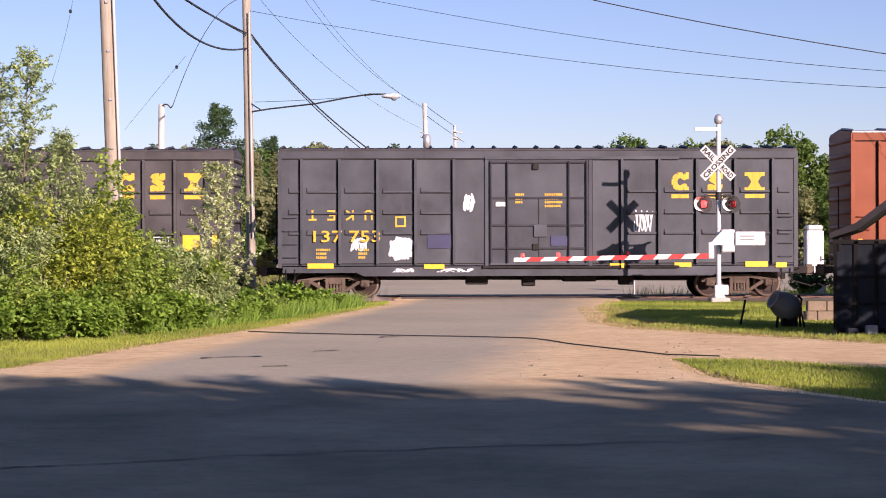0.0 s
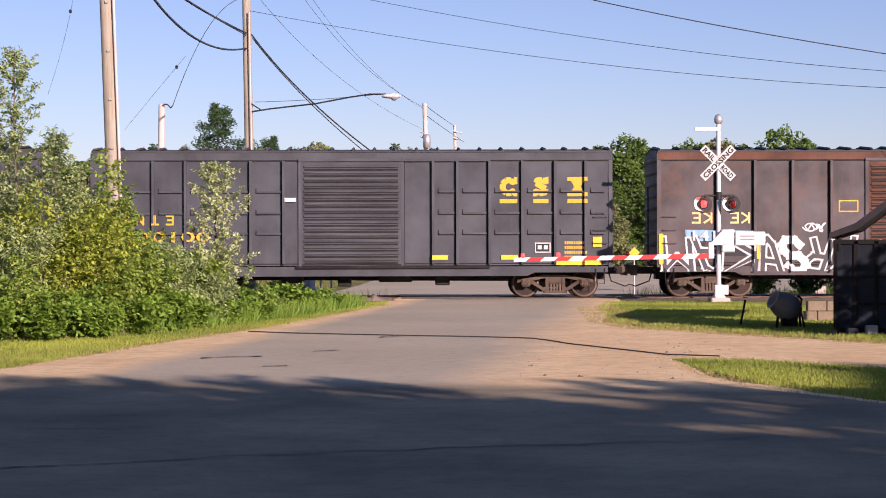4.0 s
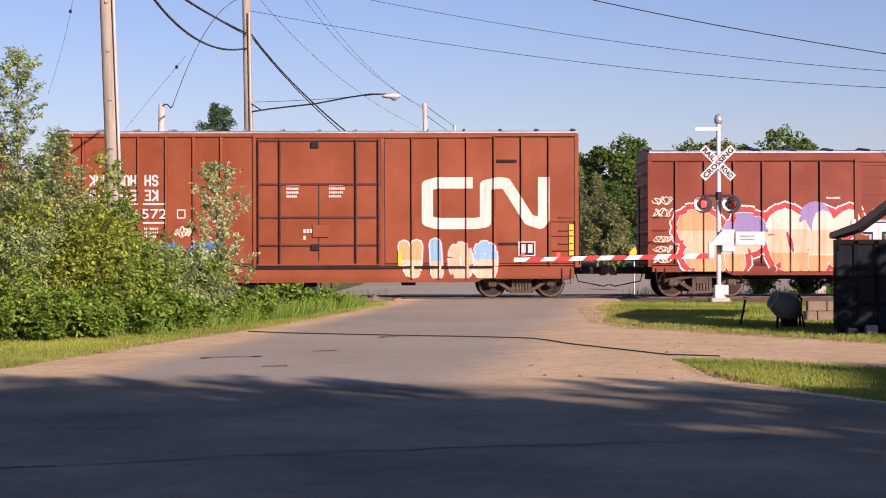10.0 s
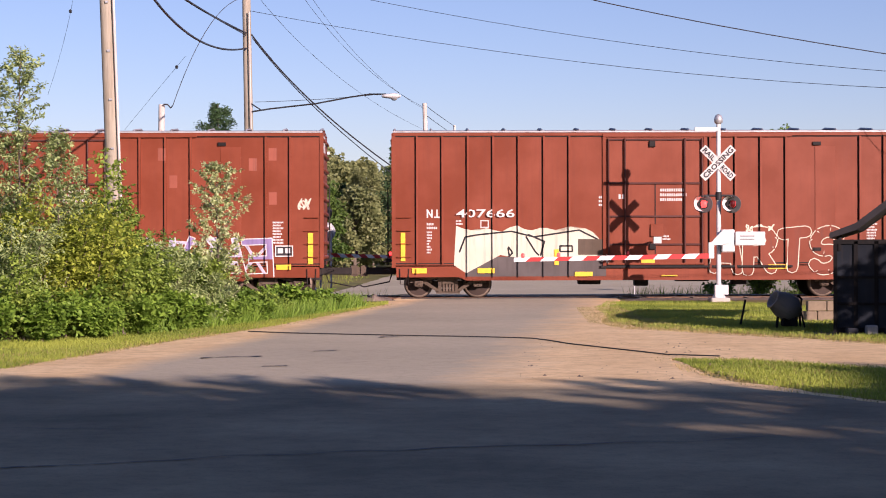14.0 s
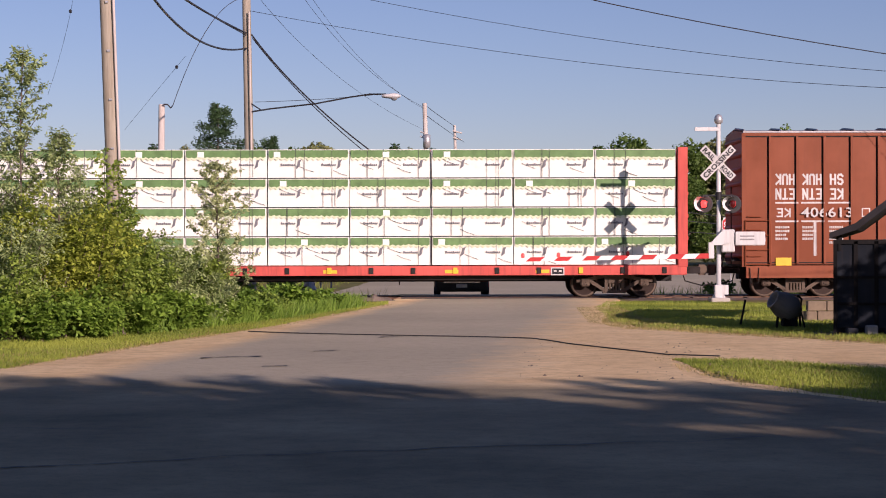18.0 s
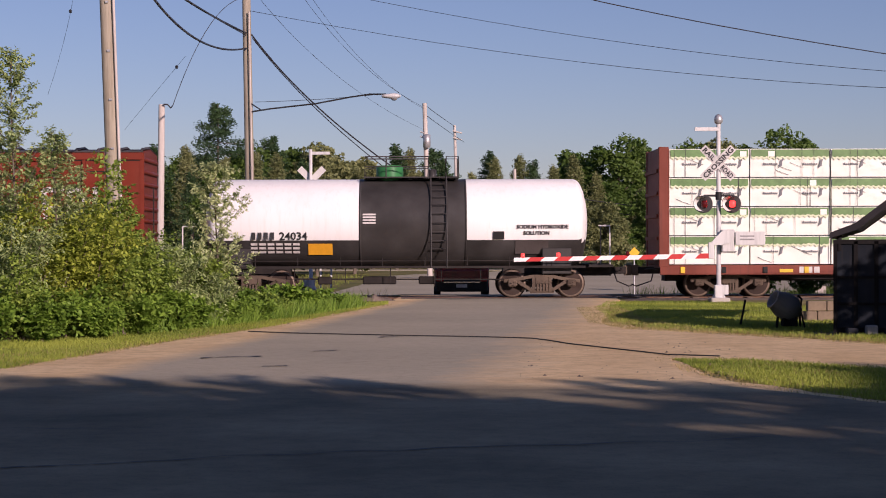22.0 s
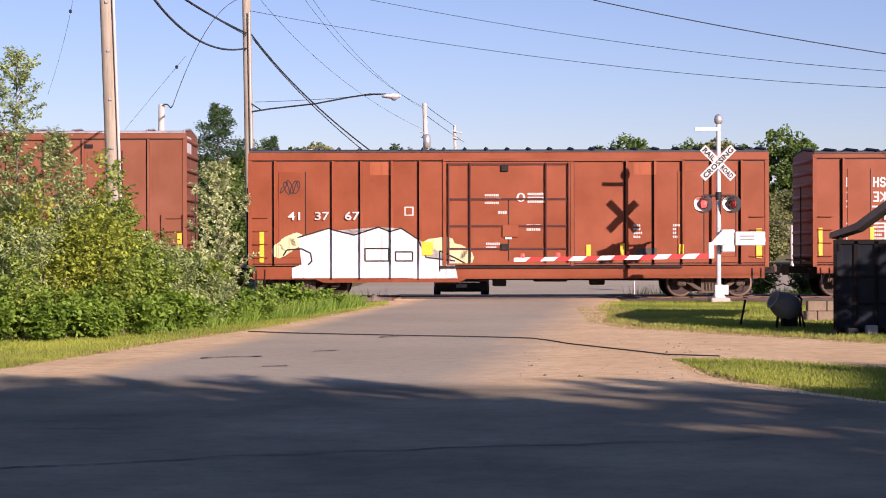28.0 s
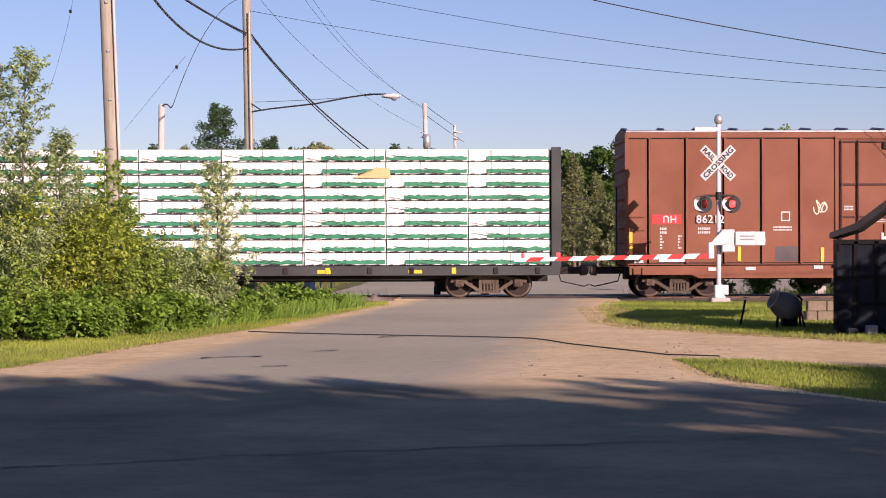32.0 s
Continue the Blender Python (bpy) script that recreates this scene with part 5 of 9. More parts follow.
def bundle_mesh(w, h, d, band, green, seed, logos=True, teal=False):
    """A wrapped lumber bundle: crinkled white film, a green band with a jagged hem, small printed marks."""
    rg = random.Random(seed)
    bm = bmesh.new()
    nx, nz = 22, 8
    grid = [[bm.verts.new((-w / 2 + w * i / nx, -0.021 * noise.noise((i * 0.5 + seed * 9, k * 0.8, 3)) - 0.011 * noise.noise((i * 0.17, k * 0.5 + seed, 8)), h * k / nz)) for k in range(nz + 1)] for i in range(nx + 1)]
    for i in range(nx):
        for k in range(nz):
            bm.faces.new((grid[i][k], grid[i + 1][k], grid[i + 1][k + 1], grid[i][k + 1])).smooth = True
    add_box(bm, -w / 2, w / 2, 0.03, d, 0, h)
    n = 30
    if teal:
        x0 = -w / 2 + (w * 0.22 if seed % 2 else 0.02)
        edge = []
        for i in range(n + 1):
            x = x0 + (w / 2 - 0.02 - x0) * i / n
            edge.append((x, h * (0.1 + 0.07 * noise.noise((i * 0.35, seed, 4))), h * (0.42 + 0.13 * noise.noise((i * 0.3, seed, 9)) + 0.1 * (rg.random() - 0.5))))
        vs = [bm.verts.new((x, -0.035, a)) for x, a, b in edge] + [bm.verts.new((x, -0.035, b)) for x, a, b in edge[::-1]]
        bm.faces.new(vs).material_index = 1
        for k in range(3):
            a = rg.uniform(-w / 2, w / 4)
            z = h * rg.uniform(0.2, 0.55)
            add_tube(bm, [(a, -0.036, z), (a + w * 0.12, -0.04, z - 0.05), (a + w * 0.24, -0.036, z - rg.uniform(0.06, 0.12))], 0.007, 4, 3)
        x = -w / 2 + 0.05
        while x < w / 2 - 0.3:
            dx = rg.uniform(0.1, 0.3)
            v = [bm.verts.new((x + a, -0.037, b)) for a, b in ((0, 0.0), (dx, 0.0), (dx, 0.018 + 0.03 * rg.random()), (0, 0.015))]
            bm.faces.new(v).material_index = 3
            x += dx + rg.uniform(0.02, 0.25)
    else:
        top, low = [], []
        for i in range(n + 1):
            x = -w / 2 + 0.03 + (w - 0.06) * i / n
            low.append((x, h * (1 - band) - (0.035 if i % 2 else 0.0) + 0.012 * rg.random() + 0.03 * noise.noise((i * 0.2, seed, 1))))
            top.append((x, h - 0.02))
        vs = [bm.verts.new((x, -0.035, z)) for x, z in low] + [bm.verts.new((x, -0.035, z)) for x, z in top[::-1]]
        bm.faces.new(vs).material_index = 1
        fr = [bm.verts.new((x, -0.0335, z - 0.045 - (0.03 if i % 2 else 0.0))) for i, (x, z) in enumerate(low)] + [bm.verts.new((x, -0.0335, z + 0.02)) for x, z in low[::-1]]
        bm.faces.new(fr).material_index = 4
        # Wrinkles: the shade in the film's creases, drawn as thin dark tubes.
        for k in range(rg.randrange(1, 4)):
            x, z = rg.uniform(-w / 2.2, w / 3), rg.uniform(0.05, h * 0.5)
            add_tube(bm, [(x, -0.03, z + 0.14), (x + 0.2, -0.036, z + 0.05), (x + 0.42, -0.03, z - 0.02)], 0.006, 4, 3)
    if logos:
        for c in (-w * 0.24, w * 0.26):
            for k in range(8):
                x = c - 0.24 + k * 0.056
                v = [bm.verts.new((x + a, -0.04, h * 0.42 + b)) for a, b in ((0, 0), (0.042, 0), (0.042, 0.07 if k in (0, 4) else 0.05), (0, 0.07 if k in (0, 4) else 0.05))]
                bm.faces.new(v).material_index = 2
            v = [bm.verts.new((c + 0.25 + a, -0.04, h * 0.42 + b)) for a, b in ((-0.03, -0.1), (0.08, -0.02), (0.09, 0.1), (0.14, 0.2), (0.04, 0.16), (0.02, 0.05))]
            bm.faces.new(v).material_index = 2
    for k in range(1 if teal else 3):
        x = rg.uniform(-w / 2.2, w / 2.2)
        v = [bm.verts.new((x + a, -0.041, b)) for a, b in ((0, 0.0), (0.012, 0.0), (0.012, h), (0, h))]
        bm.faces.new(v).material_index = 3
    if rg.random() < 0.8 and not teal:
        x = rg.uniform(-w / 2.3, w / 2.6)
        v = [bm.verts.new((x + a, -0.043, b)) for a, b in ((0, h * 0.72), (0.2, h * 0.72), (0.2, h * 0.92), (0, h * 0.92))]
        bm.faces.new(v).material_index = 0
    for f in bm.faces:
        if f.normal.y > 0.5 and f.calc_center_median().y < 0.02:
            f.normal_flip()
    me = bpy.data.meshes.new("lumber_bundle")
    bm.to_mesh(me)
    bm.free()
    for m in (WRAP, green, WRAP_INK, STRAP_SHADE, WRAP_LIME):
        me.materials.append(m)
    return me


def lumber_car(label, left, right, gaps, steel, cols, rows, green, seed, number, number_u, logos=True, torn=None):
    car = Car(label, left, right)
    L = car.len
    X = car.X
    ob = car.ob
    top, deck = 262, 470
    slab("deck", ob, -car.half, car.half, -1.45, 1.45, H(476), H(deck + 1), steel)
    car.box("side_sill", 0, L, deck + 1, 488, steel, 0.02, bev=0.01)
    slab("centre_sill", ob, -car.half + 0.3, car.half - 0.3, -0.35, 0.35, H(500), H(476), UNDER)
    bm = bmesh.new()
    pts = [(170, 488), (250, 496), (L - 250, 496), (L - 170, 488)]
    vs = [bm.verts.new((X(u), SIDE + 0.3, H(v))) for u, v in pts]
    bm.faces.new(vs)
    part("belly_plate", bm, UNDER, ob)
    for s in (-1, 1):
        x0, x1 = sorted((s * car.half, s * (car.half - 0.2)))
        slab("bulkhead", ob, x0, x1, -1.45, 1.45, H(deck), H(top), steel, bev=0.02)
        x0, x1 = sorted((s * (car.half + 0.03), s * (car.half - 0.27)))
        slab("bulkhead_post", ob, x0, x1, -1.5, -1.32, H(deck + 4), H(top - 1), steel, bev=0.015)
        slab("bulkhead_post", ob, x0, x1, 1.32, 1.5, H(deck + 4), H(top - 1), steel, bev=0.015)
        for v in (300, 340, 380, 420):
            a, b = sorted((s * (car.half + 0.005), s * (car.half + 0.08)))
            slab("bulkhead_rib", ob, a, b, -1.3, 1.3, H(v + 6), H(v), steel)
    slab("centre_beam", ob, -car.half + 0.2, car.half - 0.2, -0.12, 0.12, H(deck), H(top + 2), steel)
    slab("top_chord", ob, -car.half + 0.2, car.half - 0.2, -0.3, 0.3, H(top + 4), H(top), steel)
    # the load
    u0, u1 = 17, L - 17
    cw = (u1 - u0) / cols
    rh = (deck - 263) / rows
    kinds = [bundle_mesh(cw * U - 0.03, rh * U - 0.035, 1.2, 0.27 if logos else 0.42, green, seed + i, logos, not logos) for i in range(5)]
    rg = random.Random(seed)
    for i in range(cols):
        for k in range(rows):
            for s in (-1, 1):
                if s > 0 and k not in (0, rows - 1):
                    continue
                o = link("lumber_bundle", kinds[rg.randrange(5)], ob)
                jx, jy = rg.uniform(-0.012, 0.012), rg.uniform(-0.02, 0.02)
                m = pose(X(u0 + (i + 0.5) * cw) + jx, s * 1.37 + jy, H(deck) + k * rh * U + 0.012, 0, 0, 0 if s < 0 else 180)
                o.matrix_basis = m
    # Dark strips set between the rows in place of the shadow line.
    for k in range(1, rows):
        slab("row_spacer", ob, X(u0), X(u1), -1.36, -0.2, H(deck) + k * rh * U - 0.022, H(deck) + k * rh * U + 0.008, STRAP_SHADE)
    for i in range(1, cols):
        if rg.random() < 0.5:
            x = X(u0 + i * cw)
            tube("tie_down_cable", ob, [(x, -0.3, H(top - 1)), (x, -1.4, H(top + 3)), (x + 0.02, -1.44, H(360)), (x, -1.46, H(deck))], 0.012, STRAP_SHADE, 5)
    n = 18
    for i in range(n):
        u = 40 + (L - 80) * i / (n - 1)
        car.box("stake_pocket", u - 4, u + 4, deck + 4, 485, UNDER if i % 3 else YELLOW, 0.06, bev=0.01)
    for u in (L * 0.16, L * 0.31, L * 0.52, L * 0.68, L * 0.8):
        car.rect("reflector", u, u + 24, 478, 484, YELLOW, 0.024)
    for u in (L * 0.28, L * 0.62):
        tube("brake_pipe", ob, [(X(u), -0.9, H(490)), (X(u), -0.92, H(505))], 0.02, UNDER, 5)
    tube("brake_rod", ob, [(X(190), -0.9, H(493)), (X(L * 0.4), -0.9, H(499)), (X(L - 190), -0.9, H(494))], 0.015, UNDER, 5)
    if number:
        o = words("car_number", ob, number, (12 * U) / 0.7, LETTER, pose(X(number_u), SIDE - 0.075, H(486)), bold=0.006)
        for k in range(3):
            car.rect("owner_letter", number_u - 70 + k * 13, number_u - 60 + k * 13, 474, 485, LETTER, 0.024)
        plate(car, L * 0.82, 474, 24, 14)
    stencils(car, seed, [(L * 0.42, 474, 2, 10, 3), (L * 0.7, 474, 2, 8, 3)])
    if torn:
        u, v = torn
        car.flat("torn_wrap", [([(u - 36, v + 10), (u, v - 2), (u + 8, v - 8), (u + 30, v - 6), (u + 32, v + 10)], 0)], [LUMBER], -0.02 - SIDE * 0 + 0.0)
    for u in (126, L - 126):
        truck(car, u)
    couplers(car, *gaps)
    TRAIN.append((ob, car.s0, car.sets))
    return car


def flat_1():
    lumber_car("red flat car loaded with white and green wrapped lumber", -12238, -10896, (105, 100), FLAT_RED, 9, 4, WRAP_GREEN, 201, "627 541", 232)


def flat_2():
    lumber_car("brown centre-beam flat car loaded with white and green wrapped lumber", -13672, -12343, (85, 105), FLAT_BROWN, 9, 4, WRAP_GREEN, 211, "300 978", 318)


def flat_3():
    c = lumber_car("dark centre-beam flat car loaded with striped white and green lumber bundles", -22080, -20735, (100, 116), FLAT_DARK, 9, 9, WRAP_TEAL, 221, None, 0, logos=False)
    c.flat("torn_wrap", [([(978, 315), (1012, 303), (1020, 296), (1043, 298), (1045, 315)], 0)], [LUMBER], -0.03, "torn wrap showing raw lumber")


def tank_car():
    car = Car("black and white tank car with a green valve housing", -14530, -13748)
    ob, L, X = car.ob, car.len, car.X
    r, zc = 1.37, H(394.5)
    e0, e1 = 46, L - 46
    b0, b1 = e0 + 280, e0 + 468
    def band(name, ua, ub, prof, upper):
        bm = bmesh.new()
        fs = add_lathe(bm, prof, 48, "x", 0, (0, 0, zc))
        bmesh.ops.recalc_face_normals(bm, faces=bm.faces[:])
        for f in bm.faces:
            f.material_index = 1 if (upper and f.calc_center_median().z < H(427)) else 0
        return part(name, bm, [TANK_WHITE if upper else TANK_BLACK, TANK_BLACK], ob)
    def domed(a, s):
        return [(a, 0.02)] + [(a + s * 0.55 * (1 - math.cos(t)), r * math.sin(t)) for t in [math.pi / 2 * k / 8 for k in range(1, 9)]]
    xa, xb = X(e0), X(e1)
    left = [(xa + 0.42 * (1 - math.cos(math.pi / 2 * k / 8)), max(0.02, r * math.sin(math.pi / 2 * k / 8))) for k in range(9)]
    right = [(-a, q) for a, q in left][::-1]
    band("tank_end", e0, b0, left + [(X(b0), r)], True)
    band("tank_end", b1, e1, [(X(b1), r)] + [(xb - 0.42 * (1 - math.cos(math.pi / 2 * k / 8)), max(0.02, r * math.sin(math.pi / 2 * k / 8))) for k in range(8, -1, -1)], True)
    band("tank_middle", b0, b1, [(X(b0), r + 0.006), (X(b1), r + 0.006)], False)
    for u in (b0, b1):
        bm = bmesh.new()
        add_lathe(bm, [(X(u) - 0.03, r + 0.004), (X(u) - 0.03, r + 0.014), (X(u) + 0.03, r + 0.014), (X(u) + 0.03, r + 0.004)], 48, "x", 0, (0, 0, zc))
        part("weld_band", bm, TANK_BLACK, ob)
    for a, b in ((-car.half + 0.05, -car.half + 3.4), (car.half - 3.4, car.half - 0.05)):
        slab("stub_sill", ob, a, b, -0.35, 0.35, H(490), H(468), UNDER)
    for u in (e0 + 60, e1 - 60):
        slab("saddle", ob, X(u - 26), X(u + 26), -1.2, 1.2, H(486), H(440), TANK_BLACK, bev=0.02)
    slab("running_board", ob, X(e0 + 10), X(e1 - 10), -1.46, -1.3, H(475), H(471), UNDER)
    tube("side_rail", ob, [(X(e0 - 20), -1.44, H(462)), (X(e1 + 20), -1.44, H(462))], 0.018, UNDER, 6)
    for u in even(e0 + 20, e1 - 20, 75):
        tube("rail_post", ob, [(X(u), -1.44, H(472)), (X(u), -1.44, H(455))], 0.014, UNDER, 5)
    for s, ue in ((-1, 6), (1, L - 6)):
        a, b = sorted((X(ue), X(ue - s * 44)))
        slab("end_platform", ob, a, b, -1.4, 1.4, H(474), H(469), UNDER)
        tube("end_rail", ob, [(X(ue - s * 6), -1.3, H(470)), (X(ue - s * 6), -1.3, H(400)), (X(ue - s * 6), 1.3, H(400)), (X(ue - s * 6), 1.3, H(470))], 0.022, LETTER, 6)
        tube("end_rail", ob, [(X(ue - s * 6), -1.3, H(400)), (X(ue - s * 26), -1.25, H(400))], 0.022, LETTER, 6)
    # walkway, rails and housing on top
    slab("top_walkway", ob, X(b0 + 6), X(b1 - 12), -0.75, 0.75, zc + r + 0.02, zc + r + 0.06, TANK_BLACK)
    for y in (-0.72, 0.72):
        tube("top_rail", ob, [(X(b0 + 8), y, zc + r), (X(b0 + 8), y, H(275)), (X(b0 + 122), y, H(275)), (X(b0 + 122), y, zc + r)], 0.022, TANK_BLACK, 6)
        tube("top_rail", ob, [(X(b1 - 34), y, zc + r), (X(b1 - 34), y, H(275)), (X(b1 - 12), y, H(275)), (X(b1 - 12), y, zc + r)], 0.022, TANK_BLACK, 6)
        tube("top_rail", ob, [(X(b0 + 8), y, H(293)), (X(b0 + 122), y, H(293))], 0.016, TANK_BLACK, 6)
        tube("top_rail_post", ob, [(X(b0 + 46), y, zc + r), (X(b0 + 46), y, H(275))], 0.018, TANK_BLACK, 6)
    lathe("valve_housing", ob, [(zc + r - 0.05, 0.42), (zc + r + 0.36, 0.42), (zc + r + 0.42, 0.4), (zc + r + 0.43, 0.02)], TANK_GREEN, 24, "z", (X(b0 + 52), 0, 0), "round green valve housing")
    lathe("safety_valve", ob, [(zc + r, 0.12), (zc + r + 0.3, 0.12), (zc + r + 0.32, 0.02)], TANK_BLACK, 14, "z", (X(b0 + 130), 0, 0))
    # ladder, following the shell
    for u in (b0 + 126, b0 + 154):
        tube("ladder_rail", ob, [(X(u), -0.75, zc + r + 0.05), (X(u), -1.15, zc + 0.9), (X(u), -1.46, zc + 0.25), (X(u), -1.48, zc - 0.6), (X(u), -1.46, H(475))], 0.025, TANK_BLACK, 6)
    for k in range(9):
        a = 0.95 - k * 0.19
        y, z = -(r + 0.1) * math.cos(a), zc + (r + 0.1) * math.sin(a)
        tube("rung", ob, [(X(b0 + 126), y, z), (X(b0 + 154), y, z)], 0.016, TANK_BLACK, 5)
    # lettering on the curved side
    def on_shell(v, out=0.012):
        z = H(v) - zc
        return -math.sqrt(max(0.01, (r + out) ** 2 - z * z))
    words("car_number", ob, "24034", 14 * U / 0.7, BLACK, pose(X(e0 + 137), on_shell(424, 0.03), H(424), 18), bold=0.006)
    for k in range(4):
        o = slab("owner_letter", ob, X(e0 + 88 + k * 11), X(e0 + 95 + k * 11), -0.002, 0.002, H(424), H(411), BLACK)
        o.location.y = on_shell(411, 0.025)
    words("contents_lettering", ob, "SODIUM HYDROXIDE", 6.6 * U / 0.7, BLACK, pose(X(e1 - 132), on_shell(405, 0.03), H(405), 7), bold=0.006)
    words("contents_lettering", ob, "SOLUTION", 6.6 * U / 0.7, BLACK, pose(X(e1 - 120), on_shell(416, 0.03), H(416), 15), bold=0.006)
    def label_plate(name, ua, ub, va, vb, mat, lab=""):
        bm = bmesh.new()
        vs = [bm.verts.new((X(a), on_shell(b, 0.035), H(b))) for a, b in ((ua, va), (ub, va), (ub, vb), (ua, vb))]
        bm.faces.new(vs)
        bmesh.ops.recalc_face_normals(bm, faces=bm.faces[:])
        part(name, bm, mat, ob, lab)
    label_plate("placard", e0 + 188, e0 + 231, 431, 451, PLACARD, "orange placard")
    label_plate("data_panel", e1 - 134, e1 - 75, 426, 450, GREY_PATCH)
    label_plate("data_panel", e1 - 174, e1 - 154, 410, 424, BLACK)
    label_plate("hazard_placard", e1 - 60, e1 - 40, 440, 456, LETTER)
    for k in range(3):
        for j in range(6):
            label_plate("stencil_line", e0 + 86 + j * 15, e0 + 98 + j * 15, 430 + k * 7, 434 + k * 7, LETTER)
    for k in range(4):
        label_plate("stencil_line", b0 + 5, b0 + 28, 378 + k * 5, 381 + k * 5, LETTER)
    for u in (132, L - 132):
        truck(car, u)
    for u, w in ((330, 60), (430, 30), (250, 24)):
        slab("brake_gear", ob, X(u), X(u + w), -0.9, -0.4, H(504), H(490), UNDER, bev=0.03)
    tube("brake_pipe", ob, [(X(150), -0.8, H(494)), (X(L - 150), -0.8, H(496))], 0.025, UNDER, 6)
    for u in (210, 300, 380, 470, 540):
        tube("hanger", ob, [(X(u), -1.3, H(474)), (X(u), -1.3, H(500))], 0.014, UNDER, 5)
    couplers(car, 62, 76)
    TRAIN.append((ob, car.s0, car.sets))


def inset_car():
    c = boxcar("deep-red boxcar with a ribbon mark and pink and blue graffiti", -15513, -14586, (78, 62), 267, DEEP_RED, [50, 150, 250, 345, 585, 680, 727, 775, 824, 872], (358, 568), "plug", ROOF_DARK, chord=15, sill=494, belly=(150, 760), rib_w=5)
    for a in (60, 256, 632, 826):
        c.box("pressed_panel", a, a + 46, 304, 456, DEEP_RED, 0.022, bev=0.005)
        c.ribs.append((c.X(a), c.X(a + 46), 0.022))
        c.box("panel_seam", a + 46, a + 48, 304, 456, SEAM_SHADE, 0.006)
        c.box("panel_seam", a - 1, a + 47, 302, 304, SEAM_SHADE, 0.006)
    c.bars("owner_letter", [(62, 378, 3, 15, 13)], LETTER)
    c.digits("412 732", 116, 378, 394, LETTER, 80)
    c.flat("grey_patch", [([(605, 405), (740, 400), (738, 468), (690, 470), (640, 455), (610, 430)], 0)], [GREY_PATCH], 0.0045)
    ribbon_mark(c, 748, 330, 100, 43, 9, LETTER)
    c.bars("web_letters", [(738, 376, 10, 11, 12)], LETTER)
    piece(c, "WG", 176, 272, 427, 496, ["hotpink"], "magenta", 131, 0.21, 0.9)
    piece(c, "BU", 268, 362, 422, 496, ["azure"], "hotpink", 132, 0.21, 1.4)
    plate(c, 742, 432, 28, 22)
    reflectors(c, [(62, 420, 8, 54), (348, 445, 8, 28), (580, 445, 8, 28), (862, 418, 8, 55), (454, 435, 7, 38), (718, 445, 8, 26)])
    stencils(c, 133, [(66, 450, 2, 7, 4), (130, 450, 1, 6, 4), (262, 376, 4, 10, 3), (400, 430, 1, 6, 5), (510, 430, 1, 6, 5), (448, 402, 1, 8, 3), (835, 410, 5, 10, 4), (785, 465, 2, 10, 3)])
    c.rect("door_notice", 444, 456, 416, 430, LETTER, 0.035), c.rect("door_notice", 460, 470, 416, 428, LETTER, 0.035)
    c.flat("round_mark", [([(487 + 5 * math.cos(a), 378 + 5 * math.sin(a)) for a in [k * math.pi / 6 for k in range(12)]], 0)], [LETTER], 0.035)


def pink_car():
    c = boxcar("oxide-red boxcar with faded pink repair patches", -16511, -15591, (83, 78), 268, DEEP_RED, even(52, 340, 51) + even(610, 760, 51) + [872], (345, 568), "plug", ROOF_TIN, chord=20, sill=494, belly=(140, 780), rib_w=4)
    c.rect("pink_patch", 0, 278, 286, 303, PINK_PATCH, 0.006), c.rect("pink_patch", 0, 260, 304, 316, PINK_PATCH, 0.0042), c.rect("pink_patch", 770, 918, 282, 298, PINK_PATCH, 0.006), c.rect("pink_patch", 820, 870, 300, 315, PINK_PATCH, 0.0042)
    for a, b, v, w in ((60, 118, 420, 485), (262, 318, 418, 485), (612, 672, 418, 482), (818, 868, 420, 478), (270, 320, 486, 496)):
        c.rect("pink_patch", a, b, v, w, PINK_PATCH, 0.0045)
    c.bars("owner_letter", [(76, 400, 2, 14, 17), (122, 400, 1, 14, 17)], LETTER)
    c.digits("415 713", 72, 422, 437, LETTER, 80)
    reflectors(c, [(14, 420, 8, 60), (118, 450, 8, 26), (220, 448, 8, 30), (334, 448, 8, 28), (452, 430, 7, 34), (590, 445, 8, 26), (704, 445, 8, 30), (806, 444, 8, 28), (905, 418, 9, 58)])
    plate(c, 776, 446, 28, 16)
    c.box("access_door", 764, 812, 300, 450, DEEP_RED, 0.022, bev=0.004)
    c.box("hinge", 760, 776, 306, 312, SEAM_SHADE, 0.06), c.box("hinge", 760, 776, 436, 442, SEAM_SHADE, 0.06)
    scrawl(c, 870, 912, 336, 370, 18, "pink", 141, 0.9), scrawl(c, 690, 742, 440, 462, 24, "yellow", 142, 1.2), scrawl(c, 875, 912, 398, 406, 12, "cream", 143, 0.8)
    c.rect("grey_patch", 168, 205, 424, 446, GREY_PATCH, 0.0045)
    c.rect("grey_patch", 400, 430, 395, 408, GREY_PATCH, 0.035)
    stencils(c, 144, [(430, 322, 2, 6, 5), (472, 322, 2, 6, 5), (76, 448, 2, 6, 4), (275, 443, 2, 8, 4), (370, 370, 1, 8, 3), (824, 442, 5, 10, 3)])
    c.flat("square_mark", [([(230, 410), (246, 410), (246, 428), (230, 428)], 0), ([(232, 412), (244, 412), (244, 426), (232, 426)], 1)], [LETTER, DEEP_RED], 0.005)
    c.rect("door_notice", 458, 470, 410, 426, LETTER, 0.035)


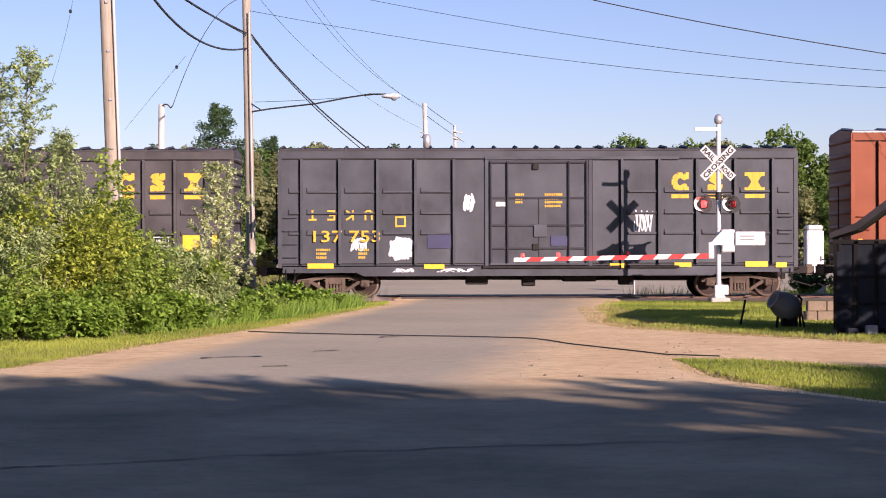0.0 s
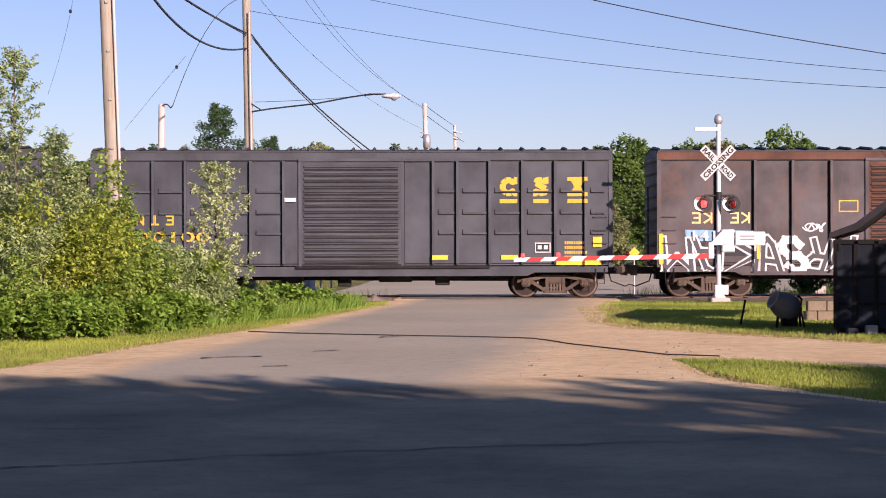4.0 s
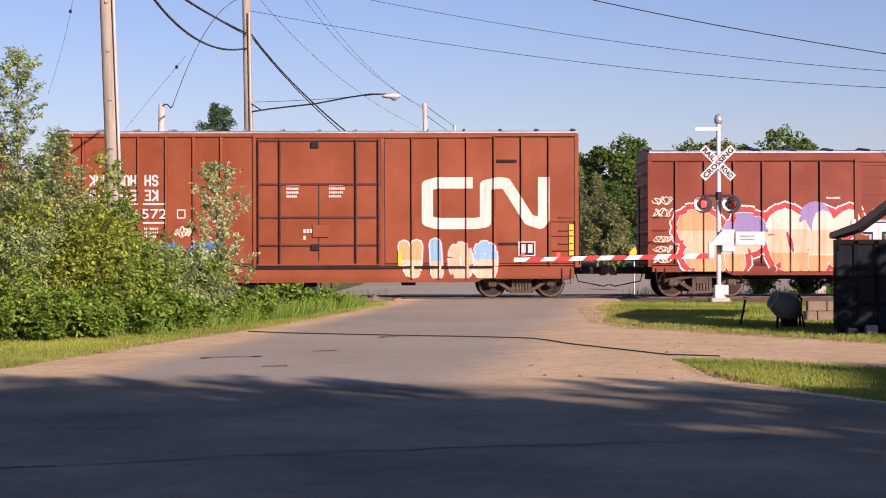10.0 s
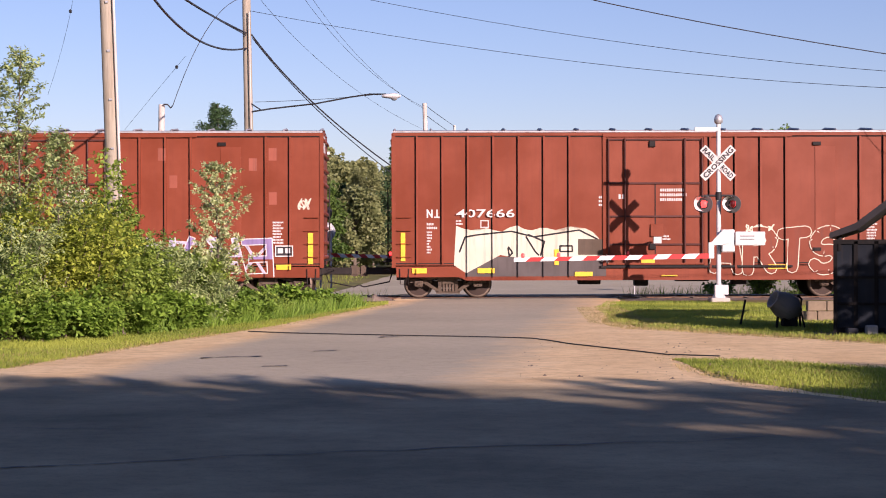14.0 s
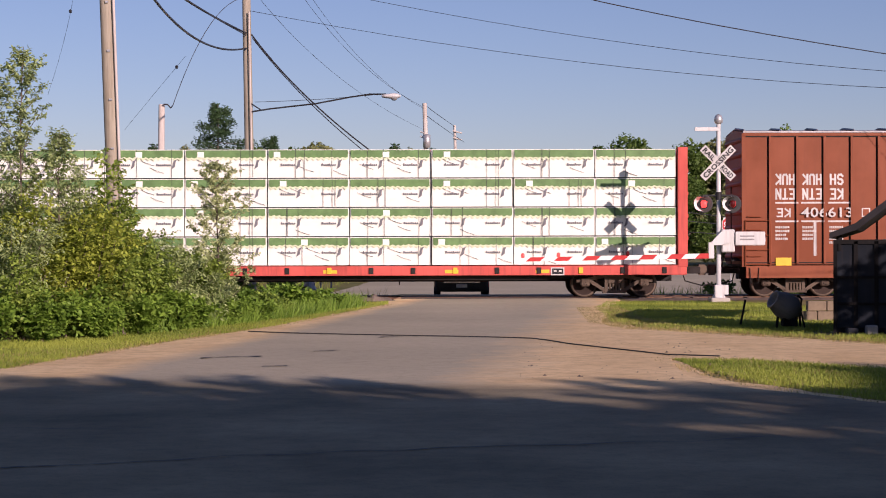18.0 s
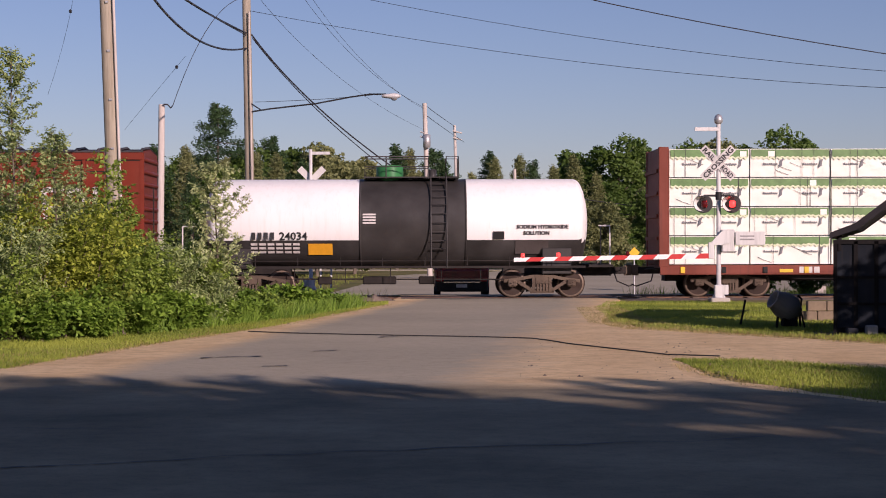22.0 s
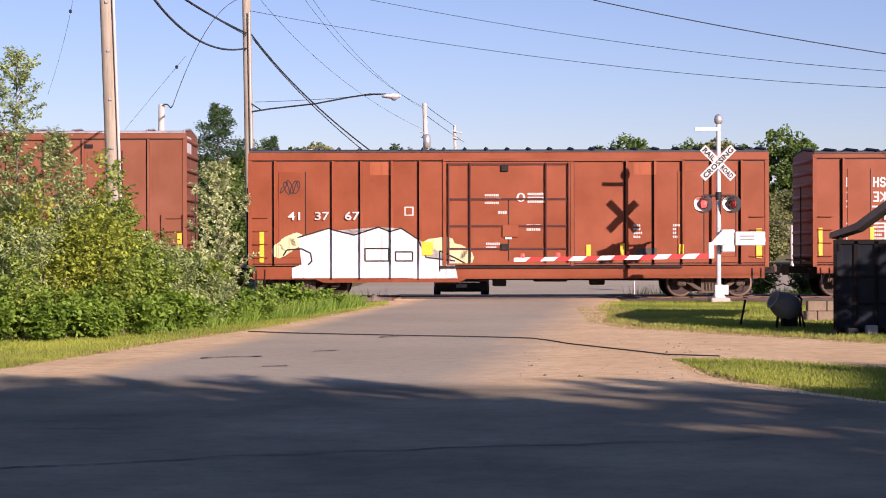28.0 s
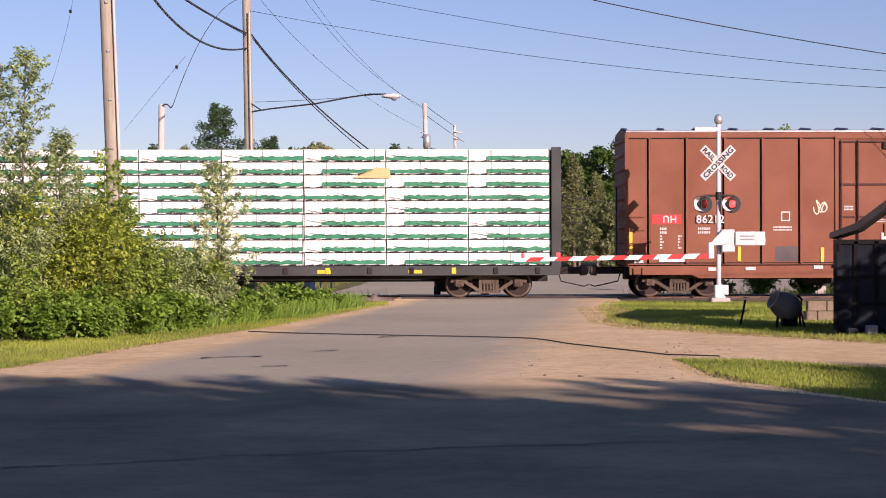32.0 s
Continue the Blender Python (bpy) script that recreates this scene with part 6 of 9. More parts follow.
def old_ribbon_car():
    c = boxcar("faded orange-brown boxcar with a cream ribbon mark and grey graffiti", -17518, -16594, (82, 83), 271, ORANGE_BROWN, [52, 150, 250, 345, 605, 650, 700, 750, 800, 872], (362, 572), "plug", ROOF_DARK, chord=10, sill=492, belly=(150, 760), rib_w=4)
    ribbon_mark(c, 644, 320, 222, 88, 19, CREAM)
    c.bars("owner_letter", [(58, 315, 3, 18, 12), (106, 315, 3, 18, 12), (155, 315, 2, 18, 13), (58, 341, 3, 18, 12), (106, 341, 3, 18, 12), (155, 341, 2, 18, 13), (60, 376, 2, 14, 14)], LETTER)
    c.digits("414283", 104, 375, 391, LETTER, 88)
    c.flat("rules", [([(58, a), (98, a), (98, a + 3), (58, a + 3)], 0) for a in (366, 396)] + [([(104, a), (144, a), (144, a + 3), (104, a + 3)], 0) for a in (366, 396)] + [([(126, 398), (131, 398), (131, 440), (126, 440)], 0)], [LETTER], 0.005)
    piece(c, "rosen", 195, 400, 440, 500, ["grey", "lilac"], "white", 151, 0.16, 2.0)
    for a in (60, 256, 776):
        c.box("pressed_panel", a, a + 40, 300, 460, ORANGE_BROWN, 0.022, bev=0.005)
        c.box("panel_seam", a + 40, a + 42, 300, 460, SEAM_SHADE, 0.006)
    reflectors(c, [(8, 405, 7, 50), (100, 404, 7, 28), (326, 398, 7, 30), (765, 420, 9, 28), (904, 404, 8, 54)])
    stencils(c, 152, [(58, 402, 4, 7, 4), (106, 402, 4, 7, 4), (420, 344, 5, 10, 4), (790, 468, 2, 6, 3)])
    c.bars("grid_mark", [(836, 446, 3, 18, 12)], LETTER)


def white_skirt_car():
    c = boxcar("faded orange-brown boxcar with a white sprayed skirt and pale yellow bubbles", -18519, -17600, (112, 82), 268, ORANGE_BROWN, [46, 148, 198, 252, 302, 668, 718, 768, 820, 872], (348, 568), "plug", ROOF_DARK, chord=16, sill=500, belly=(130, 370), rib_w=4)
    c.bars("owner_letter", [(62, 350, 2, 13, 14)], LETTER)
    c.digits("41", 68, 375, 389, LETTER, 22), c.digits("37", 115, 375, 389, LETTER, 25), c.digits("67", 168, 375, 389, LETTER, 26)
    for a in (52, 758, 815):
        c.box("pressed_panel", a, a + 46, 304, 456, ORANGE_BROWN, 0.02, bev=0.005)
        c.ribs.append((c.X(a), c.X(a + 46), 0.02))
        c.box("panel_seam", a + 46, a + 48, 304, 456, SEAM_SHADE, 0.006)
    edge = [(75, 474), (92, 468), (86, 420), (140, 404), (152, 408), (185, 416), (228, 402), (248, 410), (268, 404), (298, 424), (312, 456), (362, 462)]
    for a in ((52, 444, 70, 432), (66, 432, 84, 424), (318, 436, 350, 432), (340, 440, 372, 446), (356, 452, 384, 456)):
        c.flat("graffiti_bubble", [(q, 0) for q in thick([a[:2], a[2:]], 13, True)], [SPRAY["paleyellow"]], 0.005, "pale yellow sprayed bubble")
    c.flat("graffiti", [([*edge, (368, 500), (292, 500), (276, 492), (75, 492)], 0)], [SPRAY["white"]], 0.009, "white sprayed skirt along the car's foot")
    for pts in (edge[2:], [(60, 452), (66, 442), (92, 440), (108, 448), (110, 462), (104, 468)], [(336, 480), (336, 444), (366, 458), (380, 466)], [(204, 440), (246, 440), (246, 462), (204, 462), (204, 440)], [(258, 446), (288, 446), (288, 462), (258, 462), (258, 446)]):
        c.flat("graffiti_line", [(q, 0) for q in thick(pts, 1.3, True)], [SPRAY["black"]], 0.013)
    scrawl(c, 80, 118, 476, 488, 14, "black", 162, 0.9), scrawl(c, 196, 224, 476, 488, 10, "black", 163, 1.0), scrawl(c, 316, 342, 480, 494, 10, "black", 164, 1.1), scrawl(c, 112, 132, 412, 424, 8, "black", 166, 0.9), scrawl(c, 54, 92, 318, 345, 14, "black", 167, 0.8)
    reflectors(c, [(18, 410, 8, 54), (304, 428, 20, 24), (596, 434, 8, 28), (656, 432, 8, 24), (760, 434, 8, 22), (898, 406, 10, 52)])
    c.rect("grey_patch", 685, 720, 440, 460, GREY_PATCH, 0.0045)
    c.rect("fresh_patch", 213, 250, 287, 310, FRESH_ORANGE, 0.0045), c.rect("fresh_patch", 680, 720, 287, 310, FRESH_ORANGE, 0.0045)
    c.rect("door_notice", 452, 464, 400, 424, LETTER, 0.035)
    c.flat("round_mark", [([(480 + 8 * math.cos(a), 350 + 8 * math.sin(a)) for a in [k * math.pi / 6 for k in range(12)]], 0), ([(480 + 4 * math.cos(a), 350 + 6 * math.sin(a)) for a in [k * math.pi / 6 for k in range(12)]], 1)], [LETTER, ORANGE_BROWN], 0.035)
    stencils(c, 168, [(416, 344, 3, 10, 4), (492, 342, 3, 10, 4), (418, 430, 2, 8, 4), (490, 398, 2, 8, 4), (680, 398, 4, 6, 4), (750, 398, 4, 4, 4), (440, 374, 1, 4, 5)])
    c.flat("square_mark", [([(274, 366), (290, 366), (290, 382), (274, 382)], 0), ([(276, 368), (288, 368), (288, 380), (276, 380)], 1)], [LETTER, ORANGE_BROWN], 0.005)


def brown_tall(label, left, right, gaps, number, seed):
    c = boxcar(label, left, right, gaps, 233, DULL_BROWN, [42, 108, 176, 243, 311, 610, 676, 743, 858], (378, 557), "plug", ROOF_TIN, chord=12, sill=494, rib_w=4, rib_out=0.085, belly=(130, 740))
    c.rect("red_mark", 46, 98, 381, 398, SIGN_RED, 0.0045)
    c.bars("owner_letter", [(66, 383, 2, 13, 13)], LETTER)
    c.digits(number, 124, 382, 396, LETTER, 50)
    c.box("access_door", 750, 812, 266, 424, DULL_BROWN, 0.022, bev=0.004)
    c.box("access_door_seam", 810, 812, 266, 424, SEAM_SHADE, 0.028)
    c.box("hinge", 746, 760, 255, 261, SEAM_SHADE, 0.06), c.box("hinge", 746, 760, 428, 434, SEAM_SHADE, 0.06)
    reflectors(c, [(3, 412, 8, 45), (198, 438, 6, 26), (346, 440, 6, 26), (908, 412, 8, 54)], YELLOW)
    reflectors(c, [(14, 452, 16, 7), (14, 462, 16, 5), (58, 458, 48, 7), (146, 475, 18, 6), (212, 474, 18, 6), (334, 472, 16, 6), (612, 474, 16, 6), (770, 472, 20, 6), (870, 462, 24, 6)], LETTER)
    stencils(c, seed, [(60, 404, 2, 6, 4), (128, 404, 2, 7, 4), (60, 418, 5, 3, 3), (92, 418, 5, 3, 3), (262, 402, 2, 14, 3), (388, 366, 2, 7, 3), (460, 368, 1, 14, 3), (420, 390, 2, 30, 2), (510, 426, 5, 7, 3)])
    c.flat("square_mark", [([(276, 376), (292, 376), (292, 393), (276, 393)], 0), ([(278, 378), (290, 378), (290, 391), (278, 391)], 1)], [LETTER, DULL_BROWN], 0.005)
    c.rect("door_notice", 454, 466, 414, 432, LETTER, 0.035), c.rect("data_panel", 412, 442, 431, 440, BLACK, 0.035)
    scrawl(c, 335, 360, 355, 382, 10, "cream", seed + 1, 1.0)
    for u in (4, 42, c.len - 42, c.len - 4):
        tube("ladder_rail", c.ob, [(c.X(u), SIDE - 0.08, H(378)), (c.X(u), SIDE - 0.08, H(462))], 0.016, DULL_BROWN, 5)
    return c


def brown_1():
    c = brown_tall("tall dull-brown boxcar with blue and lime graffiti pieces", -19554, -18631, (142, 112), "86317", 171)
    piece(c, "JBRKO", 120, 362, 409, 495, ["white"], "black", 172, 0.115, 2.2, None, 0, ["sky", "blue"], False, 0.3, "navy")
    piece(c, "zksmxwka", 484, 878, 404, 494, ["teal", "navy", "teal"], "lime", 173, 0.06, 3.4, None, 0, None, False, 0.9)
    piece(c, "nxkzwy", 520, 850, 412, 488, ["lime"], "yellow", 175, 0.045, 1.0, rnd=False, lean=1.0)
    scrawl(c, 55, 85, 438, 456, 14, "white", 174, 1.0)


def brown_2():
    c = brown_tall("tall dull-brown boxcar with a fresh red repainted strip", -20618, -19695, (116, 142), "86212", 181)
    c.rect("fresh_patch", 558, 742, 408, 470, FRESH_RED, 0.0042)
    c.rect("grey_patch", 265, 305, 438, 464, GREY_PATCH, 0.0042)
    plate(c, 704, 440, 30, 22)


for build in (lead_car, dark_car_1, dark_car_2, rusty_car_1, dark_car_3, dark_car_4, rusty_car_2, red_car, tall_1, tall_2, tall_3, tall_4, tall_5, flat_1, flat_2, tank_car,
              inset_car, pink_car, old_ribbon_car, white_skirt_car, brown_1, brown_2, flat_3):
    build()


# ---- crossing signals ----
def flasher(mast, x, y, z, face, first):
    """A round signal head: grey disc, hood, and a drum with one lit half. face: -1 to the viewer, 1 away."""
    bm = bmesh.new()
    pr = [(0.0, 0.10), (0.0, 0.245), (face * -0.012, 0.25), (face * -0.03, 0.245), (face * -0.03, 0.10)]
    rings = []
    for a, r in pr:
        rings.append([bm.verts.new((r * math.cos(t), -face * -1 * 0 + a, r * math.sin(t))) for t in [2 * math.pi * k / 28 for k in range(28)]])
    for i in range(len(rings)):
        p, q = rings[i], rings[(i + 1) % len(rings)]
        for k in range(28):
            bm.faces.new((p[k], p[(k + 1) % 28], q[(k + 1) % 28], q[k]))
    bmesh.ops.recalc_face_normals(bm, faces=bm.faces[:])
    head = part("signal_head", bm, DISC_DARK, mast)
    head.matrix_basis = pose(x, y, z, 0, 0, -34)
    # Hood cut to its left arc, white inside: the sunlit crescent in shape and colour.
    bm = bmesh.new()
    prev = None
    for k in range(18):
        t = math.radians(70 + 192 * k / 17)
        ring = [bm.verts.new((0.2 * math.cos(t), 0, 0.2 * math.sin(t))), bm.verts.new((0.205 * math.cos(t), face * (0.24 + 0.06 * max(0, math.sin(t))), 0.205 * math.sin(t)))]
        ring += [bm.verts.new((v.co.x * 1.07, v.co.y, v.co.z * 1.07)) for v in ring[::-1]]
        if prev:
            for j in range(4):
                bm.faces.new((prev[j], prev[(j + 1) % 4], ring[(j + 1) % 4], ring[j])).material_index = 0 if j == 0 else 1
        prev = ring
    bmesh.ops.recalc_face_normals(bm, faces=bm.faces[:])
    part("hood", bm, [SIGN_WHITE if face < 0 else BLACK, BLACK], head)
    bm = bmesh.new()
    add_lathe(bm, [(face * 0.012, 0.005), (face * 0.012, 0.13), (0.0, 0.13), (-face * 0.2, 0.1), (-face * 0.28, 0.06)], 18, "y")
    bmesh.ops.recalc_face_normals(bm, faces=bm.faces[:])
    part("lamp_case", bm, BLACK, head)
    bm = bmesh.new()
    add_lathe(bm, [(-0.1, 0.01), (-0.097, 0.055), (-0.06, 0.09), (0.06, 0.09), (0.097, 0.055), (0.1, 0.01)], 24, "z")
    bmesh.ops.recalc_face_normals(bm, faces=bm.faces[:])
    for f in bm.faces:
        f.material_index = 0 if f.calc_center_median().y * face > 0 else 1
    drum = part("lens", bm, [RED_LIT, RED_DARK], head)
    place = pose(0, face * 0.02, 0)
    drum.matrix_basis = place
    FLASHERS.append((drum, first, place))


def signal_mast(m, label, lead=0, arm_len=5.55, arm_drop=0.06, bell=True, foot=-0.15):
    mast = thing("crossing_signal", label, "railway signal", "crossing signals", m=m)
    slab("foundation", mast, -0.26, 0.28, -0.3, 0.3, foot, 0.14, CONCRETE, bev=0.03)
    bm = bmesh.new()
    add_lathe(bm, [(0.14, 0.19), (0.2, 0.17), (0.24, 0.11), (0.5, 0.1), (0.52, 0.065), (5.03, 0.06)], 18, "z")
    part("post", bm, SIGNAL_WHITE, mast)
    slab("junction_box", mast, -0.14, 0.13, -0.17, 0.02, 0.14, 0.5, SIGNAL_WHITE, bev=0.02)
    slab("side_box", mast, 0.1, 0.26, -0.1, 0.08, 0.22, 0.5, SIGNAL_WHITE, bev=0.015)
    if bell:
        bm = bmesh.new()
        add_lathe(bm, [(5.03, 0.03), (5.05, 0.075), (5.09, 0.115), (5.18, 0.125), (5.27, 0.1), (5.31, 0.05), (5.32, 0.01)], 20, "z")
        part("bell", bm, GALV, mast, "round metal bell on the mast's top")
    slab("side_marker", mast, -0.68, 0.03, -0.07, -0.02, 4.84, 4.95, SIGNAL_WHITE, bev=0.01)
    # crossbuck
    for k, (ang, txt) in enumerate(((-45, (("RAIL", -0.565), ("ROAD", 0.14))), (45, (("CROSSING", -0.565),)))):
        bm = bmesh.new()
        add_box(bm, -0.61, 0.61, -0.006, 0.006, -0.114, 0.114)
        b = part("crossbuck_blade", bm, SIGN_AGED, mast)
        b.matrix_basis = pose(-0.03, -0.085 - 0.016 * k, 3.94) @ pose(0, 0, 0, 0, -ang, 0)
        for t, x in txt:
            w = words("lettering", b, t, 0.2, BLACK, pose(x, -0.01, -0.07), bold=0.006)
            w.scale.x = (1.13 if t == "CROSSING" else 0.42) / max(0.01, w.dimensions.x)
    bm = bmesh.new()
    add_tube(bm, [(-0.42, 0, 3.02), (0.42, 0, 3.02)], 0.03, 8)
    add_tube(bm, [(-0.42, 0, 3.02), (-0.42, 0, 2.8)], 0.025, 8)
    add_tube(bm, [(0.42, 0, 3.02), (0.42, 0, 2.8)], 0.025, 8)
    part("crossarm", bm, BLACK, mast)
    lathe("clamp", mast, [(2.9, 0.09), (3.12, 0.09)], BLACK, 12, "z")
    for face in (-1, 1):
        y = face * 0.12
        flasher(mast, -0.42, y, 2.78, face, lead)
        flasher(mast, 0.38, y, 2.78, face, 1 - lead)
    # gate machine, counterweight and arm
    slab("gate_machine", mast, 0.05, 0.42, -0.25, 0.25, 1.42, 2.06, SIGNAL_WHITE, bev=0.03)
    bm = bmesh.new()
    pts = [(-0.33, 1.62), (0.02, 2.0), (0.3, 2.05), (0.3, 1.7), (0.02, 1.62)]
    a = [bm.verts.new((x, -0.33, z)) for x, z in pts]
    b = [bm.verts.new((x, -0.25, z)) for x, z in pts]
    bm.faces.new(a), bm.faces.new(b[::-1])
    for i in range(len(a)):
        bm.faces.new((a[i], b[i], b[(i + 1) % len(a)], a[(i + 1) % len(a)]))
    bmesh.ops.recalc_face_normals(bm, faces=bm.faces[:])
    part("arm_bracket", bm, SIGNAL_WHITE, mast)
    slab("support_arm", mast, -0.34, -0.18, -0.34, -0.25, 1.24, 1.7, SIGNAL_WHITE, bev=0.015)
    slab("counterweight", mast, 0.42, 1.26, -0.31, -0.25, 1.61, 2.0, SIGNAL_WHITE, bev=0.02)
    slab("weight_lever", mast, 0.3, 1.28, -0.24, -0.2, 1.72, 1.82, SIGNAL_WHITE, bev=0.01)
    for k in range(2):
        slab("notice_bar", mast, 0.55, 0.95, -0.316, -0.312, 1.76 + k * 0.09, 1.8 + k * 0.09, GREY_DISC)
    # the arm, in slanted red and white fields
    def along(x):
        return 1.32 - arm_drop * (-0.3 - x) / arm_len * 1.6
    n = 14
    fld = arm_len / n
    for i in range(n):
        x1 = -0.25 - i * fld
        x0 = x1 - fld
        sl = 0.07 if i < n - 1 else 0
        sr = 0.07 if i else 0
        hh = 0.072 - 0.016 * i / n
        bm = bmesh.new()
        za, zb = along(x0), along(x1)
        v = [bm.verts.new(p) for p in ((x0 - sl, -0.33, za - hh), (x1 - sr, -0.33, zb - hh), (x1 + sr, -0.33, zb + hh), (x0 + sl, -0.33, za + hh),
                                       (x0 - sl, -0.285, za - hh), (x1 - sr, -0.285, zb - hh), (x1 + sr, -0.285, zb + hh), (x0 + sl, -0.285, za + hh))]
        for q in ((0, 1, 2, 3), (7, 6, 5, 4), (0, 4, 5, 1), (3, 2, 6, 7), (0, 3, 7, 4), (1, 5, 6, 2)):
            bm.faces.new([v[j] for j in q])
        part("gate_arm_field", bm, SIGN_RED if i % 2 == 0 else SIGN_WHITE, mast)
    for x in (-arm_len, -arm_len * 0.82, -arm_len * 0.47):
        bm = bmesh.new()
        add_lathe(bm, [(along(x) + 0.05, 0.04), (along(x) + 0.08, 0.055), (along(x) + 0.16, 0.05), (along(x) + 0.18, 0.01)], 12, "z", 0, (x, -0.31, 0))
        part("arm_lamp", bm, RED_DARK if x > -arm_len * 0.6 else RED_LIT, mast)
    return mast


signal_mast(pose(7.79, 49.5, 0), "silver crossing signal with crossbuck, red flashers and a lowered striped gate")
signal_mast(pose(-4.64, 61.5, 0, 0, 0, 180), "silver crossing signal beyond the track with its gate lowered", 1, 3.4, bell=False, foot=-0.5)

# ---- poles, street lamp and wires ----
def pole(name, base, top, r0, r1, mat, label):
    p = thing(name, label, "utility pole", "utility poles")
    b, t = Vector(base), Vector(top)
    tube("shaft", p, [b.lerp(t, k / 6) for k in range(7)], r0, mat, 14, r1)
    return p


p1 = pole("utility_pole", (-6.64, 36, -0.3), (-7.06, 36, 11.0), 0.165, 0.13, POLE_WOOD, "weathered brown wooden utility pole rising from the bushes")
tube("conduit", p1, [(-6.5, 35.86, 0), (-6.87, 35.86, 10.6)], 0.03, POLE_PALE, 6)
for k in range(9):
    slab("bolt", p1, -6.73 - 0.0373 * k - 0.02, -6.69 - 0.0373 * k, 35.82, 35.86, 2.6 + k, 2.64 + k, GALV)
p2 = pole("utility_pole", (-7.20, 66.00, -0.59), (-7.45, 66.00, 15.16), 0.185, 0.15, POLE_WOOD, "weathered grey-brown utility pole carrying a street lamp")
tube("conduit", p2, [(-7.12, 65.70, 1.96), (-7.25, 65.70, 10.44)], 0.03, POLE_PALE, 6)
slab("crossarm", p2, -8.8, -6.0, 65.72, 65.86, 14.2, 14.35, POLE_WOOD, bev=0.01)
tube("lamp_bracket", p2, [(-7.29, 65.90, 6.68), (-6.45, 65.80, 6.80), (-4.75, 65.70, 6.98), (-3.47, 65.60, 7.21), (-2.73, 65.50, 7.31), (-2.11, 65.40, 7.30)], 0.03, BLACK, 8, label="long curved steel lamp arm")
tube("bracket_brace", p2, [(-7.29, 65.90, 7.06), (-6.83, 65.80, 6.76)], 0.025, BLACK, 6)
bm = bmesh.new()
add_lathe(bm, [(-0.36, 0.03), (-0.32, 0.1), (-0.14, 0.14), (0.14, 0.18), (0.28, 0.13), (0.36, 0.03)], 16, "x")
for v in bm.verts:
    v.co.z *= 0.62
lh = part("lamp_head", bm, SIGNAL_WHITE, p2, "pale street lamp head with a lens below")
lh.location = (-1.92, 65.40, 7.23)
bm = bmesh.new()
add_lathe(bm, [(-0.14, 0.03), (-0.12, 0.09), (-0.03, 0.14), (0.03, 0.14)], 14, "z")
ln = part("lamp_lens", bm, GREY_DISC, p2)
ln.location = (-1.81, 65.40, 7.2)
p3 = pole("utility_pole", (-10.36, 64.00, -0.7), (-10.26, 64.00, 6.82), 0.14, 0.115, POLE_PALE, "pale wooden pole behind the track")
tube("riser_cable", p3, [(-10.17, 63.80, 6.81), (-10.02, 63.80, 6.81), (-9.90, 63.80, 6.68), (-9.84, 63.80, 6.75)], 0.03, WIRE, 6)
p4 = pole("utility_pole", (-0.70, 95.00, -0.4), (-0.98, 95.00, 9.39), 0.15, 0.12, POLE_PALE, "pale wooden utility pole beyond the crossing")
tube("side_bracket", p4, [(-1.01, 94.80, 7.76), (-1.22, 94.80, 7.85)], 0.05, GALV, 6)
tube("side_bracket", p4, [(-1.01, 94.80, 7.51), (-1.22, 94.80, 7.60)], 0.05, GALV, 6)
lathe("transformer", p4, [(0, 0.02), (0.02, 0.2), (0.7, 0.2), (0.75, 0.03)], GALV, 12, "z", (-0.86, 94.70, 6.96))
p5 = pole("utility_pole", (1.35, 150.00, -0.94), (1.02, 150.00, 12.03), 0.16, 0.12, POLE_PALE, "distant wooden utility pole with short crossarms")
tube("crossarm", p5, [(0.87, 149.80, 11.53), (1.64, 149.80, 11.34)], 0.07, POLE_PALE, 6)
tube("crossarm", p5, [(0.87, 149.80, 10.95), (1.64, 149.80, 10.76)], 0.07, POLE_PALE, 6)
pole("utility_pole", (4.95, 120.00, -0.05), (4.92, 120.00, 6.92), 0.13, 0.11, POLE_PALE, "distant pale pole beside the far road")
pole("utility_pole", (23.92, 120.00, -0.05), (23.88, 120.00, 3.05), 0.13, 0.11, POLE_PALE, "distant pale pole beside the far road")


def wire(a, m, b, r, label="thin overhead wire between utility poles", n=20):
    """A hanging wire through three points."""
    a, m, b = Vector(a), Vector(m), Vector(b)
    pts = []
    for k in range(n + 1):
        t = k / n
        pts.append(a * ((1 - t) * (1 - 2 * t)) + m * (4 * t * (1 - t)) + b * (t * (2 * t - 1)))
    o = tube("overhead_wire", None, pts, r, WIRE, 5)
    tagged(o, label, "wire", "overhead wires")


wire((-7.37, 66.00, 9.10), (-6.80, 48.00, 7.34), (-6.49, 36.00, 7.60), 0.032, "thick black service cable sagging from a pole")
wire((-7.39, 66.00, 9.67), (-6.87, 48.00, 8.28), (-6.43, 36.00, 7.60), 0.034, "thick black cable bundle running to a pole")
wire((-7.39, 66.00, 9.59), (-6.80, 48.00, 8.24), (-6.32, 36.00, 7.48), 0.02)
wire((-7.20, 66.00, 9.63), (-5.17, 70.00, 7.36), (-2.30, 76.00, 5.16), 0.03, "thick black cable running down beyond the train")
wire((-7.17, 66.00, 9.50), (-5.06, 70.00, 7.13), (-2.30, 76.00, 4.87), 0.02)
wire((-7.32, 66.00, 10.52), (9.15, 55.00, 6.88), (22.00, 43.00, 5.44), 0.009)
wire((-7.20, 66.00, 11.86), (9.33, 55.00, 7.52), (22.00, 43.00, 5.57), 0.009)
wire((-3.11, 34.00, 8.25), (5.90, 38.00, 6.39), (22.00, 43.00, 4.88), 0.012, "thick black cable crossing high over the road")
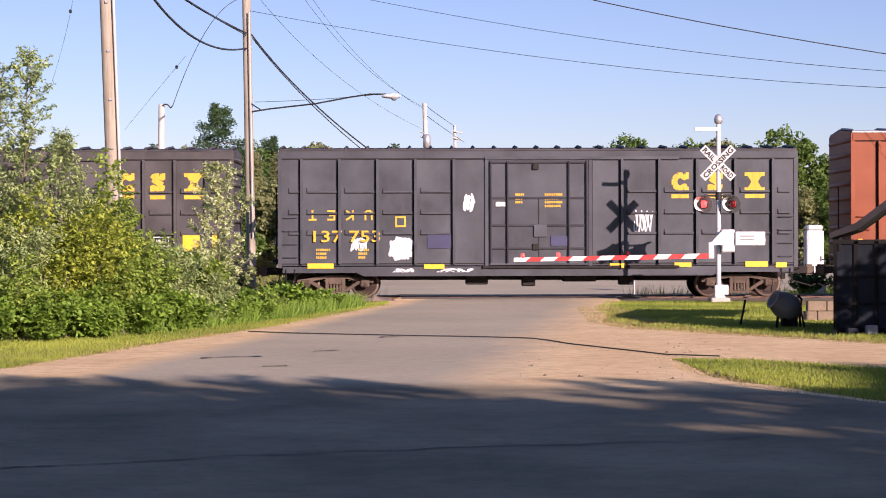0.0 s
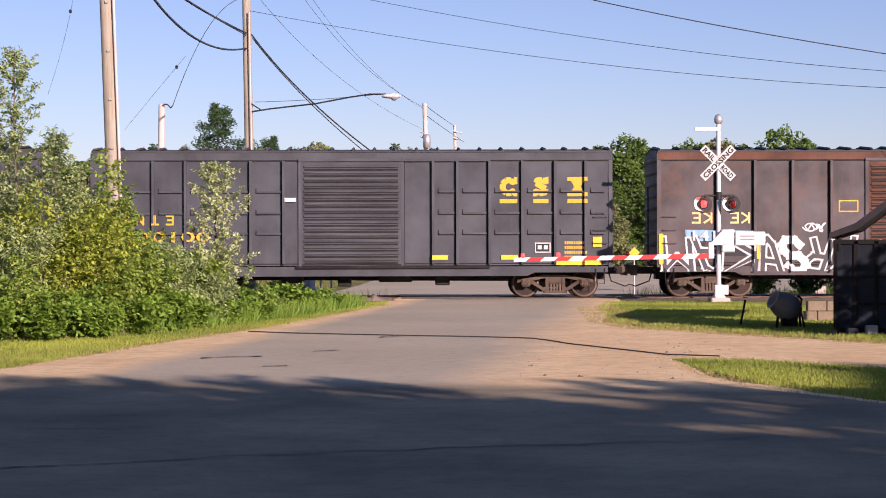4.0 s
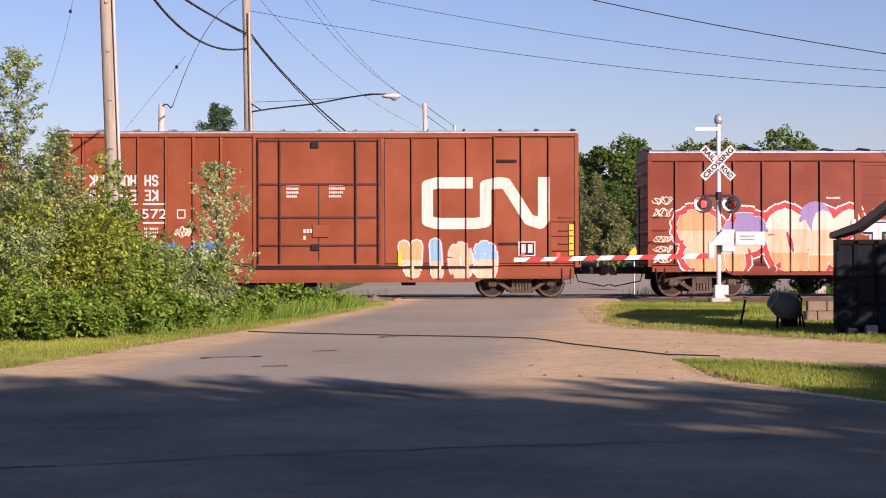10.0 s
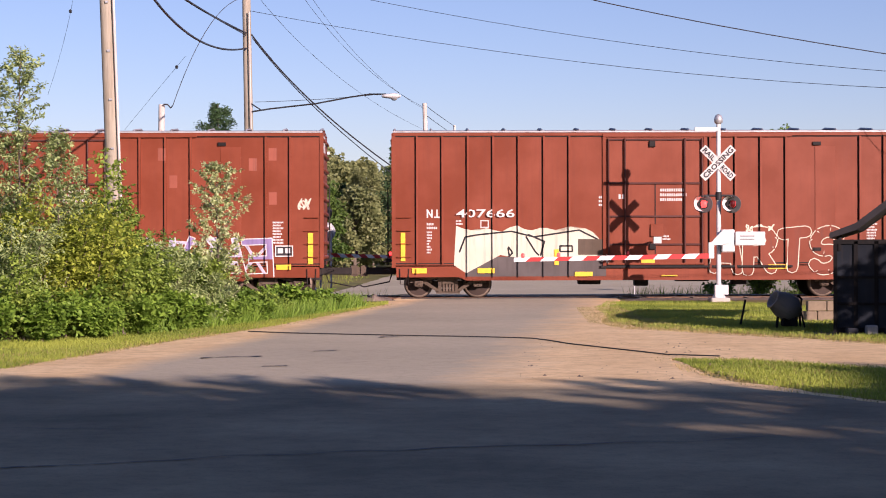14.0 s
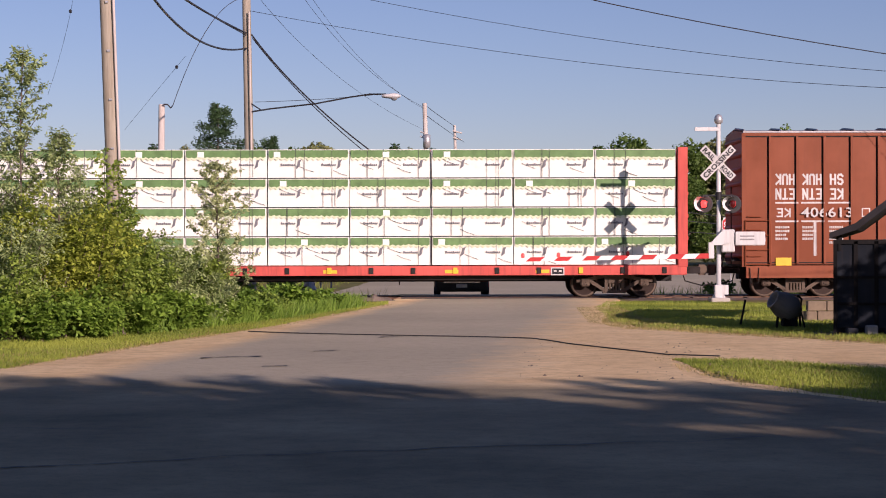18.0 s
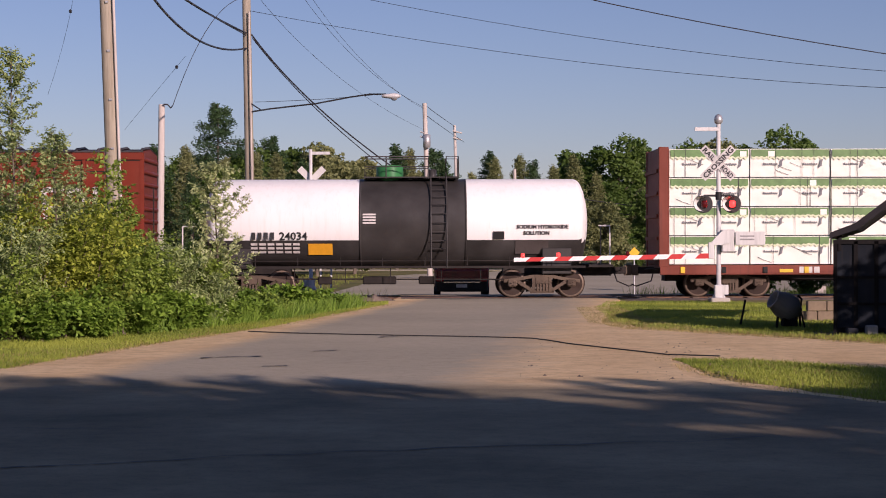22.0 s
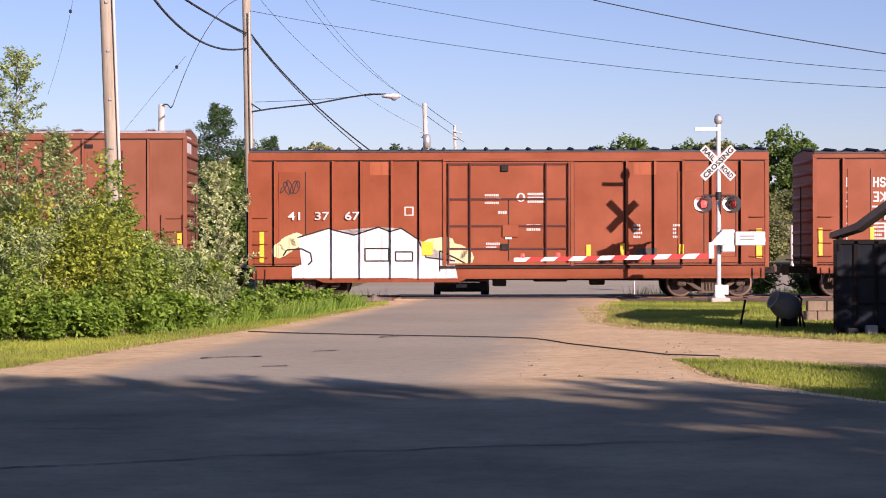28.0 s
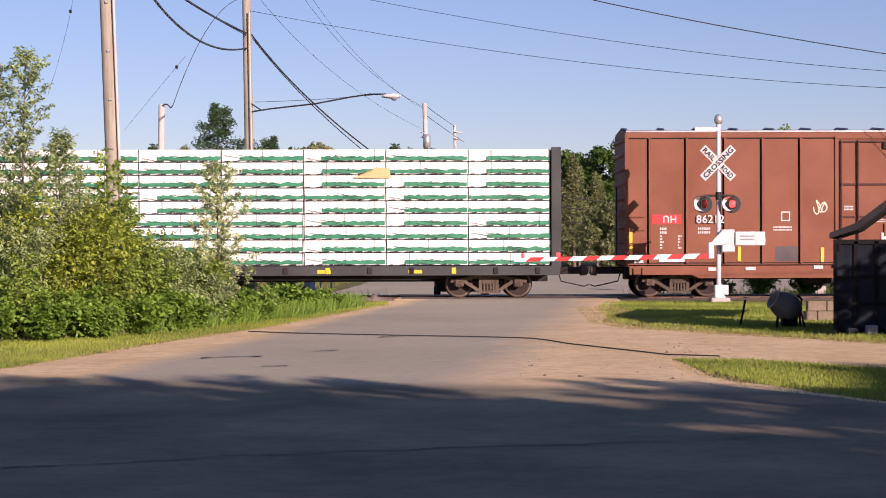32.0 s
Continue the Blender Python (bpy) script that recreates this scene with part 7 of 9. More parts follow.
wire((-7.20, 66.00, 11.37), (-4.63, 78.00, 9.18), (-1.16, 95.00, 8.02), 0.008)
wire((-7.20, 66.00, 14.52), (-4.73, 78.00, 10.89), (-1.04, 95.00, 9.18), 0.008)
wire((-7.20, 66.00, 15.16), (-4.58, 78.00, 11.04), (-1.04, 95.00, 9.09), 0.008)
wire((-0.95, 95.00, 9.30), (-0.19, 120.00, 10.56), (1.02, 150.00, 11.93), 0.018)
wire((-0.83, 95.00, 8.69), (0.23, 120.00, 9.63), (1.84, 150.00, 10.58), 0.018)
wire((-7.32, 66.00, 11.01), (-8.60, 65.00, 9.88), (-9.87, 64.00, 6.74), 0.013)
wire((-8.79, 60.00, 8.16), (-10.77, 66.00, 7.50), (-13.60, 75.00, 6.66), 0.006)
wire((-12.62, 60.00, 10.25), (-14.31, 66.00, 9.20), (-16.89, 75.00, 8.18), 0.006)
wire((-7.07, 66.00, 7.07), (-4.83, 65.70, 7.13), (-2.62, 65.50, 7.28), 0.01)
for a, b in ((336, 398), (356, 410), (384, 424)):
    wire((4.916, 120, 1.58 - (a - 438) * 0.03871), (14.4, 120, 1.58 - ((a + b) / 2 - 435) * 0.03871), (23.9, 120, 1.58 - (b - 438) * 0.03871), 0.03, "thin wire between distant poles beside the far road")
pole("utility_pole", (22, 43, 0), (22, 43, 11), 0.16, 0.12, POLE_WOOD, "wooden utility pole beside the road")
pole("utility_pole", (-10.8, 34, 0), (-10.8, 34, 11), 0.16, 0.12, POLE_WOOD, "wooden utility pole beside the road")
for c in ((-13.10, 61.70, 9.92), (-9.36, 61.70, 7.95)):
    o = lathe("wire_marker", None, [(-0.07, 0.01), (-0.04, 0.05), (0.03, 0.06), (0.07, 0.02)], BLACK, 10, "z", c)
    tagged(o, "small dark insulator hanging on a thin wire", "insulator", "wire insulators")

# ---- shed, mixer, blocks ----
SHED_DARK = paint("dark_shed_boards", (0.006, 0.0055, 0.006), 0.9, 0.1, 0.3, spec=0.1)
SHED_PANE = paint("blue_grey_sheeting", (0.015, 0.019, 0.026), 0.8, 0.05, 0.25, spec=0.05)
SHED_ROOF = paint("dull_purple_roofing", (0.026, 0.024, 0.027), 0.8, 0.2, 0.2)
shed = thing("shed", "dark open-eaved shed with blue-grey sheeting on its front", "shed", m=pose(7.04, 31.6, 0, 0, 0, -15))
sx, sy = 0.0, 0.0
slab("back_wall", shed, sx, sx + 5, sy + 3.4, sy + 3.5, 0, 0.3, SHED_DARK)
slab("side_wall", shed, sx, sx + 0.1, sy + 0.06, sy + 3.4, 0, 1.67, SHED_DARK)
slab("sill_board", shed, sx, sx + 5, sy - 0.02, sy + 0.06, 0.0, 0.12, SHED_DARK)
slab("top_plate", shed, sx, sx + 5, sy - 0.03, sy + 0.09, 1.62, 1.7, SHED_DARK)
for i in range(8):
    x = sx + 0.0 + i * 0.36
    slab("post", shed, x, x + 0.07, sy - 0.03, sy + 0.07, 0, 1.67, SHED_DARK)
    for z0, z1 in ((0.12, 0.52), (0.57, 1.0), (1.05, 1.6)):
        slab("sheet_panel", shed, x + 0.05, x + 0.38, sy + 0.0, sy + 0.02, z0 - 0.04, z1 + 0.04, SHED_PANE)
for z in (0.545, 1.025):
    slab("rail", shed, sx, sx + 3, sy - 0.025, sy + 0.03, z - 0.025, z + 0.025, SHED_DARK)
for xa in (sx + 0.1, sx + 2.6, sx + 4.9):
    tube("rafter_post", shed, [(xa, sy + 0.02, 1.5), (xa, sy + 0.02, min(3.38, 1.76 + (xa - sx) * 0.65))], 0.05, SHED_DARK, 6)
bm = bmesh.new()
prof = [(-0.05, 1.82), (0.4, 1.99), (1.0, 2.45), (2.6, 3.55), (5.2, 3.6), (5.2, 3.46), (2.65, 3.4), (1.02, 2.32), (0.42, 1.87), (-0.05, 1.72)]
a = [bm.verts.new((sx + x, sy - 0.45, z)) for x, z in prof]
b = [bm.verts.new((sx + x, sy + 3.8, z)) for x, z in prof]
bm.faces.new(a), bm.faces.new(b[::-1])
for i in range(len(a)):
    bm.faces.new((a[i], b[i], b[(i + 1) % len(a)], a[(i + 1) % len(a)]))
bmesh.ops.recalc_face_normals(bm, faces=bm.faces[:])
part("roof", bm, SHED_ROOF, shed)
for k in range(5):
    x = 7.2 + k * 0.33
    o = slab("loose_block", None, x, x + 0.2, 31.2 - 0.07 * k, 31.38 - 0.07 * k, 0.0, 0.12 + 0.05 * (k % 2), GREY_DISC if k % 2 else SHED_PANE, bev=0.02)
    tagged(o, "small block lying at the foot of the shed", "block", "blocks at the shed")

mixer = thing("cement_mixer", "old grey cement mixer drum tilted on a dark stand", "cement mixer", m=pose(6.66, 33.9, -0.0) @ Matrix.Diagonal((0.9, 0.9, 0.9, 1)))
MIX = paint("worn_grey_drum", (0.19, 0.175, 0.155), 0.6, 0.4, 0.25)
bm = bmesh.new()
add_lathe(bm, [(-0.3, 0.02), (-0.3, 0.16), (-0.12, 0.29), (0.1, 0.29), (0.34, 0.2), (0.36, 0.21), (0.36, 0.16), (0.1, 0.12)], 22, "z")
bmesh.ops.recalc_face_normals(bm, faces=bm.faces[:])
d = part("drum", bm, MIX, mixer)
d.matrix_basis = pose(-0.02, 0, 0.46, 0, -62, 15)
for pts in ([(-0.26, -0.2, 0), (-0.18, 0, 0.42)], [(-0.2, 0.22, 0), (-0.18, 0, 0.42)], [(0.34, -0.2, 0), (0.26, 0, 0.46)], [(0.32, 0.22, 0), (0.26, 0, 0.46)]):
    tube("leg", mixer, pts, 0.022, SHED_DARK, 6)
tube("yoke", mixer, [(0.28, -0.02, 0.4), (0.3, -0.03, 0.62), (0.22, -0.04, 0.7)], 0.025, SHED_DARK, 6)
slab("motor_box", mixer, -0.12, 0.2, -0.14, 0.14, 0.04, 0.26, SHED_DARK, bev=0.02)
stick = tube("leaning_stake", None, [(5.9, 34.8, 0), (6.02, 34.9, 0.52)], 0.022, SHED_DARK, 6)
tagged(stick, "dark stake leaning in the grass", "stake")
BLOCKS = earth("weathered_block", (0.2, 0.155, 0.105), (0.28, 0.215, 0.145), (0.11, 0.085, 0.06), 1.6, 9.0, 0.95, 0.4, 0.006)
wallb = thing("block_wall", "low weathered tan block wall beside the shed", "block wall")
for r in range(2):
    for k in range(5):
        x = 7.5 + k * 0.41 + (0.2 if r else 0)
        slab("block", wallb, x, x + 0.395, 37.0, 37.2, r * 0.215, r * 0.215 + 0.207, BLOCKS, bev=0.012)

# ---- beyond the track ----
cab = thing("equipment_cabinet", "pale equipment cabinet standing beside the track", "cabinet", m=pose(14.6, 69, 0))
slab("body", cab, -0.34, 0.34, -0.3, 0.3, 0.1, 2.2, SIGNAL_WHITE, bev=0.03)
slab("plinth", cab, -0.4, 0.4, -0.35, 0.35, -0.6, 0.1, CONCRETE)
slab("cap", cab, -0.3, 0.3, -0.3, 0.3, 2.2, 2.42, SIGNAL_WHITE, bev=0.06)
slab("door_handle", cab, 0.2, 0.24, -0.34, -0.3, 1.0, 1.2, GREY_DISC)
stop = thing("stop_sign", "red octagonal stop sign on a steel post", "road sign", m=pose(12.15, 74, 0))
tube("post", stop, [(0, 0.03, -0.6), (0, 0.03, 2.85)], 0.035, GALV, 6)
bm = bmesh.new()
for r, y, mi in ((0.4, 0.0, 1), (0.37, -0.006, 0)):
    vs = [bm.verts.new((r * math.cos(math.pi / 8 + k * math.pi / 4), y, 2.5 + r * math.sin(math.pi / 8 + k * math.pi / 4))) for k in range(8)]
    bm.faces.new(vs).material_index = mi
add_box(bm, -0.3, 0.3, 0.004, 0.012, 2.2, 2.8, 1)
bmesh.ops.recalc_face_normals(bm, faces=bm.faces[:])
part("plate", bm, [SIGN_RED, SIGN_WHITE], stop)
w = words("lettering", stop, "STOP", 0.3, SIGN_WHITE, pose(-0.29, -0.012, 2.4), bold=0.006)
w.scale.x = 0.58 / max(0.01, w.dimensions.x)
warn = thing("warning_sign", "small yellow diamond warning sign on a post", "road sign", m=pose(7.75, 71, 0))
tube("post", warn, [(0, 0.02, -0.6), (0, 0.02, 1.5)], 0.03, GALV, 6)
slab("plate", warn, -0.16, 0.16, -0.01, 0.01, 1.18, 1.5, YELLOW).rotation_euler = (0, radians(45), 0)
bx = thing("sign_back", "round grey sign seen from behind on two white posts", "road sign", m=pose(-4.24, 63.5, 0))
lathe("plate", bx, [(-0.01, 0.02), (-0.01, 0.35), (0.01, 0.35), (0.01, 0.02)], GALV, 24, "y", (0, 0, 2.15), "grey back of a round sign")
for x in (-0.19, 0.19):
    slab("post", bx, x - 0.03, x + 0.03, -0.06, -0.012, -0.5, 2.45, SIGNAL_WHITE)
for z in (1.45, 1.95, 2.35):
    slab("cross_rail", bx, -0.22, 0.22, -0.08, -0.06, z - 0.03, z + 0.03, SIGNAL_WHITE)

# ---- the waiting car ----
CAR_RED = paint("dark_red_car_paint", (0.24, 0.012, 0.02), 0.25, 0.0, 0.05, spec=0.6)
RED_LENS = plain("red_tail_lens", (0.5, 0.03, 0.03), 0.2, vary=0.1)
GLASS = plain("dark_car_glass", (0.02, 0.024, 0.03), 0.06, vary=0.1, spec=0.8)
TYRE = plain("tyre_rubber", (0.02, 0.02, 0.02), 0.8)
TRIM = plain("dark_car_trim", (0.025, 0.025, 0.027), 0.5)
HEADL = plain("clear_head_lamp", (0.7, 0.7, 0.68), 0.15)


def suv():
    ob = thing("red_car", "dark red sport utility car waiting beyond the crossing", "car")
    def shell(name, secs, mat, bev=0.05):
        bm = bmesh.new()
        rings = [[bm.verts.new((s * hw, y, z)) for s, z in ((-1, z0), (-1, z1), (1, z1), (1, z0))] for y, hw, z0, z1 in secs]
        for a, b in zip(rings, rings[1:]):
            for k in range(4):
                bm.faces.new((a[k], a[(k + 1) % 4], b[(k + 1) % 4], b[k]))
        bm.faces.new(rings[0]), bm.faces.new(rings[-1][::-1])
        bmesh.ops.recalc_face_normals(bm, faces=bm.faces[:])
        bmesh.ops.bevel(bm, geom=bm.edges[:], offset=bev, segments=2, affect="EDGES")
        return part(name, bm, mat, ob)
    shell("body", [(-2.25, 0.82, 0.42, 0.85), (-2.1, 0.9, 0.32, 0.98), (-1.1, 0.93, 0.28, 1.08), (1.6, 0.93, 0.28, 1.08), (2.2, 0.9, 0.32, 1.05), (2.3, 0.84, 0.42, 0.95)], CAR_RED)
    shell("cabin", [(-1.15, 0.84, 1.0, 1.06), (-0.35, 0.72, 1.0, 1.64), (1.5, 0.7, 1.0, 1.68), (2.15, 0.8, 1.0, 1.08)], GLASS, 0.04)
    shell("roof", [(-0.4, 0.66, 1.62, 1.67), (0.4, 0.7, 1.62, 1.72), (1.5, 0.68, 1.62, 1.71)], CAR_RED, 0.02)
    slab("bumper", ob, -0.86, 0.86, -2.33, -2.1, 0.34, 0.6, TRIM, bev=0.04)
    slab("grille", ob, -0.5, 0.5, -2.29, -2.2, 0.62, 0.8, TRIM, bev=0.02)
    slab("number_plate", ob, -0.2, 0.2, -2.345, -2.33, 0.42, 0.54, SIGN_WHITE)
    for s in (-1, 1):
        slab("head_lamp", ob, s * 0.7 - 0.15, s * 0.7 + 0.15, -2.27, -2.1, 0.68, 0.84, HEADL, bev=0.03)
        slab("wing_mirror", ob, s * 1.0 - 0.09, s * 1.0 + 0.09, -0.75, -0.62, 1.06, 1.22, CAR_RED, bev=0.03)
        slab("pillar", ob, s * 0.77 - 0.03, s * 0.77 + 0.03, 0.5, 0.6, 1.05, 1.64, CAR_RED)
        slab("tail_lamp", ob, s * 0.72 - 0.12, s * 0.72 + 0.12, 2.2, 2.39, 0.54, 0.68, RED_LENS, bev=0.02)
    slab("rear_bumper", ob, -0.88, 0.88, 2.12, 2.37, 0.2, 0.62, TRIM, bev=0.05)
    slab("chrome_strip", ob, -0.6, 0.6, 2.3, 2.385, 0.5, 0.54, SHINE)
    slab("number_plate", ob, -0.18, 0.18, 2.37, 2.39, 0.34, 0.46, SIGN_WHITE)
    sets = []
    for s in (-1, 1):
        for y in (-1.4, 1.4):
            bm = bmesh.new()
            add_lathe(bm, [(-0.1, 0.2), (-0.11, 0.31), (-0.07, 0.34), (0.07, 0.34), (0.11, 0.31), (0.1, 0.2)], 24, "x")
            bmesh.ops.recalc_face_normals(bm, faces=bm.faces[:])
            wh = part("wheel", bm, TYRE, ob)
            wh.location = (s * 0.82, y, 0.34)
            bm = bmesh.new()
            add_lathe(bm, [(-0.105, 0.05), (-0.1, 0.19), (0.1, 0.19), (0.105, 0.05)], 10, "x")
            part("rim", bm, GALV, wh)
            sets.append((wh, s * 0.82, y))
    # the drive up to the crossing: along the curve, then braking to a stand
    way = [(0.0, 95, 150.5, -80), (9.5, 60, 140, -74), (12.0, 25.5, 125, -70), (13.2, 14.0, 108, -72), (14.5, 5.2, 90, -85), (15.2, 2.6, 78, -120), (15.9, 1.2, 68, -160), (16.4, 0.7, 62.6, -178), (16.9, 0.62, 60.8, -180), (17.4, 0.62, 60.5, -180), (32.0, 0.62, 60.5, -180)]
    DRIVEN.append((ob, [(t, pose(x, y, 0.02 + ground_z(y), 0, 0, a)) for t, x, y, a in way]))
    # wheels roll with the way gone
    dist = [0.0]
    for a, b in zip(way, way[1:]):
        dist.append(dist[-1] + math.hypot(b[1] - a[1], b[2] - a[2]))
    ts, acc = [w_[0] for w_ in way], dist
    frames = [0] + list(range(330, 560)) + [960]
    for wh, x, y in sets:
        r = []
        for f in frames:
            g = float(np.interp(max(f, 330) / 30, ts, acc)) - float(np.interp(11.0, ts, acc))
            r.append((f / 30, pose(x, y, 0.34, math.degrees(g / 0.34) % 360, 0, 0)))
        DRIVEN.append((wh, r))


suv()

# ---- a small bird crossing the sky ----
bird = thing("small_bird", "small dark bird flying past", "bird")
FEATHER = plain("dark_feathers", (0.03, 0.028, 0.03), 0.8)
bm = bmesh.new()
add_lathe(bm, [(-0.055, 0.004), (-0.04, 0.014), (-0.01, 0.02), (0.025, 0.016), (0.04, 0.013), (0.052, 0.006), (0.06, 0.001)], 12, "x")
part("body", bm, FEATHER, bird)
for s in (-1, 1):
    bm = bmesh.new()
    v = [bm.verts.new(p) for p in ((0.02, s * 0.01, 0.006), (-0.02, s * 0.01, 0.006), (-0.045, s * 0.085, 0.03), (0.0, s * 0.07, 0.03))]
    v2 = [bm.verts.new(p.co + Vector((0, 0, 0.004))) for p in v]
    bm.faces.new(v), bm.faces.new(v2[::-1])
    for i in range(4):
        bm.faces.new((v[i], v2[i], v2[(i + 1) % 4], v[(i + 1) % 4]))
    part("wing", bm, FEATHER, bird)
slab("tail", bird, -0.085, -0.045, -0.012, 0.012, -0.002, 0.004, FEATHER)
def fly(t):
    k = (t - 19.0) / 0.1
    return pose(4.83 - 0.363 * k, 25, 4.02 + 0.734 * k, 0, -50, 180)
DRIVEN.append((bird, [(0, fly(18.3)), (18.3, fly(18.3)), (18.6, fly(18.6)), (18.9, fly(18.9)), (19.2, fly(19.2)), (19.6, fly(19.6)), (32, fly(19.6))]))


def passing_car():
    """A dark red van that drives by on the road behind the far field."""
    ob = thing("red_van", "dark red van driving past on the far road", "van")
    def shell(name, secs, mat):
        bm = bmesh.new()
        rings = [[bm.verts.new((x, s * hw, z)) for s, z in ((-1, z0), (-1, z1), (1, z1), (1, z0))] for x, hw, z0, z1 in secs]
        for a, b in zip(rings, rings[1:]):
            for k in range(4):
                bm.faces.new((a[k], a[(k + 1) % 4], b[(k + 1) % 4], b[k]))
        bm.faces.new(rings[0]), bm.faces.new(rings[-1][::-1])
        bmesh.ops.recalc_face_normals(bm, faces=bm.faces[:])
        bmesh.ops.bevel(bm, geom=bm.edges[:], offset=0.05, segments=2, affect="EDGES")
        part(name, bm, mat, ob)
    shell("body", [(0.0, 0.85, 0.5, 1.05), (0.15, 0.93, 0.35, 1.2), (4.0, 0.93, 0.35, 1.15), (4.9, 0.85, 0.45, 0.95)], CAR_RED)
    shell("cabin", [(0.2, 0.84, 1.1, 1.2), (0.55, 0.76, 1.1, 1.85), (2.8, 0.76, 1.1, 1.85), (3.9, 0.84, 1.1, 1.16)], GLASS)
    shell("roof", [(0.5, 0.72, 1.84, 1.9), (1.2, 0.75, 1.84, 1.95), (2.8, 0.72, 1.84, 1.92)], TRIM)
    for x in (0.95, 3.95):
        for s in (-0.84, 0.84):
            lathe("wheel", ob, [(s - 0.1, 0.2), (s - 0.11, 0.33), (s + 0.11, 0.33), (s + 0.1, 0.2)], TYRE, 20, "y", (x, 0, 0.33))
    slab("bumper", ob, -0.05, 0.2, -0.88, 0.88, 0.4, 0.62, TRIM, bev=0.03)
    DRIVEN.append((ob, [(0.0, pose(-665.2, 122, 0.02)), (32.0, pose(214.8, 122, 0.02))]))


passing_car()
back_road = sheet("back_road", [(-240, 118.5), (240, 118.5), (240, 125.5), (-240, 125.5)], 0.016, ASPHALT, 0.15, 6, 0.6, label="straight asphalt road beyond the far field")


# ---- leaves, shrubs, trees, grass ----
WILLOW = leafy("willow_leaves", (0.16, 0.23, 0.075), (0.50, 0.60, 0.25))
SHRUB = leafy("shrub_leaves", (0.075, 0.15, 0.016), (0.35, 0.47, 0.08))
SHRUB_YEL = leafy("yellow_green_leaves", (0.15, 0.22, 0.024), (0.50, 0.56, 0.08))
WEED = leafy("weed_leaves", (0.07, 0.16, 0.016), (0.27, 0.42, 0.055))
PALE = leafy("pale_backed_leaves", (0.19, 0.27, 0.075), (0.64, 0.69, 0.36))
FAR_LEAF = leafy("far_broad_leaves", (0.03, 0.075, 0.01), (0.125, 0.2, 0.038), patch=0.25)
FAR_PALE = leafy("far_pale_leaves", (0.105, 0.135, 0.045), (0.285, 0.300, 0.120), patch=0.25)
PINE = leafy("pine_needles", (0.018, 0.048, 0.018), (0.068, 0.128, 0.045), patch=0.4)
BLADE = leafy("grass_blades", (0.105, 0.175, 0.02), (0.38, 0.43, 0.065), patch=0.45)
DRY = leafy("dry_grass_blades", (0.20, 0.17, 0.05), (0.42, 0.34, 0.14), patch=0.6)
BARK = wood("bark", (0.10, 0.075, 0.055), (0.2, 0.16, 0.12))


def leaves(name, spots, size, material, parent, seed, narrow=0.5, droop=0.2, label=""):
    """A crown: at every spot one small bent leaf, turned its own way."""
    rg = np.random.RandomState(seed)
    c = np.array(spots, dtype=float)
    n = len(c)
    d = rg.normal(size=(n, 3))
    d[:, 2] = d[:, 2] * 0.6 - droop
    d /= np.linalg.norm(d, axis=1)[:, None]
    e = np.cross(d, rg.normal(size=(n, 3)))
    e /= np.linalg.norm(e, axis=1)[:, None] + 1e-9
    s = size * rg.uniform(0.6, 1.3, n)[:, None]
    f = np.cross(d, e)
    v = np.stack([c - d * s * 0.5, c + e * s * narrow * 0.5 + f * s * 0.06, c + d * s * 0.5, c - e * s * narrow * 0.5 + f * s * 0.06], 1).reshape(-1, 3)
    me = bpy.data.meshes.new(name)
    me.vertices.add(n * 4)
    me.vertices.foreach_set("co", v.ravel())
    me.loops.add(n * 4)
    me.loops.foreach_set("vertex_index", np.arange(n * 4, dtype=np.int32))
    me.polygons.add(n)
    me.polygons.foreach_set("loop_start", np.arange(0, n * 4, 4, dtype=np.int32))
    me.update(calc_edges=True)
    me.materials.append(material)
    return link(name, me, parent, label)


def puff(rg, centre, radii, n, hollow=0.5):
    """Points in an uneven ball, more of them near its skin."""
    p = rg.normal(size=(n, 3))
    p /= np.linalg.norm(p, axis=1)[:, None]
    r = (hollow + (1 - hollow) * rg.uniform(0, 1, n) ** 0.6)
    lump = 1 + 0.25 * np.sin(p[:, 0] * 5 + centre[0] * 3) * np.cos(p[:, 2] * 6 + centre[1])
    return np.array(centre) + p * (r * lump)[:, None] * np.array(radii)


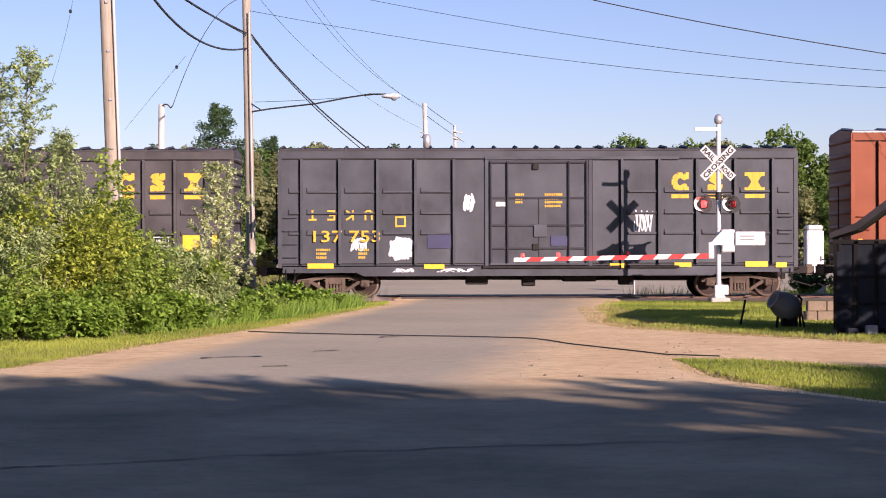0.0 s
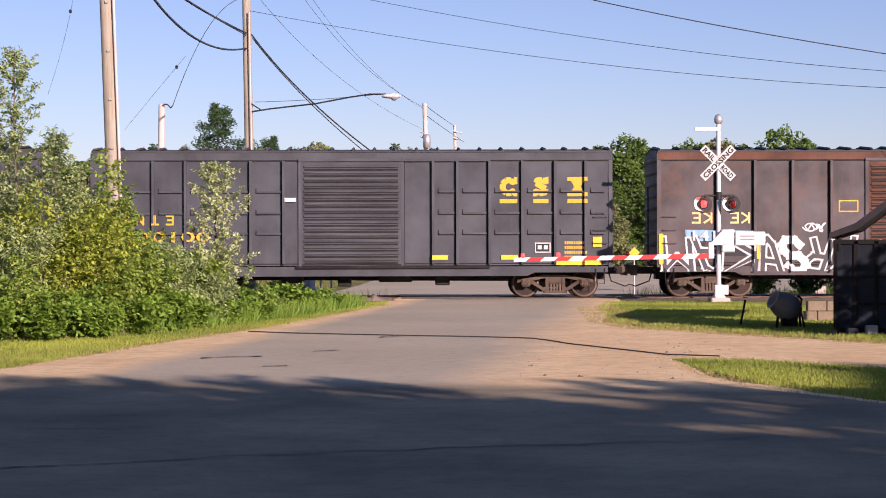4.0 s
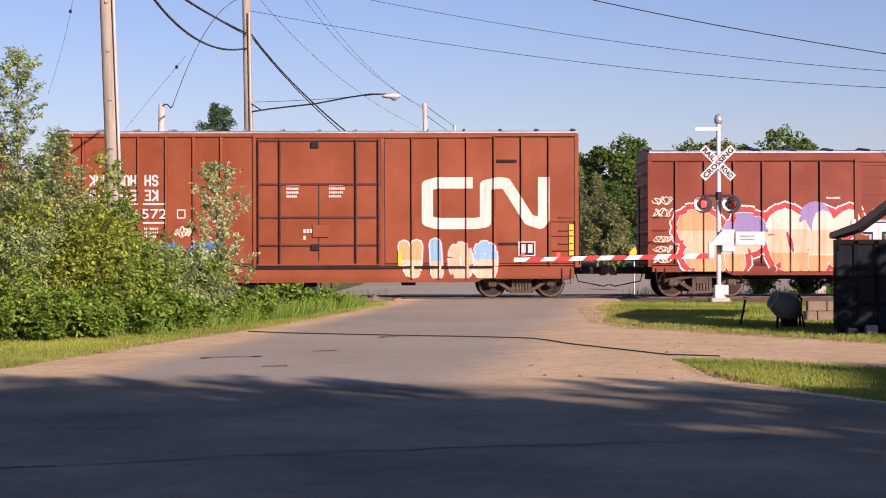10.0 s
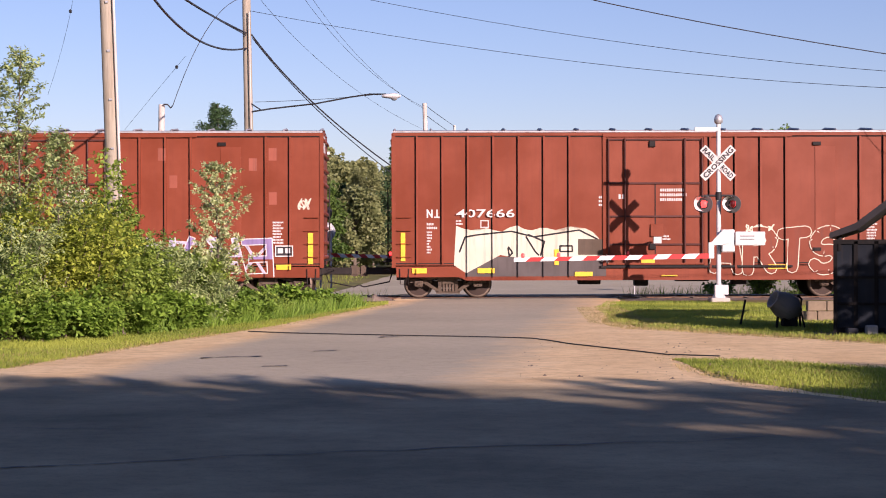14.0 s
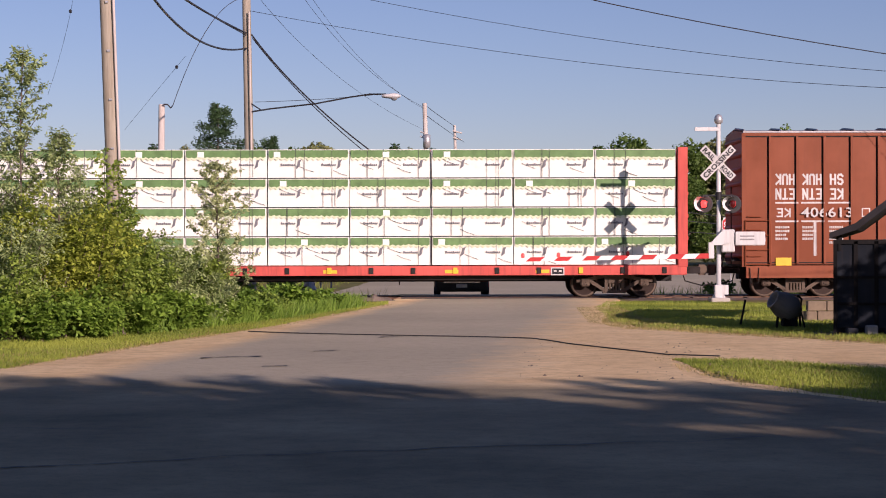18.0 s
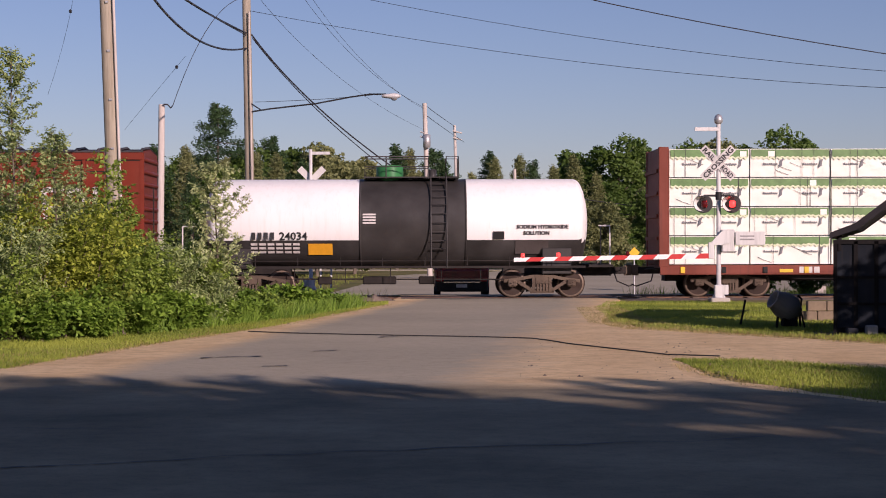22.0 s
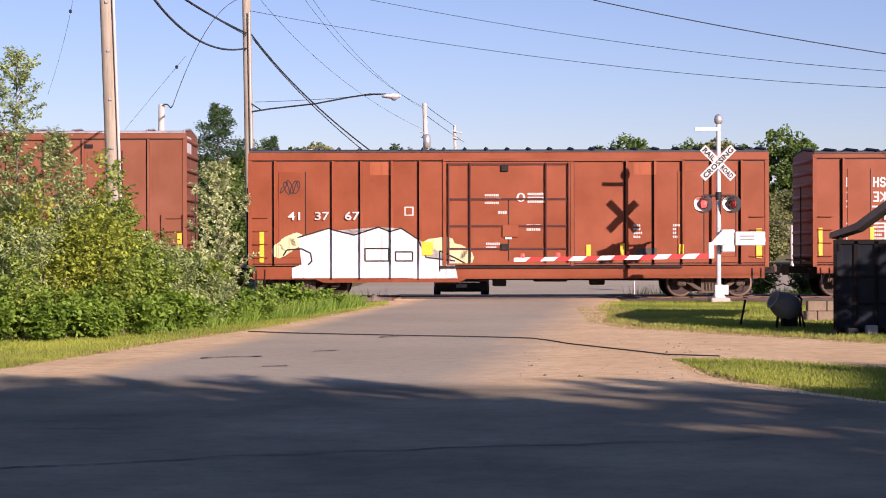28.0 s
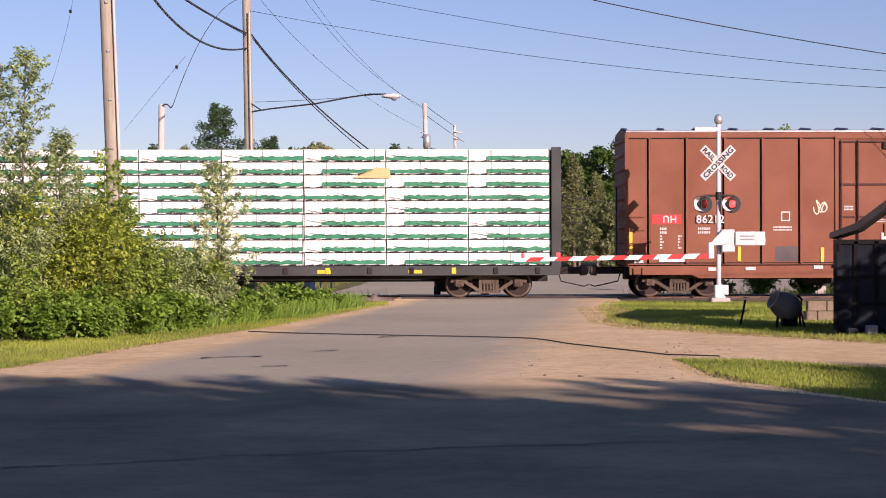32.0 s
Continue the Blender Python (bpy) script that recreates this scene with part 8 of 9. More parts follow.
def sprays(name, twigs, per, size, material, parent, seed, narrow=0.5, droop=0.25, label=""):
    """Leaves set left and right along twigs (start, end), each one bent and hanging a little."""
    rg = np.random.RandomState(seed)
    a = np.repeat(np.array([t[0] for t in twigs], dtype=float), per, axis=0)
    b = np.repeat(np.array([t[1] for t in twigs], dtype=float), per, axis=0)
    n = len(a)
    f = (np.tile(np.arange(per), len(twigs)) + rg.uniform(0.1, 0.9, n)) / per
    d = b - a
    ln = np.linalg.norm(d, axis=1)[:, None] + 1e-6
    d /= ln
    p = a + d * ln * f[:, None]
    p[:, 2] -= 0.06 * ln[:, 0] * f ** 2
    up = np.array((0.0, 0.0, 1.0)) + rg.normal(size=(n, 3)) * 0.45
    side = np.cross(d, up)
    side /= np.linalg.norm(side, axis=1)[:, None] + 1e-6
    side *= np.where(np.arange(n) % 2 == 0, 1, -1)[:, None]
    e = d * 0.55 + side * 0.85 + rg.normal(size=(n, 3)) * 0.3
    e[:, 2] -= droop
    e /= np.linalg.norm(e, axis=1)[:, None] + 1e-6
    q = np.cross(e, up)
    q /= np.linalg.norm(q, axis=1)[:, None] + 1e-6
    g = np.cross(q, e)
    s = size * rg.uniform(0.55, 1.25, n)[:, None] * (1.1 - 0.35 * f[:, None])
    v = np.stack([p, p + e * s * 0.45 + q * s * narrow * 0.5 + g * s * 0.05, p + e * s - g * s * 0.06, p + e * s * 0.45 - q * s * narrow * 0.5 + g * s * 0.05], 1).reshape(-1, 3)
    me = bpy.data.meshes.new(name)
    me.vertices.add(n * 4)
    me.vertices.foreach_set("co", v.ravel())
    me.loops.add(n * 4)
    me.loops.foreach_set("vertex_index", np.arange(n * 4, dtype=np.int32))
    me.polygons.add(n)
    me.polygons.foreach_set("loop_start", np.arange(0, n * 4, 4, dtype=np.int32))
    me.update(calc_edges=True)
    me.materials.append(material)
    return link(name, me, parent, label)


def shrub(x, y, h, w, material, seed, n=3600, size=0.085, label="dense green shrub beside the road", narrow=0.45, name="shrub"):
    """Arching stems from one foot, each with leafy side shoots."""
    rg = np.random.RandomState(seed)
    ob = thing(name, label, "shrub" if name == "shrub" else "sapling", "roadside thicket", m=pose(x, y, ground_z(y)))
    k = 9 if h > 1.5 else 7
    per = 15
    each = max(6, n // (k * per))
    shoots = []
    for i in range(k):
        a = 2 * math.pi * i / k + rg.uniform(-0.5, 0.5)
        rr = w * 0.5 * math.sqrt(rg.uniform(0.02, 0.8))
        hh = h * (1.0 - 0.5 * (2 * rr / w) ** 2) * rg.uniform(0.8, 1.0)
        foot = Vector((rg.uniform(-0.12, 0.12) * w, rg.uniform(-0.12, 0.12) * w, 0))
        top = Vector((rr * math.cos(a), rr * math.sin(a), hh))
        mid = foot.lerp(top, 0.5) * 0.75 + Vector((0, 0, hh * 0.18))
        tube("stem", ob, [foot, mid, top], 0.018, BARK, 5, 0.004)
        for j in range(each):
            f = 0.08 + 0.92 * (j + rg.uniform(0, 1)) / each
            c = foot.lerp(mid, f * 2) if f < 0.5 else mid.lerp(top, f * 2 - 1)
            t = rg.uniform(0, 6.28)
            out = Vector((math.cos(t), math.sin(t), rg.uniform(0.15, 1.0))).normalized()
            lng = w * 0.30 * (1.15 - 0.75 * f) * rg.uniform(0.6, 1.3) + 0.1
            shoots.append((tuple(c), tuple(c + out * lng)))
    sprays("foliage", shoots, per, size, material, ob, seed + 7, narrow)
    return ob


# the thicket, from the near end towards the track: x, y, height, width, kind
kinds = {"w": (WILLOW, "grey-green willow shrub in the roadside thicket"), "s": (SHRUB, "dense green shrub in the roadside thicket"), "y": (SHRUB_YEL, "yellow-green shrub in the roadside thicket"), "g": (WEED, "bright green leafy shrub at the thicket's foot")}
plan = [(-8.6, 30.5, 3.2, 2.4, "w"), (-7.5, 30.0, 2.6, 2.2, "w"), (-7.0, 31.0, 3.0, 2.0, "y"), (-6.3, 31.5, 2.5, 2.0, "y"), (-7.9, 33.0, 3.4, 2.4, "s"), (-6.6, 33.5, 3.0, 2.0, "s"), (-5.8, 32.9, 2.0, 1.7, "s"), (-5.3, 34.5, 1.8, 1.6, "w"),
        (-6.1, 35.5, 2.1, 1.7, "s"), (-5.1, 35.2, 1.75, 1.5, "s"), (-4.8, 36.5, 1.05, 1.2, "w"), (-5.3, 38.0, 1.55, 1.6, "s"), (-9.0, 35, 3.3, 2.6, "s"), (-7.4, 37, 3.0, 2.4, "y"), (-6.6, 39.0, 2.1, 2.0, "s"), (-5.6, 41, 1.9, 2.0, "s"),
        (-8.2, 29.0, 1.3, 1.6, "g"), (-5.3, 38.8, 1.2, 1.1, "w"), (-5.8, 40.4, 1.2, 1.3, "s"), (-7.2, 29.5, 1.5, 1.5, "s"), (-6.4, 30.4, 0.9, 1.3, "g"), (-5.8, 31.4, 1.3, 1.3, "s"), (-5.1, 32.9, 0.8, 1.1, "g"), (-4.7, 34.8, 1.1, 1.1, "w"), (-4.0, 37.2, 0.55, 0.9, "g"), (-3.9, 39.4, 0.55, 1.0, "s"), (-3.5, 41.8, 0.65, 1.1, "g"),
        (-2.9, 44.0, 0.5, 0.9, "g"), (-5.0, 42, 0.65, 1.3, "g"), (-6.2, 44.5, 1.3, 2.0, "s"), (-4.4, 45.5, 0.6, 1.2, "g"), (-8.5, 42, 2.2, 2.6, "s"), (-6.2, 32.6, 3.45, 1.15, "s"), (-6.75, 32.2, 3.3, 1.2, "w"),  (-10.5, 40, 2.8, 2.8, "s"), (-11, 33, 3.4, 2.6, "w"),
        (-8.3, 28.2, 0.8, 1.2, "g"), (-7.5, 28.7, 0.75, 1.2, "g"), (-6.8, 29.4, 0.8, 1.2, "g"), (-6.0, 30.3, 0.7, 1.1, "g"), (-5.45, 31.5, 0.75, 1.1, "g"), (-4.9, 33.4, 0.7, 1.0, "g"), (-4.5, 35.2, 0.65, 1.0, "g")]
for i, (x, y, h, w, k) in enumerate(plan):
    m_, lab = kinds[k]
    shrub(x, y, h, w, m_, 300 + i, 7000 if h > 1.5 else 3400, 0.1 if k != "g" else 0.12, lab, 0.42 if k == "w" else 0.6)

def tall_sapling(x, y, h, seed, sway, lab, wide=0.75, low=0.4, per=26, material=None, dense=5):
    """A slender young tree with steep branches, whose top bends in the wind."""
    rg = np.random.RandomState(seed)
    ob = thing("sapling", lab, "sapling", "roadside thicket", m=pose(x, y, 0))
    tube("trunk", ob, [(0, 0, 0), (0.03, 0, h * 0.4), (-0.02, 0, h * 0.75), (0.0, 0, h)], 0.03, BARK, 6, 0.005)
    shoots = []
    for k in range(24):
        z = h * (low + (0.95 - low) * k / 23)
        a = k * 2.4 + rg.uniform(-0.4, 0.4)
        ln = (wide * (1 - (k / 24) ** 1.5) + 0.14) * rg.uniform(0.55, 1.2)
        base = Vector((0, 0, z))
        tip = Vector((ln * math.cos(a) * 0.8, ln * math.sin(a) * 0.8, z + ln * 0.85))
        tube("branch", ob, [base, base.lerp(tip, 0.5) + Vector((0, 0, -0.04 * ln)), tip], 0.009, BARK, 4, 0.002)
        for j in range(dense):
            c = base.lerp(tip, 0.25 + 0.8 * j / dense)
            t = rg.uniform(0, 6.28)
            out = Vector((math.cos(t), math.sin(t), rg.uniform(0.2, 1.2))).normalized()
            shoots.append((tuple(c), tuple(c + out * rg.uniform(0.14, 0.3))))
    sprays("foliage", shoots, per // 3 + 2, 0.092, material or WILLOW, ob, seed + 3, 0.5, 0.3)
    SWAYING.append((ob, pose(x, y, 0), sway))


WIND = [(0, 3.0), (1, 1.6), (2, 3.2), (3, 1.4), (4.5, 0.5), (6, 0.0), (7, 1.2), (8, 2.4), (9, 2.0), (10, 1.2), (11, -0.6), (12, 0.8), (13, 3.4), (14, 1.6), (15.5, 2.0), (17, 2.8), (18, 2.0), (19, 1.4), (20, 1.0), (21, 0.2), (22, 0.0), (23, 0.4), (24, 1.0), (25, 1.6), (26.5, 1.4),
        (28, 1.0), (29, 2.0), (30, 2.8), (31, 3.2), (32, 2.6)]
tall_sapling(-7.55, 31.0, 5.15, 401, [(t, a * 1.3 - 1.0) for t, a in WIND], "tall thin willow sapling swaying above the thicket", 0.9, 0.35, 60, None, 8)
tall_sapling(-7.0, 31.8, 3.7, 402, [(t, a * 0.7 - 0.6) for t, a in WIND], "thin leafy sapling swaying above the thicket", 0.85, 0.35, 56, None, 7)
tall_sapling(-8.05, 31.4, 4.9, 404, [(t, a * 1.1 - 1.2) for t, a in WIND], "thin willow sapling swaying above the thicket", 0.9, 0.3, 56)
tall_sapling(-4.6, 35.6, 3.25, 403, [(t, a * 0.35 - 0.3) for t, a in WIND], "slim sapling with pale leaf backs standing out of the thicket", 0.98, 0.08, 64, PALE, 11)

# ---- grass ----
def inside(p, poly):
    hit, j = False, len(poly) - 1
    for i in range(len(poly)):
        (xi, yi), (xj, yj) = poly[i], poly[j]
        if (yi > p[1]) != (yj > p[1]) and p[0] < (xj - xi) * (p[1] - yi) / (yj - yi) + xi:
            hit = not hit
        j = i
    return hit


def grass(name, poly, n, h, seed, label, material=None):
    rg = np.random.RandomState(seed)
    xs, ys = [p[0] for p in poly], [p[1] for p in poly]
    pts = []
    while len(pts) < n:
        p = (rg.uniform(min(xs), max(xs)), rg.uniform(min(ys), max(ys)))
        if inside(p, poly) and noise.noise((p[0] * 0.8, p[1] * 0.8, seed)) > -0.35 + 0.3 * rg.uniform(-1, 1):
            pts.append(p)
    p = np.array(pts)
    hh = h * rg.uniform(0.4, 1.25, n)
    a = rg.uniform(0, 2 * np.pi, n)
    w = 0.005 + 0.008 * rg.uniform(0, 1, n)
    lean = rg.normal(size=(n, 2)) * (hh * 0.45)[:, None]
    z = np.array([ground_z(q) for q in p[:, 1]])
    v = np.stack([np.stack([p[:, 0] - w * np.cos(a), p[:, 1] - w * np.sin(a), z], 1), np.stack([p[:, 0] + w * np.cos(a), p[:, 1] + w * np.sin(a), z], 1), np.stack([p[:, 0] + lean[:, 0], p[:, 1] + lean[:, 1], z + hh], 1)], 1).reshape(-1, 3)
    me = bpy.data.meshes.new(name)
    me.vertices.add(n * 3)
    me.vertices.foreach_set("co", v.ravel())
    me.loops.add(n * 3)
    me.loops.foreach_set("vertex_index", np.arange(n * 3, dtype=np.int32))
    me.polygons.add(n)
    me.polygons.foreach_set("loop_start", np.arange(0, n * 3, 3, dtype=np.int32))
    me.update(calc_edges=True)
    me.materials.append(material or BLADE)
    tagged(link(name, me), label, "grass", kind="stuff")


grass("verge_grass", [(-9, 27.5), (-9, 23.6), (-5.7, 22.8), (-4.7, 29.3), (-3.4, 34.5), (-2.2, 43), (-1.5, 48), (-1.6, 50.5), (-3.4, 47), (-3.6, 40), (-5.2, 33), (-7, 29.5)], 46000, 0.07, 501, "short sunlit grass verge in front of the thicket")
grass("tall_grass", [(-6.4, 31.5), (-5.8, 31.2), (-4.7, 33.3), (-3.3, 39), (-2.0, 46), (-2.6, 48), (-4.5, 47), (-5.5, 41), (-7.5, 33)], 26000, 0.36, 502, "tall green grass along the thicket's foot", WEED)
grass("lawn_grass", [(3.9, 45), (3.5, 36), (4.0, 33.7), (5.4, 31.5), (7.4, 27.9), (11, 26), (12, 40), (8, 50.5), (4.7, 50)], 70000, 0.055, 503, "sunlit grass between the driveway and the track")
grass("lawn_grass", [(3.2, 24.4), (4.2, 24.2), (5.6, 22.5), (8, 21.6), (8, 15.8), (5.0, 16.9), (4.1, 18.6), (3.6, 20.2), (3.3, 22.1)], 44000, 0.05, 504, "grass strip between the driveway and the road")
grass("far_grass", [(-30, 58), (-1.2, 58), (-3.8, 64), (-5.6, 78), (-4, 98), (-30, 110)], 9000, 0.3, 505, "rough grass beyond the track")
grass("far_grass", [(5.8, 58.2), (30, 58.5), (40, 90), (20, 84), (11, 68)], 16000, 0.35, 506, "rough grass beyond the track beside the far road", WEED)

grass("dry_grass", [(2.9, 24.6), (4.2, 24.6), (5.8, 22.9), (8, 22.0), (8, 16.2), (4.6, 16.9), (3.7, 18.6), (3.3, 20.2), (3.0, 22.1)], 9000, 0.04, 507, "thin dry grass at the lawn's worn edge", DRY)
grass("dry_grass", [(3.4, 45), (3.0, 36), (3.5, 33.4), (5.0, 31.1), (7.2, 27.5), (11, 25.6), (11, 27), (7.4, 29.2), (4.9, 33.5), (4.4, 38), (4.6, 46)], 14000, 0.05, 508, "thin dry grass at the lawn's worn edge", DRY)
grass("dry_grass", [(-9, 23.9), (-5.6, 22.9), (-4.5, 29.3), (-3.2, 34.5), (-2.0, 43), (-1.3, 48), (-2.2, 47), (-3.0, 40), (-4.6, 32), (-6.2, 26), (-9, 25.2)], 9000, 0.05, 509, "thin dry grass along the verge's edge", DRY)

# ---- far shrubs and woods ----
for i, (x, y, h, w) in enumerate([(11, 60.5, 0.9, 1.8), (12.6, 60.8, 1.0, 1.8), (14.2, 61, 0.9, 1.8), (15.8, 61.2, 1.1, 2.0), (17.6, 61.2, 1.0, 2.0), (9.8, 62, 0.6, 1.3), (-7, 60, 1.0, 2.0), (-9.4, 60.3, 1.2, 2.2), (-5.6, 62.5, 0.8, 1.5)]):
    shrub(x, y, h, w, FAR_LEAF if i % 2 else SHRUB, 420 + i, 1800, 0.16, "low dark shrub beyond the track", 0.6)


def broad_tree(h, w, material, seed, n=12000, size=0.3, lab="leafy green tree in the woods beyond the track", low=0.12):
    rg = np.random.RandomState(seed)
    ob = thing("tree", lab, "tree", "trees beyond the track")
    tube("trunk", ob, [(0, 0, -0.2), (0.1, 0, h * 0.3), (-0.1, 0.1, h * 0.6), (0, 0, h * 0.85)], 0.05 * h * 0.35 + 0.05, BARK, 8, 0.04)
    pts = []
    k = 17
    for i in range(k):
        f = low + (0.93 - low) * (i + 0.5) / k
        a = i * 2.4 + rg.uniform(-0.5, 0.5)
        env = w * 0.5 * math.sin(math.pi * min(1, 0.22 + 0.78 * f) ** 0.9) ** 0.7
        rr = env * rg.uniform(0.35, 0.95)
        c = (rr * math.cos(a), rr * math.sin(a), h * f)
        tube("limb", ob, [(0, 0, h * f * 0.75), (c[0] * 0.5, c[1] * 0.5, h * f * 0.9), c], 0.07, BARK, 5, 0.02)
        s = w * rg.uniform(0.13, 0.23)
        pts.append(puff(rg, c, (s, s, s * 0.8), n // k, 0.35))
    leaves("crown", np.concatenate(pts), size, material, ob, seed + 1, 0.7)
    return ob


def pine_tree(h, w, seed, n=3000, material=None, lab="dark green pine standing above the woods", joined=False):
    rg = np.random.RandomState(seed)
    ob = thing("pine_tree", lab, "tree", "trees beyond the track")
    tube("trunk", ob, [(0, 0, -0.2), (0, 0, h)], 0.16, BARK, 8, 0.03)
    pts = []
    rods = bmesh.new()
    for i in range(34):
        f = 0.2 + 0.8 * i / 34
        a = i * 2.4
        ln = w * 0.5 * (1 - f) ** 0.75 * rg.uniform(0.6, 1.2) + 0.15
        tip = (ln * math.cos(a), ln * math.sin(a), h * f - 0.05 * ln)
        if joined:
            add_tube(rods, [(0, 0, h * f), tip], 0.03, 4, 0, 0.01)
        else:
            tube("bough", ob, [(0, 0, h * f), tip], 0.04, BARK, 4, 0.01)
        for j in range(3):
            c = (tip[0] * (0.4 + 0.3 * j), tip[1] * (0.4 + 0.3 * j), h * f)
            pts.append(puff(rg, c, (ln * 0.42 + 0.2, ln * 0.42 + 0.2, 0.5), n // 100, 0.1))
    leaves("crown", np.concatenate(pts), 0.27, material or PINE, ob, seed + 1, 0.3, 0.1)
    if joined:
        tagged(part("bough", rods, BARK, ob), kind="stuff")
    else:
        rods.free()
    return ob


def woods():
    kinds = [broad_tree(10, 7, FAR_LEAF, 601), broad_tree(9, 6, FAR_LEAF, 602), broad_tree(8, 6.5, FAR_PALE, 603), broad_tree(11, 6, FAR_LEAF, 604), broad_tree(7, 5.5, FAR_PALE, 605)]
    pine = pine_tree(12, 10.5, 606, 13000)
    spots = []
    # x, y, kind, height factor
    for x, y, k, s in ((11.5, 150, 1, 1.1), (14.5, 146, 0, 1.06), (17.2, 152, 3, 1.0), (20.3, 148, 0, 1.04), (23.6, 150, 2, 1.32), (26.8, 153, 3, 0.98), (30.0, 149, 0, 1.15), (33.4, 152, 1, 1.0), (36.6, 150, 2, 1.05), (40, 154, 0, 0.95),
                       (10.2, 141, 4, 0.8), (13.0, 138, 1, 0.75), (16.6, 140, 4, 0.9), (19.2, 139, 1, 0.8), (22.4, 141, 4, 0.85), (25.4, 139, 2, 0.75), (28.6, 141, 4, 0.9), (31.6, 140, 1, 0.75), (35, 141, 4, 0.8),
                       (-1.5, 170, 2, 1.1), (2.0, 176, 4, 1.1), (5.5, 172, 2, 1.0), (8.5, 168, 1, 0.9), (-4.5, 160, 2, 1.15), (-7.4, 150, 4, 1.3), (-10.2, 148, 2, 1.27), (-13, 150, 1, 1.14), (-16, 146, 0, 0.98), (-19.2, 150, 2, 1.1), (-22.5, 148, 0, 0.95), (-26, 150, 1, 1.0),
                       (-29.5, 146, 3, 0.85), (-33, 150, 0, 0.95), (-37, 148, 2, 1.1), (-41, 150, 0, 1.0), (-6.2, 135, 4, 0.9), (-9, 133, 1, 0.75), (-3.4, 140, 4, 0.85), (-12, 134, 4, 0.9), (-15.5, 133, 2, 0.8), (-19, 134, 4, 0.9), (-23, 132, 1, 0.8), (-27, 134, 4, 0.9), (-0.5, 150, 4, 0.8), (2.8, 152, 4, 0.75),
                       (6.4, 150, 4, 0.85), (-5.3, 105, 4, 0.75), (-7.2, 100, 1, 0.62), (-9.5, 104, 4, 0.8), (-12.5, 100, 1, 0.7), (10.5, 112, 4, 0.62), (13.8, 118, 1, 0.6), (45, 150, 0, 1.0), (50, 152, 3, 0.9), (56, 150, 1, 1.1), (62, 150, 0, 1.0)):
        spots.append((x, y, k, s))
    rg = random.Random(9)
    for i, (x, y, k, s) in enumerate(spots):
        m = pose(x, y, 0, 0, 0, rg.uniform(0, 360)) @ Matrix.Diagonal((s, s, s, 1))
        o = copy_thing(kinds[k], pose(x, y, 0, 0, 0, rg.uniform(0, 360)))
        o.scale = (s, s, s)
    for x, y, s in ((-18.6, 145, 1.12), (-14.3, 146, 0.9), (-17.4, 150, 0.85), (-20.2, 150, 0.8), (-0.8, 165, 0.9)):
        o = copy_thing(pine, pose(x, y, 0, 0, 0, rg.uniform(0, 360)))
        o.scale = (s, s, s)
    slim = [pine_tree(9, 3.2, 611, 6000, FAR_PALE, "slender young conifer at the edge of the woods", True), pine_tree(9, 4.0, 612, 6000, PINE, "slender dark conifer at the edge of the woods", True)]
    for i in range(26):
        x, y = -17.5 + 1.15 * i + rg.uniform(-0.5, 0.5), 128 + rg.uniform(-5, 8)
        o = copy_thing(slim[i % 3 == 0], pose(x, y, 0, 0, 0, rg.uniform(0, 360)))
        k = rg.uniform(0.7, 1.0)
        o.scale = (k, k, k)
    slim[0].location, slim[1].location = (-19, 130, 0), (-21, 128, 0)
    for o, p in zip(kinds + [pine], ((44, 146), (48, 146), (-44, 150), (-47, 146), (53, 146), (-50, 150))):
        o.location = (*p, 0)


woods()

# ---- trees behind the viewer, whose shade lies over the road ----
def shade_trees():
    base = [broad_tree(10, 8, FAR_LEAF, 701, 3800, 0.5, "leafy roadside tree shading the road", 0.3), broad_tree(10, 7, FAR_LEAF, 702, 3600, 0.5, "leafy roadside tree shading the road", 0.35)]
    rg = random.Random(4)
    for i, (x, y, h) in enumerate(((1.5, -7, 9.0), (4.7, -6, 9.3), (7.9, -6.5, 9.6), (11.0, -6, 9.9), (13.4, -6, 9.9), (18.9, -6, 9.9), (22.2, -6, 10.6), (22.8, -6, 11.0), (27, -7, 12.0), (31, -6, 12.5), (35, -6, 12.5), (8, -11, 10.2), (13.2, -11, 11.2), (15.0, -11, 10.8), (26.5, -12, 12))):
        o = copy_thing(base[i % 2], pose(x, y, 0, 0, 0, rg.uniform(0, 360)))
        o.scale = (h / 10, h / 10, h / 10)
    base[0].location, base[1].location = (-4, -9, 0), (39, -7, 0)
    # Added out of view on the right, to shade the shed and lawn.
    small = broad_tree(4.7, 5.0, FAR_LEAF, 703, 3600, 0.26, "small unseen tree added to shade the shed and lawn", 0.2)
    small.location = (13.2, 24.5, 0)


shade_trees()


# ---- stones and clods on the sandy shoulder ----
def gravel():
    rg = random.Random(77)
    bm = bmesh.new()
    for k in range(300):
        x = rg.uniform(0.6, 4.4)
        y = rg.uniform(19.5, 29)
        if x < 0.5 + 0.1 * (y - 19) or noise.noise((x * 1.3, y * 0.6, 4)) < 0.0:
            continue
        r = rg.uniform(0.004, 0.016) * (1.8 if rg.random() < 0.08 else 1)
        ring = [bm.verts.new((x + r * 1.3 * math.cos(a), y + r * math.sin(a), 0.018)) for a in (0, 1.3, 2.5, 3.7, 5.0)]
        top = bm.verts.new((x + r * 0.2, y, 0.022 + r * 0.9))
        for i in range(5):
            bm.faces.new((ring[i], ring[(i + 1) % 5], top)).smooth = True
    tagged(part("gravel", bm, BALLAST), "brown stones and clods on the sandy shoulder", "gravel", kind="stuff")


gravel()


